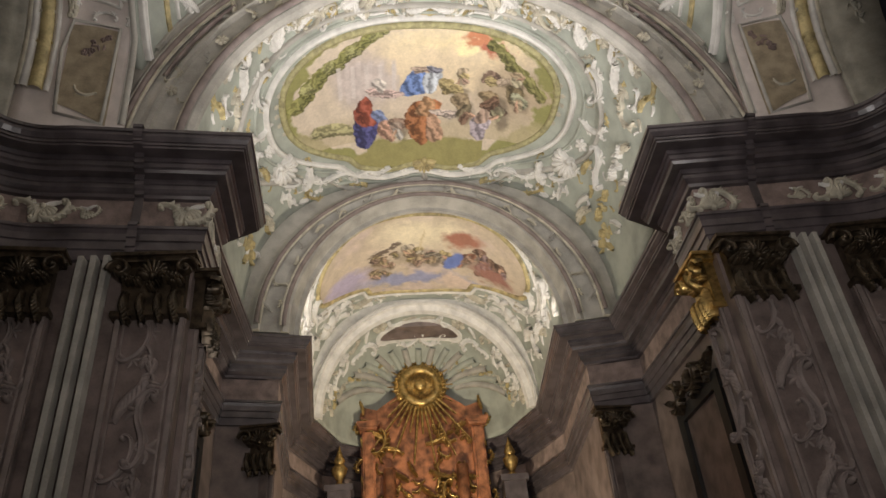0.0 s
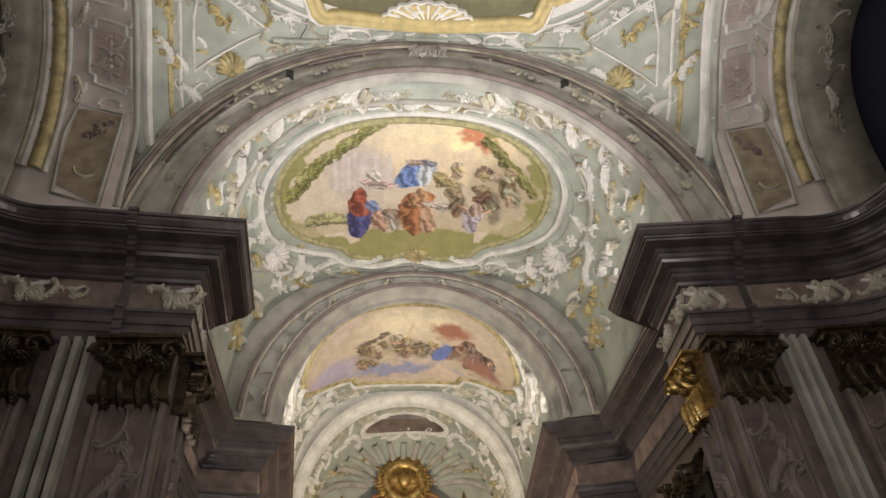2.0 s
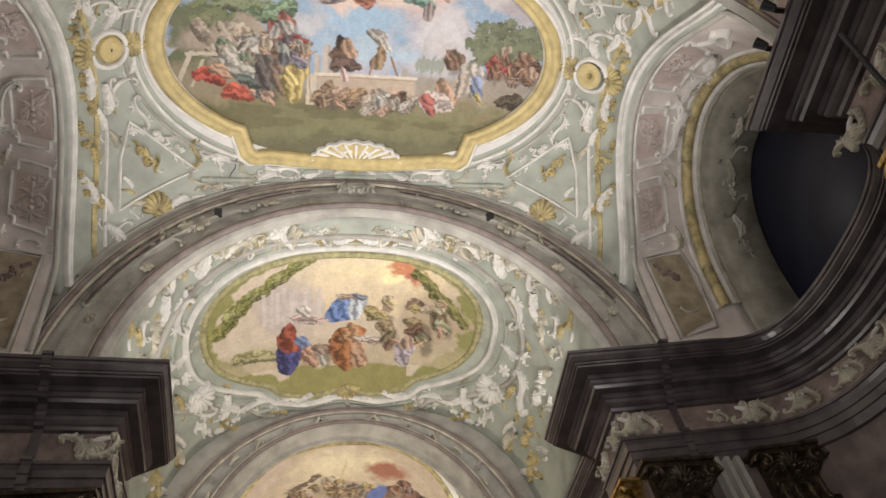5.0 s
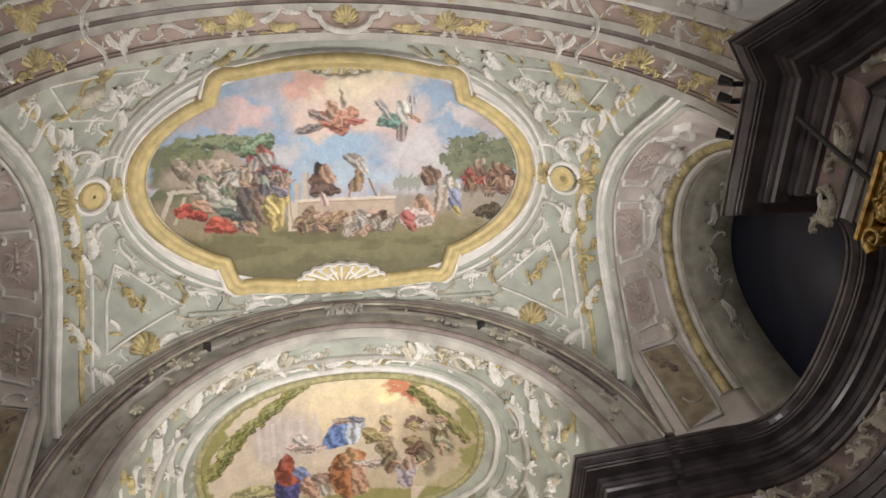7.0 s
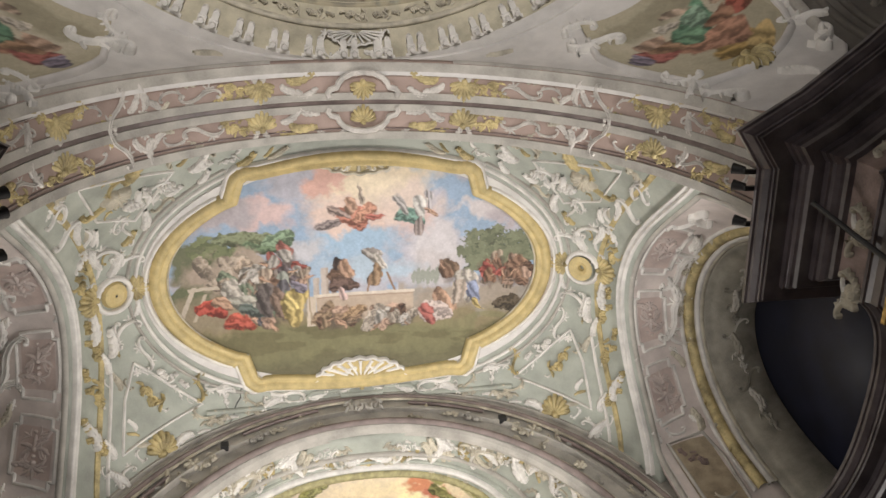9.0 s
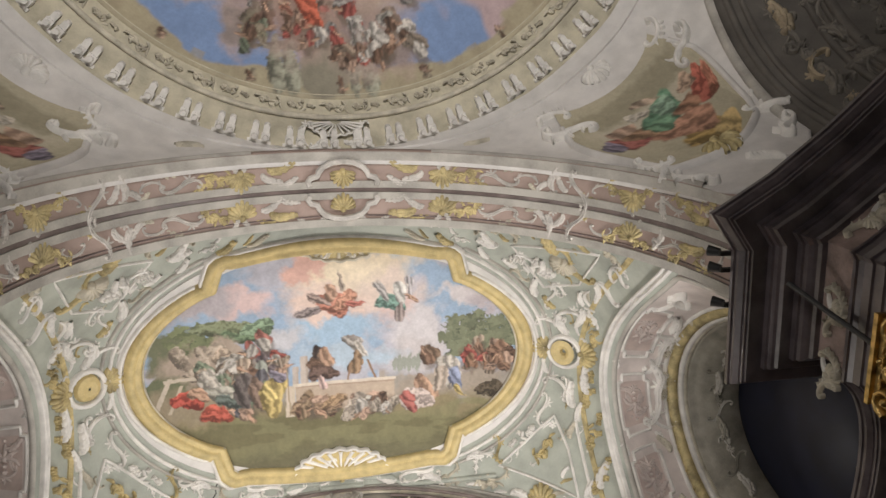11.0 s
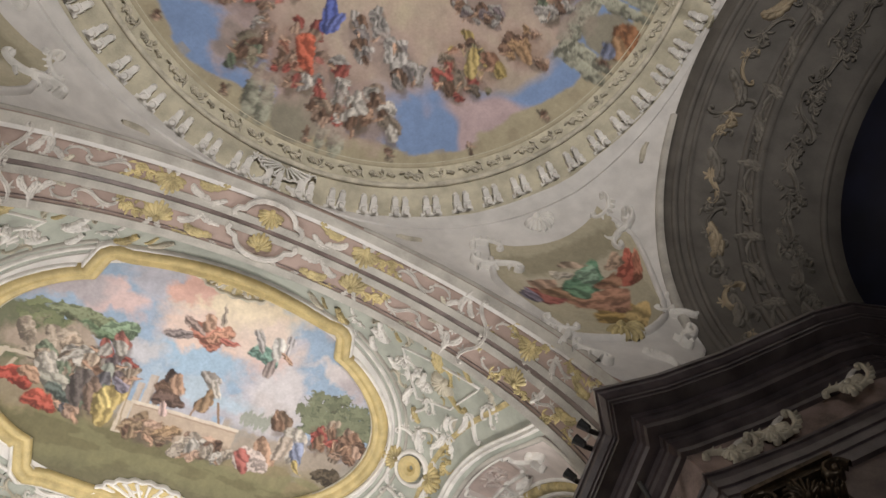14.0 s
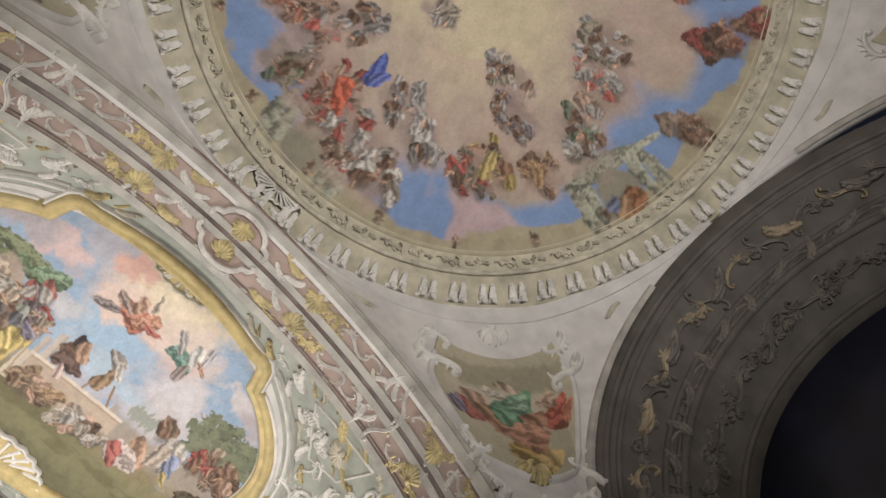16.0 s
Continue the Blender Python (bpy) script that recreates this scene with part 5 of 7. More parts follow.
N = vault_nave
for shape, m, x, y, rot, size in [
        ("palmette", OCHRE, 3.84, 5.73, 90, 0.45), ("palmette", OCHRE, 4.52, 5.68, -90, 0.5), ("strap_scroll", WHITE, 4.12, 6.42, 30, 0.62), ("plume", WHITE, 4.28, 6.5, 70, 0.5),
        ("strap_scroll", WHITE, 4.15, 4.95, -30, 0.62), ("strap_wave", WHITE, 3.95, 5.12, 20, 0.5), ("plume", WHITE, 4.35, 4.95, -70, 0.45), ("flower_festoon", WHITE, 3.42, 3.95, 25, 0.85), ("palmette", IVORY, 3.82, 3.85, 30, 0.5),
        ("flower_festoon", OCHRE, 4.52, 6.3, 90, 0.7), ("flower_festoon", OCHRE, 4.52, 6.95, 92, 0.7), ("flower_festoon", OCHRE, 4.48, 7.55, 95, 0.7), ("flower_festoon", OCHRE, 4.52, 5.15, 88, 0.6),
        ("flower_festoon", WHITE, 3.42, 7.42, -45, 0.62), ("leaf_sprig", OCHRE, 3.78, 7.5, -60, 0.62), ("strap_wave", WHITE, 2.68, 7.78, 10, 0.42), ("plume", WHITE, 2.55, 7.85, 160, 0.35),
        ("palmette", OCHRE, 3.6, 8.24, 160, 0.55), ("strap_scroll", WHITE, 4.1, 8.32, 20, 0.42), ("plume", WHITE, 3.3, 8.34, 185, 0.45), ("leaf_sprig", IVORY, 2.75, 8.3, 5, 0.55), ("plume", WHITE, 4.0, 7.75, 100, 0.25), ("rosette", WHITE, 3.95, 7.1, 0, 0.16),
        ("strap_wave", WHITE, 1.45, 8.18, 8, 0.6), ("plume", WHITE, 1.75, 8.3, 190, 0.45), ("strap_scroll", WHITE, 0.42, 8.26, 180, 0.4), ("leaf_sprig", IVORY, 2.1, 8.35, 0, 0.5), ("plume", WHITE, 0.85, 8.34, 10, 0.4),
        ("rosette", WHITE, 3.62, 5.73, 0, 0.26), ("plume", WHITE, 3.9, 6.1, 60, 0.3), ("plume", WHITE, 4.4, 4.3, -80, 0.4), ("strap_scroll", WHITE, 4.38, 3.7, -60, 0.45), ("rocaille", WHITE, 4.3, 4.45, 200, 0.4), ("strap_wave", WHITE, 3.85, 4.6, -40, 0.45),
        ("rosette", WHITE, 2.2, 3.72, 0, 0.12), ("plume", WHITE, 2.6, 3.55, 15, 0.4), ("rocaille", OCHRE, 4.62, 5.3, 80, 0.3)]:
    both(shape, m, S_NAVE, x, y, rot, size, N)
orn("shell_plate", YELLOW, S_NAVE, 0.0, 7.82, 0, 1.56, N, deep=0.7)
orn("fan_shell", WHITE, S_NAVE, 0.0, 7.82, 0, 1.6, N, deep=0.9)
orn("palmette", OCHRE, S_NAVE, 0.0, 8.12, 0, 0.42, N)
both("scroll", WHITE, S_NAVE, 0.2, 7.98, 120, 0.34, N)
orn("shell_plate", OCHRE, S_NAVE, 0.0, 3.68, 180, 1.46, N, deep=0.6)
orn("fan_shell", IVORY, S_NAVE, 0.0, 3.68, 180, 1.5, N, deep=0.7)
both("scroll", WHITE, S_NAVE, 0.22, 3.66, -60, 0.3, N)
# stepped moulding under the big frame
bead("crack", S_NAVE, [(-2.05 - 0.045 * i + 0.03 * math.sin(2.3 * i), 7.45 + 0.1 * i) for i in range(11)], [(-0.012, 0), (0, 0.004), (0.012, 0)], IRON, N, label="thin dark crack in the plaster")
bead("moulding", S_NAVE, [(-2.9, 8.12), (-2.2, 8.3), (-1.2, 8.45), (-0.95, 8.28), (-0.45, 8.28), (-0.4, 8.42), (0.4, 8.42), (0.45, 8.28), (0.95, 8.28), (1.2, 8.45), (2.2, 8.3), (2.9, 8.12)], rounded(0.05, 0.07), GREEN, N)

# flat pale bands that divide the vault, and loose leafwork between them
for s in (-1, 1):
    bead("flat_band", S_NAVE, [(s * 3.72 * math.cos(a), F1Y + 2.28 * math.sin(a)) for a in (radians(-62 + 124 * i / 50) for i in range(51))], [(-0.11, 0), (-0.1, 0.03), (0.1, 0.03), (0.11, 0)], LILAC, N)
    bead("flat_band", S_NAVE, [(s * 4.42, 2.95 + 5.5 * i / 50) for i in range(51)], [(-0.05, 0), (-0.045, 0.025), (0.045, 0.025), (0.05, 0)], OCHRE, N)
    bead("flat_band", S_NAVE, [(s * 4.3, 6.9 + 1.5 * i / 20) for i in range(21)], rounded(0.03, 0.05), WHITE, N)
bead("flat_band", S_NAVE, [(-4.6 + 9.2 * i / 80, 8.48) for i in range(81)], [(-0.05, 0), (-0.05, 0.05), (0.05, 0.05), (0.05, 0)], STONE, N)


def scatter(S, parent, n, seed, spot, ok, sizes=(0.3, 0.5), mats=None, yc=None):
    r = random.Random(seed)
    mats = mats or (WHITE, WHITE, WHITE, IVORY, OCHRE)
    made, tries = [], 0
    while len(made) < n and tries < 4000:
        tries += 1
        x, y = spot(r)
        q = r.uniform(*sizes)
        if not ok(x, y) or any((x - a) ** 2 + (y - b) ** 2 < (0.42 * (q + c)) ** 2 for a, b, c in made):
            continue
        made.append((x, y, q))
        both(r.choice(("strap_scroll", "strap_wave", "plume", "plume", "acanthus_leaf", "leaf_sprig")), r.choice(mats), S, x, y, r.uniform(0, 360) if yc is None else math.degrees(math.atan2(y - yc, x)) + 90 + r.uniform(-28, 28), q, parent)


scatter(S_NAVE, N, 44, 11, lambda r: (r.uniform(1.2, 4.5), r.uniform(3.15, 8.4)), lambda x, y: (x / 3.52) ** 2 + ((y - F1Y) / 2.1) ** 2 > 1.42 and abs(y - F1Y) > 0.3 and not (3.0 < x < 4.1 and 7.0 < y < 8.05), (0.32, 0.55), yc=F1Y)
scatter(S_CHOIR, vault_choir, 40, 12, lambda r: (3.9 * math.sin(r.uniform(0.1, 1.5)), r.uniform(8.9, 13.6)), lambda x, y: (x / F2A) ** 2 + ((y - F2Y) / F2B) ** 2 > 1.75, (0.38, 0.65), yc=F2Y)
scatter(S_ALTAR, vault_altar, 34, 13, lambda r: (3.0 * math.sin(r.uniform(0.1, 1.5)), r.uniform(14.4, 18.4)), lambda x, y: (x / F3A) ** 2 + ((y - F3Y) / F3B) ** 2 > 1.25, (0.35, 0.6), (WHITE, WHITE, IVORY), yc=F3Y)

# transverse arch: two strips of scrollwork either side of a dark groove
bead("groove", S_band, [(-0.98 + 1.96 * i / 90, 2.4) for i in range(91)], [(-0.028, 0.0), (-0.028, 0.012), (0.028, 0.012), (0.028, 0.0)], BROWN, vault_band)
for yy, w in ((1.86, 0.07), (2.31, 0.055), (2.49, 0.055), (2.93, 0.06)):
    bead("moulding", S_band, [(-0.98 + 1.96 * i / 90, yy) for i in range(91)], [(-w, 0), (-w, 0.025), (w, 0.025), (w, 0)], STONE, vault_band)
for yy in (1.98, 2.82):
    bead("moulding", S_band, [(-0.98 + 1.96 * i / 90, yy) for i in range(91)], rounded(0.012, 0.02), BROWN, vault_band)
for side, yy in ((1, 2.13), (-1, 2.68)):
    up = 180 if side > 0 else 0
    fl = 1.0 if side > 0 else -1.0
    orn("palmette", OCHRE, S_band, 0.0, yy + side * 0.08, up, 0.36, vault_band)
    bell = [(0.078, 0.08), (0.082, 0.14), (0.076, 0.2), (0.06, 0.23), (0.056, 0.3), (0.045, 0.38), (0.025, 0.44), (0.0, 0.46)]
    bell = bell + [(-u, d) for u, d in bell[-2::-1]]
    bead("cartouche", S_band, [(u, 2.4 - side * d) for u, d in bell], [(-0.045, 0), (-0.04, 0.06), (-0.02, 0.07), (0, 0.04), (0.02, 0.07), (0.04, 0.06), (0.045, 0)], GREYWHITE, vault_band)
    for u, d, sh, m, rot, q, st in (
            (0.05, -0.2, "plume", GREYWHITE, 150, 0.2, 1), (0.1, -0.2, "rosette", GREYWHITE, 0, 0.14, 1), (0.125, 0.13, "plume", GREYWHITE, 20, 0.32, 1), (0.14, -0.1, "plume", OCHRE, 10, 0.42, 1), (0.165, 0.07, "plume", GREYWHITE, -25, 0.34, 1),
            (0.18, -0.17, "leaf_sprig", OCHRE, 0, 0.3, 1), (0.235, 0.06, "palmette", OCHRE, 0, 0.42, 1), (0.225, -0.16, "plume", GREYWHITE, 60, 0.26, 1), (0.25, -0.17, "plume", GREYWHITE, 120, 0.26, 1), (0.29, -0.02, "leaf_sprig", OCHRE, 0, 0.5, 1),
            (0.315, 0.06, "leaf_sprig", OCHRE, 40, 0.4, 1), (0.285, 0.14, "flower_festoon", OCHRE, 0, 0.34, 1), (0.37, 0.02, "strap_wave", GREYWHITE, 35, 0.5, 1), (0.435, -0.04, "strap_scroll", GREYWHITE, 0, 0.36, 1), (0.39, -0.15, "leaf_sprig", IVORY, 20, 0.26, 1), (0.455, 0.13, "plume", IVORY, 30, 0.26, 1),
            (0.495, -0.1, "plume", GREYWHITE, 100, 0.34, 1), (0.515, -0.02, "plume", GREYWHITE, 50, 0.3, 1), (0.475, 0.03, "plume", GREYWHITE, 140, 0.28, 1), (0.5, 0.14, "rosette", GREYWHITE, 0, 0.15, 1), (0.56, 0.04, "strap_wave", GREYWHITE, 35, 0.5, -1), (0.62, -0.04, "strap_scroll", GREYWHITE, 0, 0.36, 1), (0.585, 0.15, "leaf_sprig", OCHRE, 10, 0.3, 1),
            (0.655, -0.03, "leaf_sprig", OCHRE, 30, 0.46, 1), (0.69, 0.07, "palmette", OCHRE, 20, 0.38, 1), (0.72, -0.08, "leaf_sprig", OCHRE, -20, 0.42, 1), (0.705, 0.14, "scroll", GREYWHITE, 0, 0.24, 1), (0.765, 0.05, "plume", GREYWHITE, 70, 0.32, 1), (0.785, 0.0, "strap_wave", GREYWHITE, 30, 0.4, 1), (0.82, -0.08, "leaf_sprig", OCHRE, 20, 0.44, 1), (0.85, 0.06, "plume", OCHRE, 10, 0.4, 1), (0.905, 0.0, "strap_scroll", GREYWHITE, 30, 0.4, 1), (0.88, -0.13, "leaf_sprig", OCHRE, -20, 0.34, 1)):
        both(sh, m, S_band, u, yy + side * d, rot * side + (0 if sh in ("plume", "leaf_sprig", "strap_wave") else up + 180), q * 1.04, vault_band, stretch=st * fl if sh == "strap_wave" else 1.0, deep=0.75)

# niche soffits: framed panels with reliefs
for sx in (-1, 1):
    S, P = S_soffit(sx), soffits[sx]
    ins = (0, 5.5, 6)
    for u0, u1 in ((-0.41, -0.07), (0.025, 0.29), (0.35, 0.6)):
        c, d, v0, v1 = 0.035, 0.06, 0.07, 0.53
        loop = [(u0 + c, v0), (u1 - c, v0), (u1 - c, v0 + d), (u1, v0 + d), (u1, v1 - d), (u1 - c, v1 - d), (u1 - c, v1), (u0 + c, v1), (u0 + c, v1 - d), (u0, v1 - d), (u0, v0 + d), (u0 + c, v0 + d)]
        dense = []
        for (a0, b0), (a1, b1) in zip(loop, loop[1:] + loop[:1]):
            dense += [(a0 + (a1 - a0) * i / 4, b0 + (b1 - b0) * i / 4) for i in range(4)]
        bead("panel_frame", S, dense, rounded(0.028, 0.05), WHITE, P, True, inside=ins)
        uc = (u0 + u1) / 2
        surface("panel_field", lambda u, v: frame_at(S, u0 + c + (u1 - u0 - 2 * c) * u, v0 + 0.05 + (v1 - v0 - 0.1) * v, ins)[0] + frame_at(S, u0 + c + (u1 - u0 - 2 * c) * u, v0 + 0.05 + (v1 - v0 - 0.1) * v, ins)[3] * 0.012, 8, 6, ROSY, P, "soft rose sunk field")
        orn("trophy", BLUSH, S, uc, 0.3, 90, 0.72, P, inside=ins, deep=0.8)
        orn("plume", BLUSH, S, uc - 0.06, 0.2, 60, 0.3, P, inside=ins, deep=0.8)
        orn("plume", BLUSH, S, uc + 0.05, 0.4, -70, 0.3, P, inside=ins, deep=0.8)
        for v in (0.04, 0.58):
            orn("plume", WHITE, S, u1 + 0.035, v, 30, 0.22, P, inside=ins)
            orn("rosette", WHITE, S, u1 + 0.03, v, 0, 0.13, P, inside=ins)
    bead("panel_frame", S, [(0.7, 0.15), (0.92, 0.2), (0.94, 0.62), (0.8, 0.68), (0.7, 0.6)], rounded(0.03, 0.05), STONE, P, True, inside=ins)
    surface("sepia_panel", lambda u, v: frame_at(S, 0.72 + 0.2 * u, 0.16 + 0.47 * v, ins)[0] + frame_at(S, 0.72 + 0.2 * u, 0.16 + 0.47 * v, ins)[3] * 0.015, 12, 8, SEPIA, P, "sepia painted corner field")
    orn("flower_festoon", ROSE, S, 0.78, 0.36, 40, 0.5, P, inside=ins)
    orn("rocaille", IVORY, S, 0.88, 0.42, 0, 0.35, P, inside=ins)
    for v, m, w in ((0.015, STONE, 0.05), (0.045, WHITE, 0.02), (0.74, WHITE, 0.04), (0.84, OCHRE, 0.1), (0.94, WHITE, 0.07), (0.985, IVORY, 0.06)):
        bead("moulding", S, [(-0.9 + 1.8 * i / 60, v) for i in range(61)], rounded(w, w), m, P, inside=ins)
    for u, m in ((-0.5, OCHRE), (-0.38, IVORY), (-0.26, OCHRE), (-0.12, OCHRE), (0.02, IVORY), (0.16, OCHRE), (0.3, OCHRE), (0.4, OCHRE), (0.5, OCHRE), (0.58, OCHRE), (0.68, IVORY), (0.78, OCHRE)):
        orn("flower_festoon", m, S, u, 0.84, 0, 0.5, P, inside=ins)
    for u, v, sh, m, rot, q in ((0.27, 0.66, "strap_scroll", WHITE, 60, 0.5), (0.16, 0.64, "strap_wave", WHITE, 0, 0.8), (0.02, 0.66, "plume", WHITE, 20, 0.5), (-0.1, 0.64, "strap_wave", WHITE, 5, 0.7), (-0.24, 0.66, "strap_scroll", WHITE, 90, 0.5), (-0.34, 0.64, "plume", WHITE, 10, 0.5),
                              (0.08, 0.74, "flower_festoon", IVORY, 0, 0.5), (-0.16, 0.74, "flower_festoon", IVORY, 0, 0.5), (0.36, 0.62, "plume", IVORY, 30, 0.34), (0.64, 0.62, "plume", IVORY, 0, 0.4), (0.66, 0.3, "strap_scroll", WHITE, 90, 0.34)):
        orn(sh, m, S, u, v, rot, q, P, inside=ins)
    orn("rocaille", WHITE, S, -0.45, 0.3, 80, 0.5, P, inside=ins)
    orn("scroll", WHITE, S, -0.55, 0.35, 80, 0.5, P, inside=ins)

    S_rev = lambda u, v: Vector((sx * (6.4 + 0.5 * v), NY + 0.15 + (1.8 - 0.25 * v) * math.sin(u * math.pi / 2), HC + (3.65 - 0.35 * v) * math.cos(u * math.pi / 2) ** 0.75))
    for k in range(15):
        orn(("strap_wave", "plume", "leaf_sprig")[k % 3], (REVEAL_SHADE, STONE)[k % 2], S_rev, -0.7 + 0.1 * k, 0.45, 20 * (k % 3) - 20, 0.42, reveals[sx], inside=ins)

# chancel arch: plaster rods, blocks and a flower border
S_ch = arch_wall(4.86, 5.22, 4.1, 4.52, 8.5, 8.52)
for v, w, m in ((-0.08, 0.05, TAUPE), (0.02, 0.03, IVORY), (0.93, 0.03, IVORY), (1.02, 0.06, TAUPE)):
    bead("arch_moulding", S_ch, [(-0.98 + 1.96 * i / 80, v) for i in range(81)], rounded(w, w * 1.3), m, arch_chancel)
for s in (-1, 1):
    bead("rod", S_ch, [(s * (0.36 + 0.24 * i / 16), 0.42) for i in range(17)], rounded(0.025, 0.06), STONE, arch_chancel)
    bead("rod", S_ch, [(s * (0.52 + 0.25 * i / 16), 0.22) for i in range(17)], rounded(0.03, 0.07), BROWN, arch_chancel)
    bead("rod", S_ch, [(s * (0.12 + 0.2 * i / 16), 0.2) for i in range(17)], rounded(0.03, 0.06), BROWN, arch_chancel)
    hole = bmesh.new()
    box(hole, S_ch(s * 0.378, 0.38) - Vector((0, 0.06, 0)), (0.13, 0.12, 0.13))
    part("socket", hole, IRON, arch_chancel, "dark square socket", False)
for u, v, sh, r, q, m in ((0.0, 0.3, "leaf_sprig", 0, 0.7, STONE), (0.46, 0.3, "rosette", 0, 0.3, IVORY), (0.43, 0.5, "leaf_sprig", 30, 0.45, IVORY), (0.3, 0.55, "leaf_sprig", 20, 0.4, STONE), (0.62, 0.7, "rosette", 0, 0.22, IVORY), (0.8, 0.5, "rosette", 0, 0.2, IVORY), (0.52, 0.15, "acanthus_leaf", 40, 0.35, IVORY)):
    both(sh, m, S_ch, u + 1e-4, v, r, q, arch_chancel)
C = vault_choir
S_CHOIR_F = lambda x, y: S_CHOIR(x - 0.12, y)


def arc_choir(u):
    return 3.8 * math.sin(u)


for k in range(26):
    u = 0.06 + 0.05 * k
    sh = ("plume", "rosette", "strap_scroll", "flower_festoon", "strap_wave", "plume")[k % 6]
    both(sh, (WHITE, IVORY, WHITE, OCHRE, WHITE, IVORY)[k % 6], S_CHOIR, arc_choir(u), 9.2 + 0.08 * math.sin(2.1 * k), 10 + 47 * k, 0.44 if sh != "rosette" else 0.3, C)
    if k % 2:
        both(("flower_festoon", "leaf_sprig", "plume")[k % 3], (IVORY, WHITE)[k % 4 // 2], S_CHOIR, arc_choir(u + 0.02), 8.98, 15 + 8 * k, 0.36, C)
orn("sunburst", OCHRE, S_CHOIR, 0, 9.32, 0, 0.3, C)
f2lo = lambda x: (F2_shape(2 / math.pi * math.asin(min(1, abs(x) / F2A)), 1)[1] - F2Y)
f2hi = lambda x: (F2Y - F2_shape(2 / math.pi * math.asin(min(1, abs(x) / F2A)), -1)[1])
bead("fresco_frame", S_CHOIR_F, outline(f2lo, f2hi, F2A, F2Y, 1.02), [(-0.07, 0), (-0.06, 0.05), (0, 0.08), (0.06, 0.05), (0.07, 0)], SAGEGOLD, C, True, "slim olive ochre picture frame")
bead("moulding", S_CHOIR_F, outline(f2lo, f2hi, F2A, F2Y, 1.13), rounded(0.06, 0.1), WHITE, C, True)
bead("moulding", S_CHOIR_F, outline(f2lo, f2hi, F2A, F2Y, 1.2), rounded(0.03, 0.06), GREEN, C, True)
bead("moulding", S_CHOIR_F, outline(f2lo, f2hi, F2A, F2Y, 1.3), [(-0.05, 0), (-0.05, 0.06), (0.0, 0.1), (0.05, 0.03), (0.07, 0)], STONE, C, True)
for k in range(46):
    t = 2 * math.pi * k / 46
    orn("rosette", IVORY, S_CHOIR_F, 1.075 * F2A * math.cos(t) * 0.985, F2Y + 1.075 * F2B * 0.93 * math.sin(t), 0, 0.12, C)
for shape, m, x, y, rot, size in [
        ("strap_scroll", WHITE, 3.3, 10.3, 70, 0.8), ("rocaille", WHITE, 3.45, 11.3, 80, 0.8), ("plume", WHITE, 3.5, 9.8, 60, 0.6), ("strap_wave", WHITE, 3.6, 12.0, 85, 0.8), ("strap_scroll", WHITE, 3.1, 12.7, 120, 0.8),
        ("flower_festoon", OCHRE, 3.72, 12.6, 80, 0.8), ("flower_festoon", WHITE, 3.78, 11.4, 85, 0.9), ("palmette", WHITE, 3.05, 12.55, 30, 0.7), ("strap_wave", WHITE, 2.1, 13.2, 20, 0.8), ("strap_scroll", WHITE, 1.35, 13.35, 10, 0.6),
        ("plume", WHITE, 1.0, 13.3, 10, 0.5), ("rosette", WHITE, 0.45, 13.4, 0, 0.25), ("plume", IVORY, 3.5, 13.2, 100, 0.6), ("rocaille", IVORY, 3.75, 10.4, 80, 0.6), ("leaf_sprig", OCHRE, 3.8, 13.2, 80, 0.7),
        ("plume", WHITE, 2.6, 13.0, 60, 0.6), ("rosette", WHITE, 3.3, 11.9, 0, 0.3), ("strap_scroll", WHITE, 3.75, 9.8, 90, 0.5), ("flower_festoon", WHITE, 2.6, 13.5, 10, 0.6), ("strap_wave", GREEN, 1.8, 13.45, 5, 0.6)]:
    both(shape, m, S_CHOIR, x, y, rot, size, C)
orn("palmette", OCHRE, S_CHOIR, 0.0, 13.2, 180, 0.5, C)
orn("acanthus_leaf", STONE, S_CHOIR, 0.0, 13.5, 90, 0.5, C)

# altar bay
A = vault_altar
f3lo = lambda x: (F3_shape(2 / math.pi * math.asin(min(1, abs(x) / F3A)), 1)[1] - F3Y)
f3hi = lambda x: (F3Y - F3_shape(2 / math.pi * math.asin(min(1, abs(x) / F3A)), -1)[1])
bead("fresco_frame", S_ALTAR, outline(f3lo, f3hi, F3A, F3Y, 1.02), [(-0.07, 0), (-0.06, 0.05), (0, 0.08), (0.06, 0.05), (0.07, 0)], OCHRE, A, True, "slim ochre picture frame", inside=(0, 14, 8))
bead("moulding", S_ALTAR, outline(f3lo, f3hi, F3A, F3Y, 1.1), rounded(0.05, 0.08), WHITE, A, True, inside=(0, 14, 8))
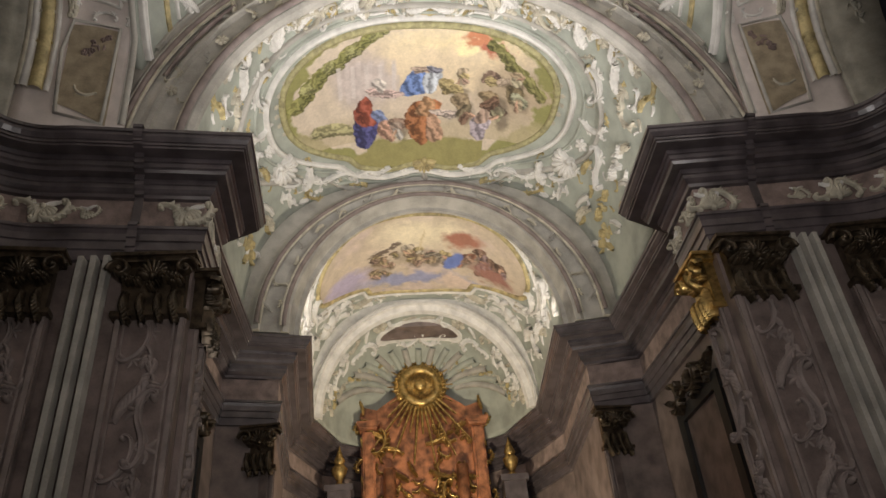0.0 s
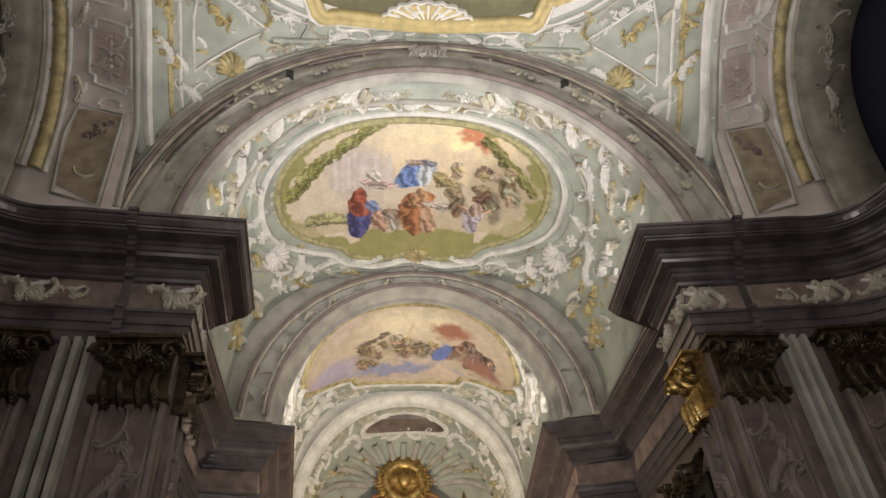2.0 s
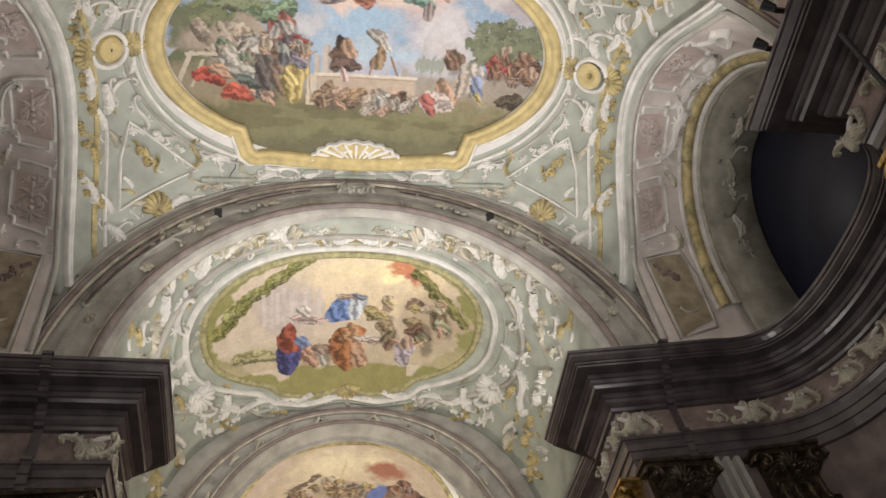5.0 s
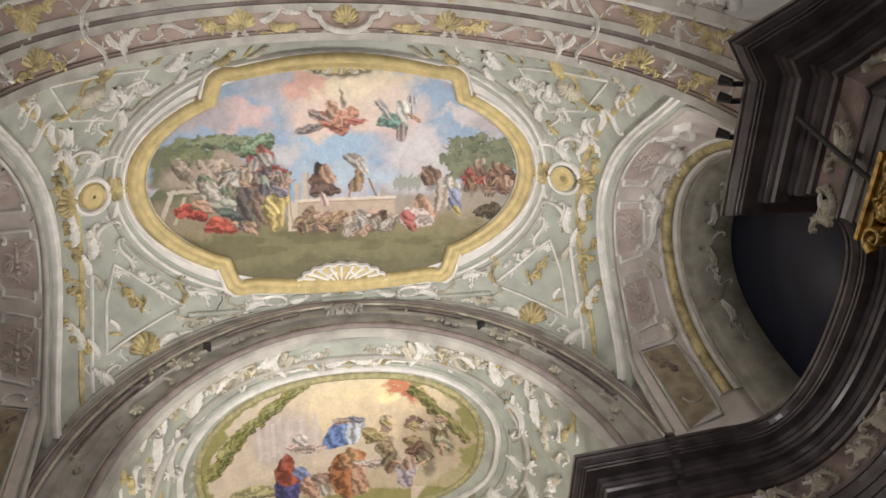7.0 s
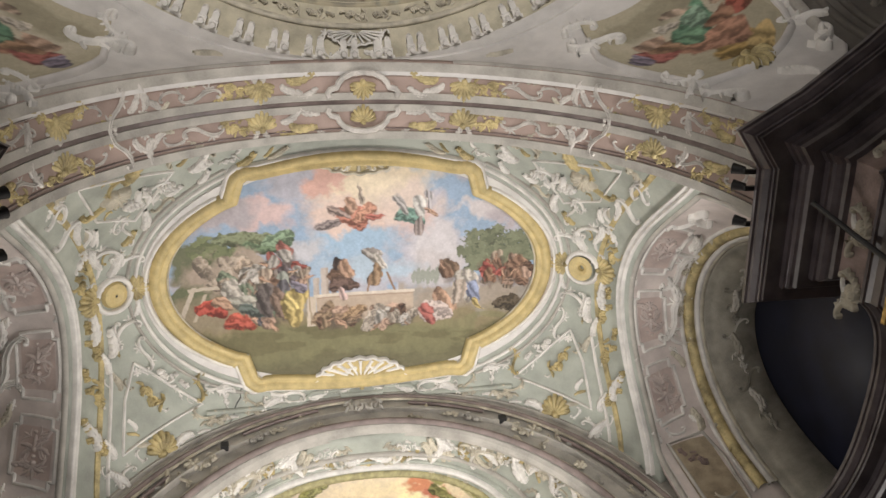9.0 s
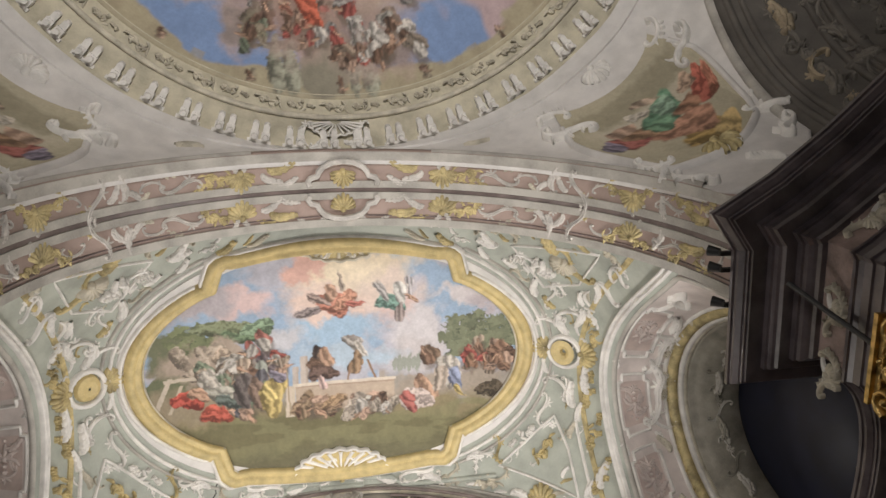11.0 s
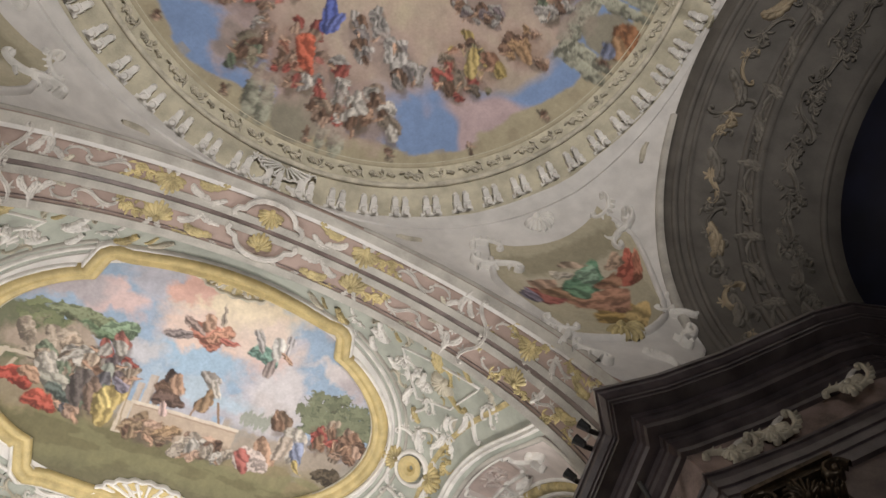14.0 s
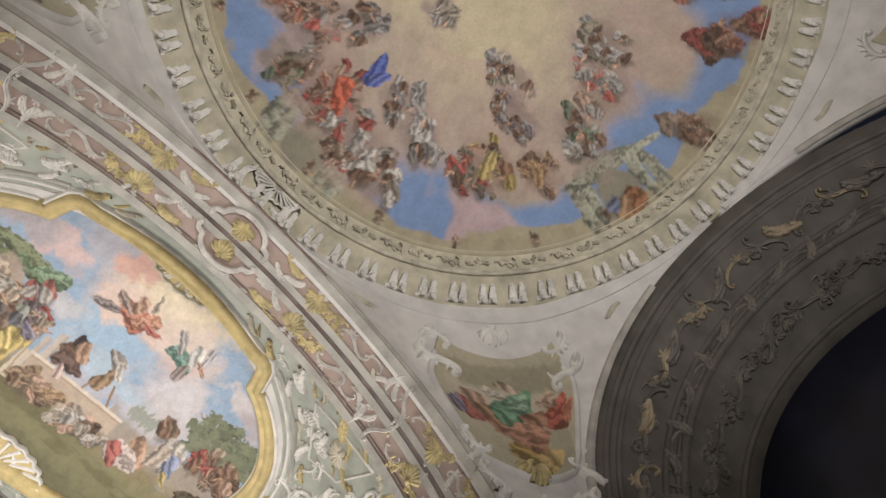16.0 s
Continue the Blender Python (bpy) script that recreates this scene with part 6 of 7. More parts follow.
for shape, m, x, y, rot, size in [
        ("rocaille", WHITE, 2.6, 17.3, 70, 0.8), ("strap_scroll", WHITE, 2.75, 16.6, 80, 0.8), ("strap_wave", WHITE, 2.9, 15.6, 85, 0.9), ("plume", WHITE, 2.85, 17.6, 90, 0.7), ("strap_scroll", WHITE, 2.2, 17.9, 30, 0.7),
        ("palmette", WHITE, 2.55, 18.1, 20, 0.7), ("flower_festoon", WHITE, 2.92, 16.6, 80, 0.9), ("plume", IVORY, 1.6, 18.2, 10, 0.6), ("rosette", WHITE, 0.6, 18.25, 0, 0.25), ("rosette", WHITE, 0.5, 14.5, 0, 0.2),
        ("rocaille", WHITE, 2.97, 17.6, 90, 0.8), ("strap_wave", WHITE, 2.98, 14.9, 85, 0.7), ("plume", WHITE, 1.2, 14.55, 10, 0.35), ("rosette", WHITE, 1.8, 14.7, 0, 0.2), ("strap_scroll", WHITE, 2.4, 15.0, 40, 0.4)]:
    both(shape, m, S_ALTAR, x, y, rot, size, A)

# apse: oval opening and a great stucco shell
ins = (0, 16, 8)
bead("oval_opening", S_apse, [(0.30 * math.cos(a), 0.17 + 0.085 * math.sin(a)) for a in (6.2832 * i / 36 for i in range(36))], [(-0.07, 0.0), (-0.06, 0.06), (0.05, 0.05), (0.07, 0.0)], WHITE, apse, True, inside=ins)
ov = [S_apse(0.285 * math.cos(a), 0.17 + 0.075 * math.sin(a)) + Vector((0, -0.04, -0.03)) for a in (6.2832 * i / 36 for i in range(36))]
mesh_ob("oval_panel", ov, [tuple(range(36))], BROWN, apse, "dull olive brown oval field", smooth=False)
for k in range(15):
    u = -0.8 + 1.6 * k / 14
    bead("shell_rib", S_apse, [(u * (1 - 0.5 * t), 0.33 + 0.3 * t - 0.12 * abs(u)) for t in (i / 8 for i in range(9))], rounded(0.1, 0.12), GREEN if k % 2 else STONE, apse, inside=ins)
for k in range(9):
    u = 0.06 + 0.105 * k
    for s in (-1, 1):
        orn(("acanthus_leaf", "scroll", "rosette")[k % 3], WHITE if k % 2 else IVORY, S_apse, s * u, 0.06 + 0.02 * (k % 2), 20 * k * s, 0.4, apse, inside=ins)
        orn(("scroll", "double_scroll", "rocaille")[k % 3], WHITE, S_apse, s * u, 0.26 - 0.02 * k, 25 * k * s, 0.5, apse, inside=ins, flip=s < 0)
        orn("flower_festoon", OCHRE if k % 3 == 1 else IVORY, S_apse, s * (0.3 + 0.07 * k), 0.42 - 0.03 * k, 30 * k * s, 0.5, apse, inside=ins)

# dome ring consoles, pendentives
cons = bmesh.new()
for d in (-1, 1):
    box(cons, (d * 0.058, 0.05, 0.045), (0.088, 0.1, 0.09))
    box(cons, (d * 0.058, -0.03, 0.03), (0.066, 0.1, 0.06))
    bmesh.ops.create_cone(cons, cap_ends=True, segments=8, radius1=0.04, radius2=0.028, depth=0.07, matrix=Matrix.Translation((d * 0.058, 0.05, 0.11)))
    bmesh.ops.create_cone(cons, cap_ends=True, segments=8, radius1=0.034, radius2=0.02, depth=0.05, matrix=Matrix.Translation((d * 0.058, -0.08, 0.03)))
box(cons, (0, 0.105, 0.03), (0.25, 0.04, 0.06))
cons_me = bpy.data.meshes.new("console")
cons.to_mesh(cons_me)
cons.free()
cons_me.materials.append(WHITE)
for k in range(64):
    a = 2 * math.pi * k / 64 + 0.02
    ob = new("console", cons_me)
    ob.parent = ring
    r = DR * 0.982
    ob.matrix_world = Matrix.Translation((r * math.cos(a), DY + r * math.sin(a), ZR + 0.03)) @ Matrix.Rotation(a - math.pi / 2, 4, "Z") @ Matrix.Rotation(math.pi, 4, "Y") @ Matrix.Scale(1.55, 4)
S_ring = lambda a, r: Vector((DR * r * math.cos(a), DY + DR * r * math.sin(a), ZR + (0.21 if r < 0.92 else 0.02)))
for k in range(60):
    orn("leaf_sprig" if k % 2 else "flower_festoon", IVORY, S_ring, 2 * math.pi * k / 60, 0.895, 0, 0.42, ring, inside=(0, -4, 5))
orn("fan_shell", WHITE, S_ring, math.pi / 2, 0.955, 0, 0.85, ring, inside=(0, -4, 5), deep=0.8)
for d in (-1, 1):
    orn("strap_scroll", WHITE, S_ring, math.pi / 2 + 0.085 * d, 0.97, 90, 0.4, ring, inside=(0, -4, 5), flip=d > 0)
    orn("plume", WHITE, S_ring, math.pi / 2 + 0.05 * d, 1.0, 90 - 60 * d, 0.3, ring, inside=(0, -4, 5))
S_dent = lambda a, r: Vector((DR * r * math.cos(a), DY + DR * r * math.sin(a), ZR + 0.16))
bead("ring_moulding", S_dent, [(6.2832 * k / 160, 0.925) for k in range(160)], rounded(0.05, 0.06), IVORY, ring, True, inside=(0, -4, 5))
bead("ring_moulding", S_ring, [(6.2832 * k / 160, 1.03) for k in range(160)], rounded(0.04, 0.09), OLIVE, ring, True, inside=(0, -4, 5))


def paint_pend(x, y):
    r = np.random.default_rng(73)
    c = Canvas(x, y, (0.44, 0.40, 0.29))
    c.blob(0, -0.5, 0.95, 0.32, (0.33, 0.30, 0.21), soft=0.25, warp=0.15)
    c.blob(0, -0.15, 0.7, 0.22, (0.52, 0.47, 0.36), soft=0.5, warp=0.2)
    for px, py, h, w, a, col in ((0.1, 0.72, 0.7, 0.26, 0.1, (0.48, 0.33, 0.12)), (0.3, 0.8, 0.5, 0.2, 0.5, (0.54, 0.40, 0.18)), (0.0, 0.5, 0.9, 0.22, 0.05, (0.44, 0.24, 0.16)), (-0.55, 0.35, 0.5, 0.26, 0.5, (0.34, 0.12, 0.10)), (-0.75, 0.42, 0.34, 0.2, 0.2, (0.22, 0.19, 0.24)),
                                 (-0.45, 0.15, 0.34, 0.16, 0.9, (0.48, 0.33, 0.24)), (0.6, 0.32, 0.6, 0.26, -0.3, (0.44, 0.13, 0.09)), (0.8, 0.42, 0.4, 0.2, 0.4, (0.48, 0.20, 0.13)), (0.5, 0.1, 0.4, 0.14, -0.6, (0.50, 0.36, 0.26)), (-0.25, 0.3, 0.4, 0.2, 1.0, (0.42, 0.26, 0.16)),
                                 (0.0, 0.18, 0.5, 0.36, 0.3, (0.14, 0.27, 0.17)), (0.08, 0.08, 0.34, 0.2, -0.3, (0.30, 0.44, 0.32)), (-0.12, 0.3, 0.36, 0.14, 0.8, (0.18, 0.32, 0.2)), (0.0, -0.14, 0.22, 0.16, 1.4, (0.52, 0.40, 0.30)), (-0.2, 0.0, 0.3, 0.1, -0.7, (0.55, 0.50, 0.42)), (0.28, 0.3, 0.34, 0.16, 0.9, (0.40, 0.22, 0.14))):
        c.cloth(px * 0.9, (py - 0.4) * 1.3 + 0.25, h * 0.62, w * 1.5, col, a + 0.5, r)
    c.strokes(7, 0.3)
    return c.c


for sx in (-1, 1):
    for sy in (-1, 1):
        S, P = S_pend(sx, sy), pendentives[sx, sy]
        ins = (0, -3, 5)

        us, vs = np.meshgrid(np.linspace(-1, 1, 110), np.linspace(-1, 1, 110))
        verts, xs, ys = [], [], []
        for u, v in zip(us.ravel(), vs.ravel()):
            w = 0.15 * (1 - 0.25 * (v < 0) * (-v)) * math.sqrt(max(0.02, 1 - max(0, v) ** 3 * 0.75))
            uu, vv = 0.49 + u * w, 0.5 + 0.28 * v + 0.04 * (1 - u * u) * max(0.0, -v)
            p, a, b, n = frame_at(S, uu, vv, ins)
            verts.append(p + n * 0.06)
            xs.append(u), ys.append(v)
        faces = [(j * 110 + i, j * 110 + i + 1, (j + 1) * 110 + i + 1, (j + 1) * 110 + i) for j in range(109) for i in range(109)]
        edge = [(-1, -0.6 + 0.1 * k) for k in range(16)] + [(-1 + 0.1 * k, 1) for k in range(21)] + [(1, 1 - 0.1 * k) for k in range(17)]
        rim = []
        for u, v in edge:
            w = 0.15 * (1 - 0.25 * (v < 0) * (-v)) * math.sqrt(max(0.02, 1 - max(0, v) ** 3 * 0.75))
            rim.append((0.49 + u * w, 0.5 + 0.28 * v + 0.04 * (1 - u * u) * max(0.0, -v)))
        bead("moulding", S, rim, rounded(0.06, 0.09), LILAC, P, inside=ins)
        ob = mesh_ob("fresco", verts, faces, FRESCO, P, "small painted field with red, green and golden shapes")
        col = np.ones((len(verts), 4))
        col[:, :3] = np.clip(paint_pend(np.array(xs), np.array(ys)), 0.01, 0.95)
        ob.data.color_attributes.new("pigment", "FLOAT_COLOR", "POINT").data.foreach_set("color", col.ravel())
        bead("moulding", S, [(0.02 + 0.96 * i / 60, 0.06) for i in range(61)], [(-0.16, 0), (-0.15, 0.04), (0.15, 0.04), (0.16, 0)], LILAC, P, inside=ins)
        bead("moulding", S, [(0.1 + 0.32 * i / 30, 0.93) for i in range(31)], rounded(0.05, 0.06), STONE, P, inside=ins)
        bead("moulding", S, [(0.9 - 0.32 * i / 30, 0.93) for i in range(31)], rounded(0.08, 0.06), STONE, P, inside=ins)
        orn("palmette", WHITE, S, 0.49, 0.15, 180, 0.5, P, inside=ins)
        for d in (-1, 1):
            orn("scroll", WHITE, S, 0.49 + d * 0.12, 0.24, 90 - 60 * d, 0.5, P, inside=ins, flip=d > 0)
            orn("double_scroll", WHITE, S, 0.49 + d * 0.13, 0.4, 90, 0.85, P, inside=ins, flip=d > 0)
            orn("scroll", WHITE, S, 0.49 + d * 0.09, 0.76, 60 * d, 0.5, P, inside=ins, flip=d > 0)
            orn("double_scroll", WHITE, S, 0.49 + d * 0.075, 0.9, 90, 0.65, P, inside=ins, flip=d > 0)
            orn("acanthus_leaf", WHITE, S, 0.49 + d * 0.1, 0.84, 90 + 30 * d, 0.6, P, inside=ins)
            orn("acanthus_leaf", IVORY, S, 0.49 + d * 0.27, 0.3, 90 - 90 * d, 0.4, P, inside=ins)
        orn("palmette", OCHRE, S, 0.49, 0.76, 180, 0.55, P, inside=ins)
        orn("acanthus_leaf", WHITE, S, 0.5, 0.9, 90, 0.5, P, inside=ins)
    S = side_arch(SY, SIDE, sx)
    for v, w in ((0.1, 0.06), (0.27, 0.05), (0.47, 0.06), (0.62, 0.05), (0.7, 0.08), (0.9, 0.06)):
        bead("moulding", S, [(-0.97 + 1.94 * i / 60, v) for i in range(61)], rounded(w, w), ARCH_SHADE, [o for o in bpy.data.objects if o.name.startswith("ceiling_side_arch")][0 if sx < 0 else 1], inside=(0, -3, 8))
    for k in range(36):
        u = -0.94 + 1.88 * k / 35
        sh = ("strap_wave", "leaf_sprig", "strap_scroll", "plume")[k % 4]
        orn(sh, TENDRIL_SHADE if k % 3 else SEPIA, S, u, 0.36, 15 * (k % 5) - 30, 0.62, [o for o in bpy.data.objects if o.name.startswith("ceiling_side_arch")][0 if sx < 0 else 1], inside=(0, -3, 8))
        orn(("leaf_sprig", "strap_wave", "flower_festoon")[k % 3], TENDRIL_SHADE, S, u + 0.04, 0.79, 20 * (k % 4), 0.6, [o for o in bpy.data.objects if o.name.startswith("ceiling_side_arch")][0 if sx < 0 else 1], inside=(0, -3, 8))
        orn(("strap_scroll", "plume")[k % 2], TENDRIL_SHADE, S, u - 0.02, 0.58, 20 * (k % 4), 0.5, [o for o in bpy.data.objects if o.name.startswith("ceiling_side_arch")][0 if sx < 0 else 1], inside=(0, -3, 8))

# small leaves and curls that fill the stucco fields
FINE = (0.14, 0.26)
scatter(S_NAVE, N, 40, 21, lambda r: (r.uniform(0.8, 4.55), r.uniform(3.1, 8.42)), lambda x, y: (x / 3.52) ** 2 + ((y - F1Y) / 2.1) ** 2 > 1.5, FINE, yc=F1Y)
scatter(S_CHOIR, vault_choir, 60, 22, lambda r: (3.9 * math.sin(r.uniform(0.05, 1.5)), r.uniform(8.85, 13.6)), lambda x, y: (x / F2A) ** 2 + ((y - F2Y) / F2B) ** 2 > 1.4, (0.2, 0.34))
scatter(S_ALTAR, vault_altar, 40, 23, lambda r: (3.0 * math.sin(r.uniform(0.05, 1.5)), r.uniform(14.4, 18.4)), lambda x, y: (x / F3A) ** 2 + ((y - F3Y) / F3B) ** 2 > 1.2, (0.2, 0.36), (WHITE, WHITE, IVORY))
scatter(S_ch, arch_chancel, 22, 24, lambda r: (r.uniform(0.1, 0.92), r.uniform(0.2, 0.85)), lambda u, v: True, (0.18, 0.34), (STONE, IVORY, IVORY))
S_ch2 = arch_wall(3.6, 3.64, 3.15, 3.46, 13.64, 13.76)
for v, w, m in ((-0.1, 0.05, TAUPE), (0.05, 0.03, IVORY), (0.95, 0.03, IVORY), (1.08, 0.05, TAUPE)):
    bead("arch_moulding", S_ch2, [(-0.98 + 1.96 * i / 80, v) for i in range(81)], rounded(w, w * 1.3), m, arch_choir)
scatter(S_ch2, arch_choir, 16, 25, lambda r: (r.uniform(0.1, 0.92), r.uniform(0.2, 0.8)), lambda u, v: True, (0.2, 0.36), (STONE, IVORY))

# ---- pilasters, capitals, frieze reliefs ----


def flat(p0, ex, ez=(0, 0, 1)):
    """A plane surface from an origin, a horizontal axis and an upward axis."""
    p0, ex, ez = Vector(p0), Vector(ex).normalized(), Vector(ez)
    return lambda u, v: p0 + ex * u + ez * v


def add_capital(parent, p, ex, n, w, metal, side=1.0):
    """Composite capital: abacus, two volutes, leaves. p: foot centre; ex: along the wall; n: out of the wall."""
    ez = Vector((0, 0, 1))
    base = Matrix((ex, n, ez)).transposed().to_4x4()
    base.translation = p
    bm = bmesh.new()
    box(bm, (0, 0.12, 0.8), (w + 0.2, 0.34, 0.05), base)
    box(bm, (0, 0.1, 0.74), (w + 0.12, 0.28, 0.07), base)
    box(bm, (0, 0.03, 0.36), (w * 0.9, 0.14, 0.72), base)
    box(bm, (0, 0.08, 0.0), (w + 0.06, 0.2, 0.07), base)
    part("bell", bm, metal, parent, "", False)
    S = lambda u, v: base @ Vector((u, 0.12, v))
    ins = base @ Vector((0, 3, -2))
    for d in (-1, 1):
        out = ([], [])
        pth = [((0.155 - 0.013 * i * 0.9) * math.cos(i * 0.62), (0.155 - 0.013 * i * 0.9) * math.sin(i * 0.62)) for i in range(13)]
        ribbon(out, pth, lambda t: 0.04 - 0.015 * t, lambda t: 0.12)
        knob(out, 0, 0, 0.05, 0.16)
        v = [base @ Vector((d * (w / 2 - 0.02) + d * x, 0.2 + z, 0.58 + y)) for x, y, z in out[0]]
        mesh_ob("volute", v, out[1], metal, parent)
        orn("acanthus_leaf", metal, S, d * w * 0.34, 0.06, 90, 0.45, parent, deep=1.6, inside=ins)
        orn("acanthus_leaf", metal, S, d * w * 0.12, 0.06, 90, 0.4, parent, deep=1.6, inside=ins)
    orn("palmette", metal, S, 0, 0.62, 0, 0.4, parent, deep=1.5, inside=ins)
    orn("flower_festoon", metal, S, 0, 0.48, 0, w * 0.8, parent, deep=1.5, inside=ins)


def pilaster(p, ex, n, w, metal, relief=True, label="grey brown marbled pilaster with stucco tendrils and dark capital", top=HC - 1.76):
    """Shaft with raised borders and tendril relief; p at floor level on the wall's face."""
    p, ex, n = Vector(p), Vector(ex).normalized(), Vector(n).normalized()
    th = thing("pilaster", label, "pilaster", "pilasters of the nave")
    th.location = p
    bpy.context.view_layer.update()
    base = Matrix((ex, n, Vector((0, 0, 1)))).transposed().to_4x4()
    base.translation = p
    cap = top - 0.84
    bm = bmesh.new()
    box(bm, (0, 0.05, cap / 2), (w, 0.1, cap), base)
    ob = part("shaft", bm, BROWN, None, "", False)
    ob.parent, ob.matrix_parent_inverse = th, th.matrix_world.inverted()
    made = [ob]
    hold = new("tmp")
    for d in (-1, 1):
        bm = bmesh.new()
        box(bm, (d * (w / 2 - 0.05), 0.115, cap / 2), (0.06, 0.04, cap - 0.04), base)
        box(bm, (d * (w / 2 - 0.13), 0.108, cap / 2), (0.025, 0.03, cap - 0.2), base)
        made.append(part("border", bm, TAUPE, hold, "", False))
    if relief:
        S = lambda u, v: base @ Vector((u, 0.1, v))
        ins = base @ Vector((0, 3, 0))
        z = 3.4
        k = 0
        while z < cap - 0.25:
            sh = ("strap_wave", "acanthus_leaf", "leaf_sprig", "strap_scroll")[k % 4]
            orn(sh, TAUPE, S, 0.1 * (-1) ** k * w, z, 90 + 25 * (-1) ** k, (0.72, 0.55, 0.62, 0.55)[k % 4] * min(1, w / 0.7), hold, inside=ins, flip=k % 2 > 0, deep=0.8)
            z += 0.36
            k += 1
    if metal:
        bpy.context.view_layer.update()
        add_capital(hold, base @ Vector((0, 0.06, cap)), ex, n, w, metal)
    for o in list(hold.children):
        o.parent = th
        o.matrix_parent_inverse = th.matrix_world.inverted()
    bpy.data.objects.remove(hold)
    return th


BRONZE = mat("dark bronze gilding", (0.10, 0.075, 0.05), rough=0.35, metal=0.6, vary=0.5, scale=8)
for sx in (-1, 1):
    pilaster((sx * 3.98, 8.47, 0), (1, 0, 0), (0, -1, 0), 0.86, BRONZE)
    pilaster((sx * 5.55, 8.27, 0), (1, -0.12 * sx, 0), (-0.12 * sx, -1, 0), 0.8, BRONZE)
    strips = thing("pilaster_strip", "slim grey beige ribbed pilaster strip beside the corner", "pilaster", "pilasters of the nave")
    for k in range(3):
        bm = bmesh.new()
        box(bm, (sx * (4.6 + 0.16 * k), 8.29, 3.6), (0.07, 0.16, 7.1))
        part("rib", bm, STONE, strips, "", False)
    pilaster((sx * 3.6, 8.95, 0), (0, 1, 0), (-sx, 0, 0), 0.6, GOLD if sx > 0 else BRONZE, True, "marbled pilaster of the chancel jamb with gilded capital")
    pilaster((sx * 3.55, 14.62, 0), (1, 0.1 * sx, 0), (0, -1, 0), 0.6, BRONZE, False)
    pilaster((sx * 4.78, 2.9, 0), (0.08 * sx, 1, 0), (-sx, 0.05, 0), 0.75, GOLD, False, "dark marbled pier pilaster with gilded capital")
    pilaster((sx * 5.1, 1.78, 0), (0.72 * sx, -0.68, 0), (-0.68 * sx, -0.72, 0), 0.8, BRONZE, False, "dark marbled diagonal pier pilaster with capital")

# stucco reliefs on the frieze
reliefs = [((3.72, 8.40), (1, -0.08), 0.62), ((4.685, 2.75), (0.088, 1), 0.5), ((4.75, 3.5), (0.088, 1), 0.5), ((4.98, 1.72), (-0.747, 0.665), 0.55), ((5.33, 1.36), (-0.62, 0.8), 0.55), ((5.95, 0.55), (-0.5, 0.85), 0.5),
           ((6.95, 5.4), (0.2, 1), 0.6), ((7.0, 6.1), (0, 1), 0.6), ((6.85, 6.8), (-0.3, 1), 0.6), ((5.55, 8.22), (1, -0.15), 0.6), ((6.25, 7.98), (0.8, -0.6), 0.5), ((5.0, 8.29), (1, 0), 0.3), ((6.72, 7.4), (0.5, -0.86), 0.5), ((3.5, 8.75), (0.05, 1), 0.5), ((3.55, 9.5), (0.05, 1), 0.5)]
for sx in (-1, 1):
    for (x, y), (dx, dy), q in reliefs:
        th = thing("stucco_relief", "pale stucco scroll relief on the rose frieze", "relief", "frieze reliefs")
        S = flat((sx * x, y, HC - 1.0), (sx * dx, dy, 0))
        n = Vector((dy * -sx, dx if dx else 0, 0))
        ins = (0, 3.0, HC - 1.0) if y < 8 else (0, 3.0, HC - 1.0)
        for d in (-1, 1):
            orn("scroll", IVORY, S, d * q * 0.3, 0.0, 90, q * 0.6, th, flip=d > 0, inside=ins, deep=0.8)
            orn("acanthus_leaf", WHITE, S, d * q * 0.1, 0.08, 90 - 70 * d, q * 0.5, th, inside=ins, deep=0.8)
        orn("palmette", IVORY, S, 0, -0.04, 0, q * 0.55, th, inside=ins, deep=0.8)


# dark bars standing in for the break across the mouldings, cornice to capitals
for sx in (-1, 1):
    pts = [Vector((4.28, 2.5, 8.2)), Vector((4.5, 2.72, 7.7)), Vector((4.62, 2.85, 7.3)), Vector((4.55, 2.95, 6.9))]
    verts, faces = [], []
    for i, q in enumerate(pts):
        for k in range(8):
            a = 6.2832 * k / 8
            verts.append((sx * (q.x + 0.024 * math.cos(a)), q.y + 0.03 * math.sin(a), q.z + 0.024 * math.sin(a)))
    for i in range(len(pts) - 1):
        for k in range(8):
            faces.append((i * 8 + k, i * 8 + (k + 1) % 8, (i + 1) * 8 + (k + 1) % 8, (i + 1) * 8 + k))
    bar = mesh_ob("tie_bar", verts, faces, IRON)
    tagged(bar, "dark bar standing in for the break across the pier mouldings", "bar", "pier bars")

# ---- high altar ----
altar = thing("high_altar", "red marble high altar with gilded sunburst and carving", "altar")
YA = 20.75
bm = bmesh.new()
prof = [(-1.78, 0.0), (1.78, 0.0), (1.78, 9.75), (1.65, 9.95), (1.3, 9.85), (0.95, 10.1), (0.6, 10.35), (-0.6, 10.35), (-0.95, 10.1), (-1.3, 9.85), (-1.65, 9.95), (-1.78, 9.75)]
f = bm.faces.new([bm.verts.new((x, YA, z)) for x, z in prof])
r = bmesh.ops.extrude_face_region(bm, geom=[f])
bmesh.ops.translate(bm, verts=[v for v in r["geom"] if isinstance(v, bmesh.types.BMVert)], vec=(0, 0.4, 0))
part("back_panel", bm, REDMARBLE, altar, "red marble retable", False)
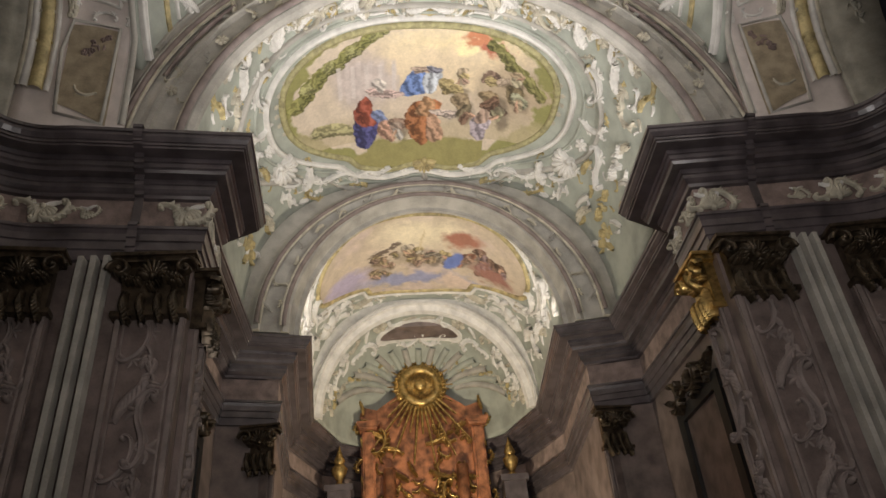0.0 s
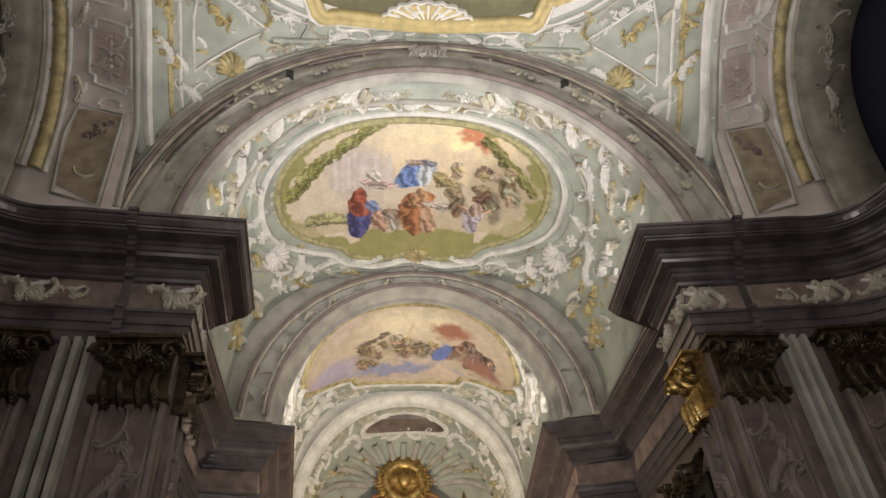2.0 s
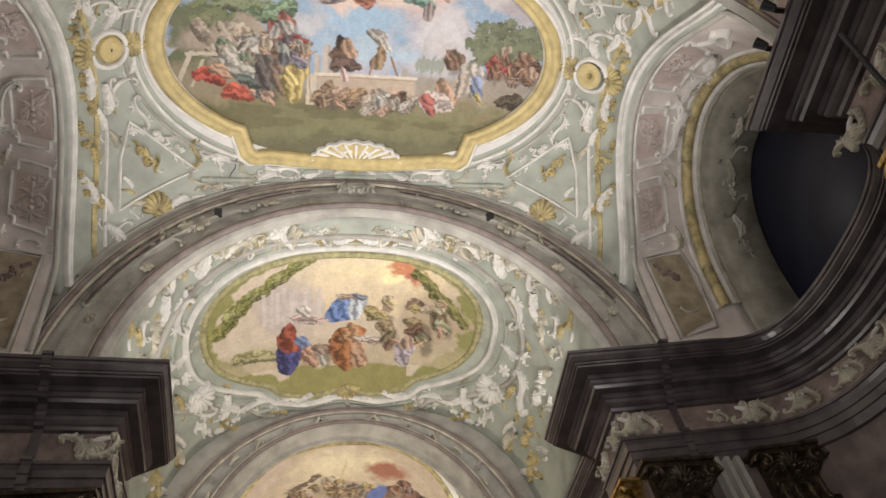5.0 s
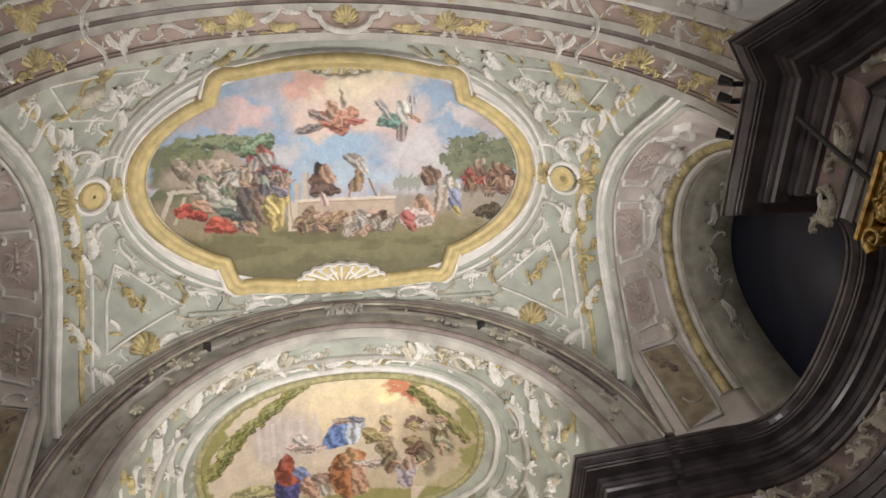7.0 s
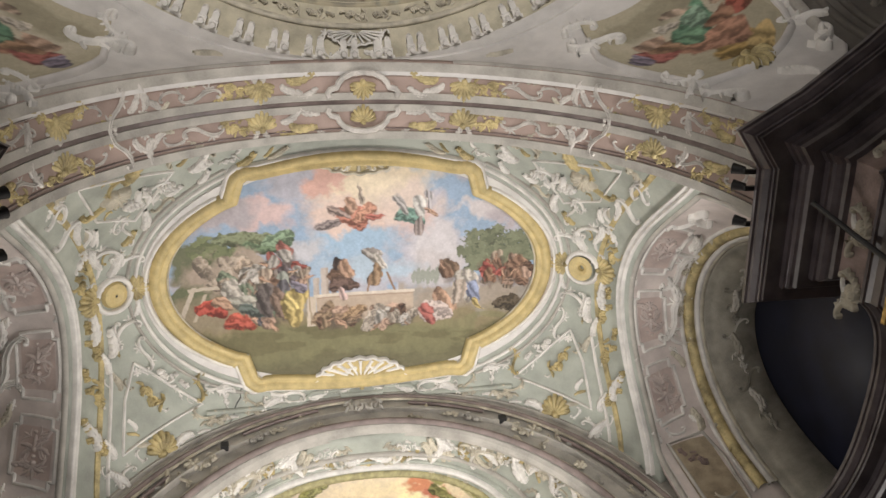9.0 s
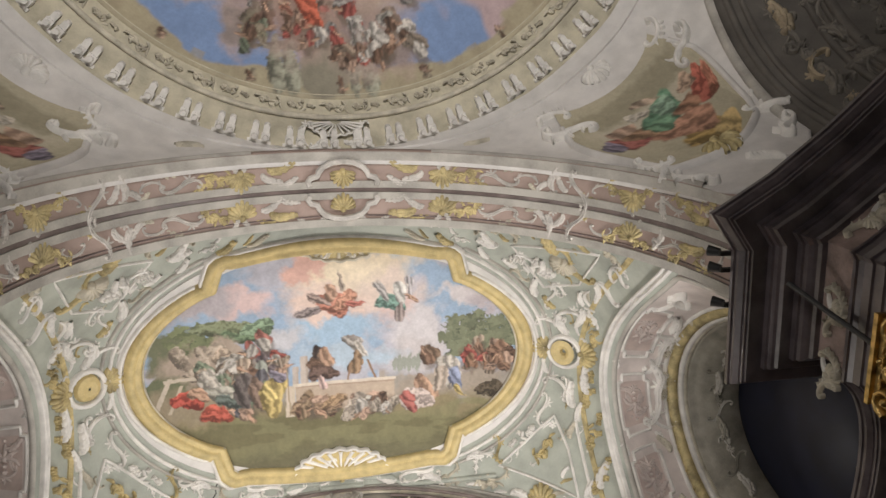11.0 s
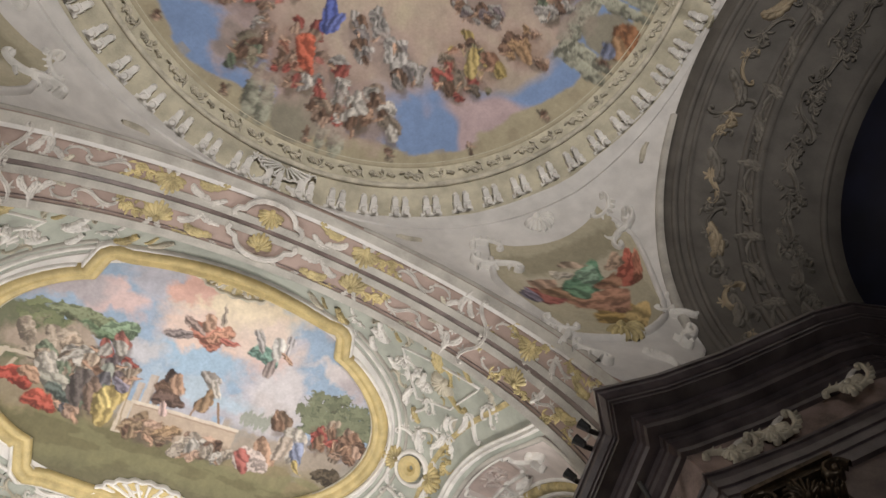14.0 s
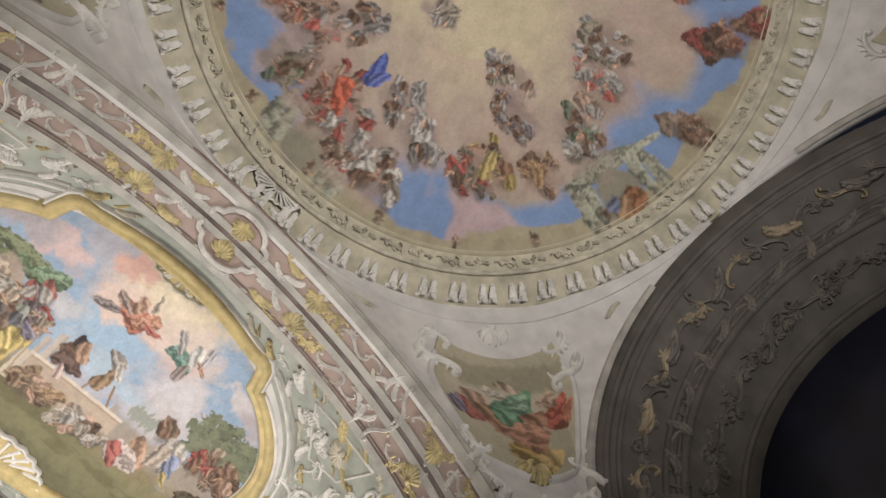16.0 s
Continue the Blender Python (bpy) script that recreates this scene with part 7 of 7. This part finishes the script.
for s in (-1, 1):
    bm = bmesh.new()
    for w, y, z0, z1 in ((0.34, 0.12, 0, 9.2), (0.22, 0.2, 0, 9.1)):
        box(bm, (s * 1.55, YA - y, (z0 + z1) / 2), (w, 0.2, z1 - z0))
    for k, (w, h) in enumerate(((0.5, 0.08), (0.58, 0.06), (0.66, 0.1))):
        box(bm, (s * 1.55, YA - 0.16, 9.2 + 0.08 * k), (w, 0.45, h))
    part("side_pier", bm, REDMARBLE, altar, "", False)
    bm = bmesh.new()
    bmesh.ops.create_cone(bm, cap_ends=True, segments=20, radius1=0.2, radius2=0.17, depth=6.2, matrix=Matrix.Translation((s * 1.0, YA - 0.35, 4.9)))
    part("column", bm, REDMARBLE, altar, "polished red marble column")
S_alt = flat((0, YA - 0.06, 10.5), (1, 0, 0))
ins = (0, 5, 6)
bead("halo", lambda u, v: S_alt(u, v), [(0.52 * math.cos(a), 0.52 * math.sin(a)) for a in (6.2832 * i / 40 for i in range(40))], [(-0.14, 0), (-0.12, 0.14), (0, 0.2), (0.12, 0.14), (0.14, 0)], GOLD, altar, True, "gilded cloud wreath", inside=ins)
for k in range(36):
    a = 6.2832 * k / 36
    q = 0.75 + 0.22 * (k % 3 == 0) + 0.1 * (k % 2)
    out = ([], [])
    ribbon(out, [(math.cos(a) * r, math.sin(a) * r) for r in (0.06, 0.3, q)], lambda t: 0.035 * (1 - 0.7 * t), lambda t: 0.06)
    mesh_ob("ray", [S_alt(x, y) + Vector((0, -0.05 - z, 0)) for x, y, z in out[0]], out[1], GOLD, altar)
for k in range(13):
    a = -math.pi / 2 + 0.9 * (k / 6 - 1)
    q = 1.5 + 0.9 * (k % 2)
    out = ([], [])
    ribbon(out, [(math.cos(a) * r * 0.85, math.sin(a) * r) for r in (0.7, 1.2, q)], lambda t: 0.05 * (1 - 0.5 * t), lambda t: 0.07)
    mesh_ob("ray", [S_alt(x, y) + Vector((0, -0.08 - z, 0)) for x, y, z in out[0]], out[1], GOLD, altar)
bm = bmesh.new()
bmesh.ops.create_icosphere(bm, subdivisions=2, radius=0.2, matrix=Matrix.Translation((0, YA - 0.2, 10.5)) @ Matrix.Diagonal((1, 0.6, 1, 1)))
part("centre_boss", bm, GOLD, altar, "gilded boss in the sunburst")
rr = random.Random(3)
for k in range(30):
    a = 6.2832 * k / 30
    orn("rosette", GOLD, S_alt, 0.62 * math.cos(a), 0.62 * math.sin(a), 40 * k, 0.3, altar, deep=1.6, inside=ins)
for k in range(64):
    x, z = rr.uniform(-1.35, 1.35), rr.uniform(-4.2, -1.3)
    if abs(x) < 0.35 and z > -2.3:
        continue
    orn(("acanthus_leaf", "scroll", "flower_festoon", "rocaille")[k % 4], GOLD, S_alt, x, z, rr.uniform(0, 360), rr.uniform(0.35, 0.65), altar, deep=1.8, inside=ins)
for s in (-1, 1):
    for k in range(7):
        orn(("acanthus_leaf", "scroll")[k % 2], GOLD, S_alt, s * (1.72 + 0.05 * (k % 2)), -0.6 - 0.55 * k, 90 * s, 0.4, altar, deep=1.5, inside=ins)
    vase = thing("altar_vase", "gilded flame vase on the altar cornice", "vase", "altar vases")
    vase.location = (s * 2.35, 20.3, 7.55)
    pr = [(0.0, 0), (0.16, 0), (0.14, 0.08), (0.06, 0.14), (0.18, 0.35), (0.22, 0.5), (0.12, 0.62), (0.16, 0.7), (0.1, 0.85), (0.0, 1.15)]
    for nm, a0, a1 in (("bowl", 0, 7), ("flame", 7, 10)):
        seg = pr[a0:a1] if nm == "bowl" else pr[6:10]
        ob = surface(nm, lambda u, v: (seg[round(v * (len(seg) - 1))][0] * math.cos(6.2832 * u), seg[round(v * (len(seg) - 1))][0] * math.sin(6.2832 * u), seg[round(v * (len(seg) - 1))][1]), 16, len(seg) - 1, GOLD, vase)

# pedestals under the vases stand against the apse wall
for s in (-1, 1):
    bm = bmesh.new()
    box(bm, (s * 2.35, 20.3, 3.7), (0.6, 0.6, 7.4))
    box(bm, (s * 2.35, 20.3, 7.46), (0.75, 0.75, 0.16))
    tagged(part("pedestal", bm, DARK, None, "", False), "tall dark marbled pedestal beside the altar", "pedestal", "altar pedestals")

# ---- dark carved picture frames on the choir walls ----
for s in (-1, 1):
    pic = thing("picture_frame", "dark carved wooden picture frame with leafy crest", "picture", "choir wall pictures")
    x = s * 4.36
    bm = bmesh.new()
    for y0, y1, z0, z1 in ((11.0, 11.25, 2.9, 6.4), (12.75, 13.0, 2.9, 6.4), (11.25, 12.75, 6.15, 6.4), (11.25, 12.75, 2.9, 3.15)):
        box(bm, (x, (y0 + y1) / 2, (z0 + z1) / 2), (0.14, y1 - y0, z1 - z0))
    part("frame", bm, IRON, pic, "", False)
    bm = bmesh.new()
    box(bm, (x + s * 0.03, 12.0, 4.65), (0.05, 1.5, 3.0))
    part("canvas", bm, BROWN, pic, "dim brown canvas", False)
    S = flat((x - s * 0.07, 12.0, 6.45), (0, 1, 0))
    for k in range(7):
        orn(("acanthus_leaf", "rocaille", "scroll")[k % 3], BRONZE, S, -0.9 + 0.3 * k, 0.1, 90 - 20 * (k - 3), 0.5, pic, deep=1.5, inside=(0, 11, 5))

# ---- spotlights on the cornice ----
for s in (-1, 1):
    for k, (x, y) in enumerate(((3.88, 2.36), (3.92, 2.56), (4.02, 3.0))):
        sp = thing("spotlight", "small black spotlight clamped on the cornice edge", "lamp", "cornice spotlights")
        m = Matrix.Translation((s * x, y, HC + 0.12))
        bm = bmesh.new()
        bmesh.ops.create_cone(bm, cap_ends=True, segments=16, radius1=0.045, radius2=0.065, depth=0.14, matrix=m @ Matrix.Rotation(s * -0.7, 4, "Y"))
        part("head", bm, IRON, sp, "", False)
        bm = bmesh.new()
        box(bm, (s * (x + 0.1), y, HC + 0.02), (0.16, 0.05, 0.05))
        box(bm, (s * (x + 0.02), y, HC + 0.06), (0.03, 0.05, 0.12))
        part("bracket", bm, IRON, sp, "", False)
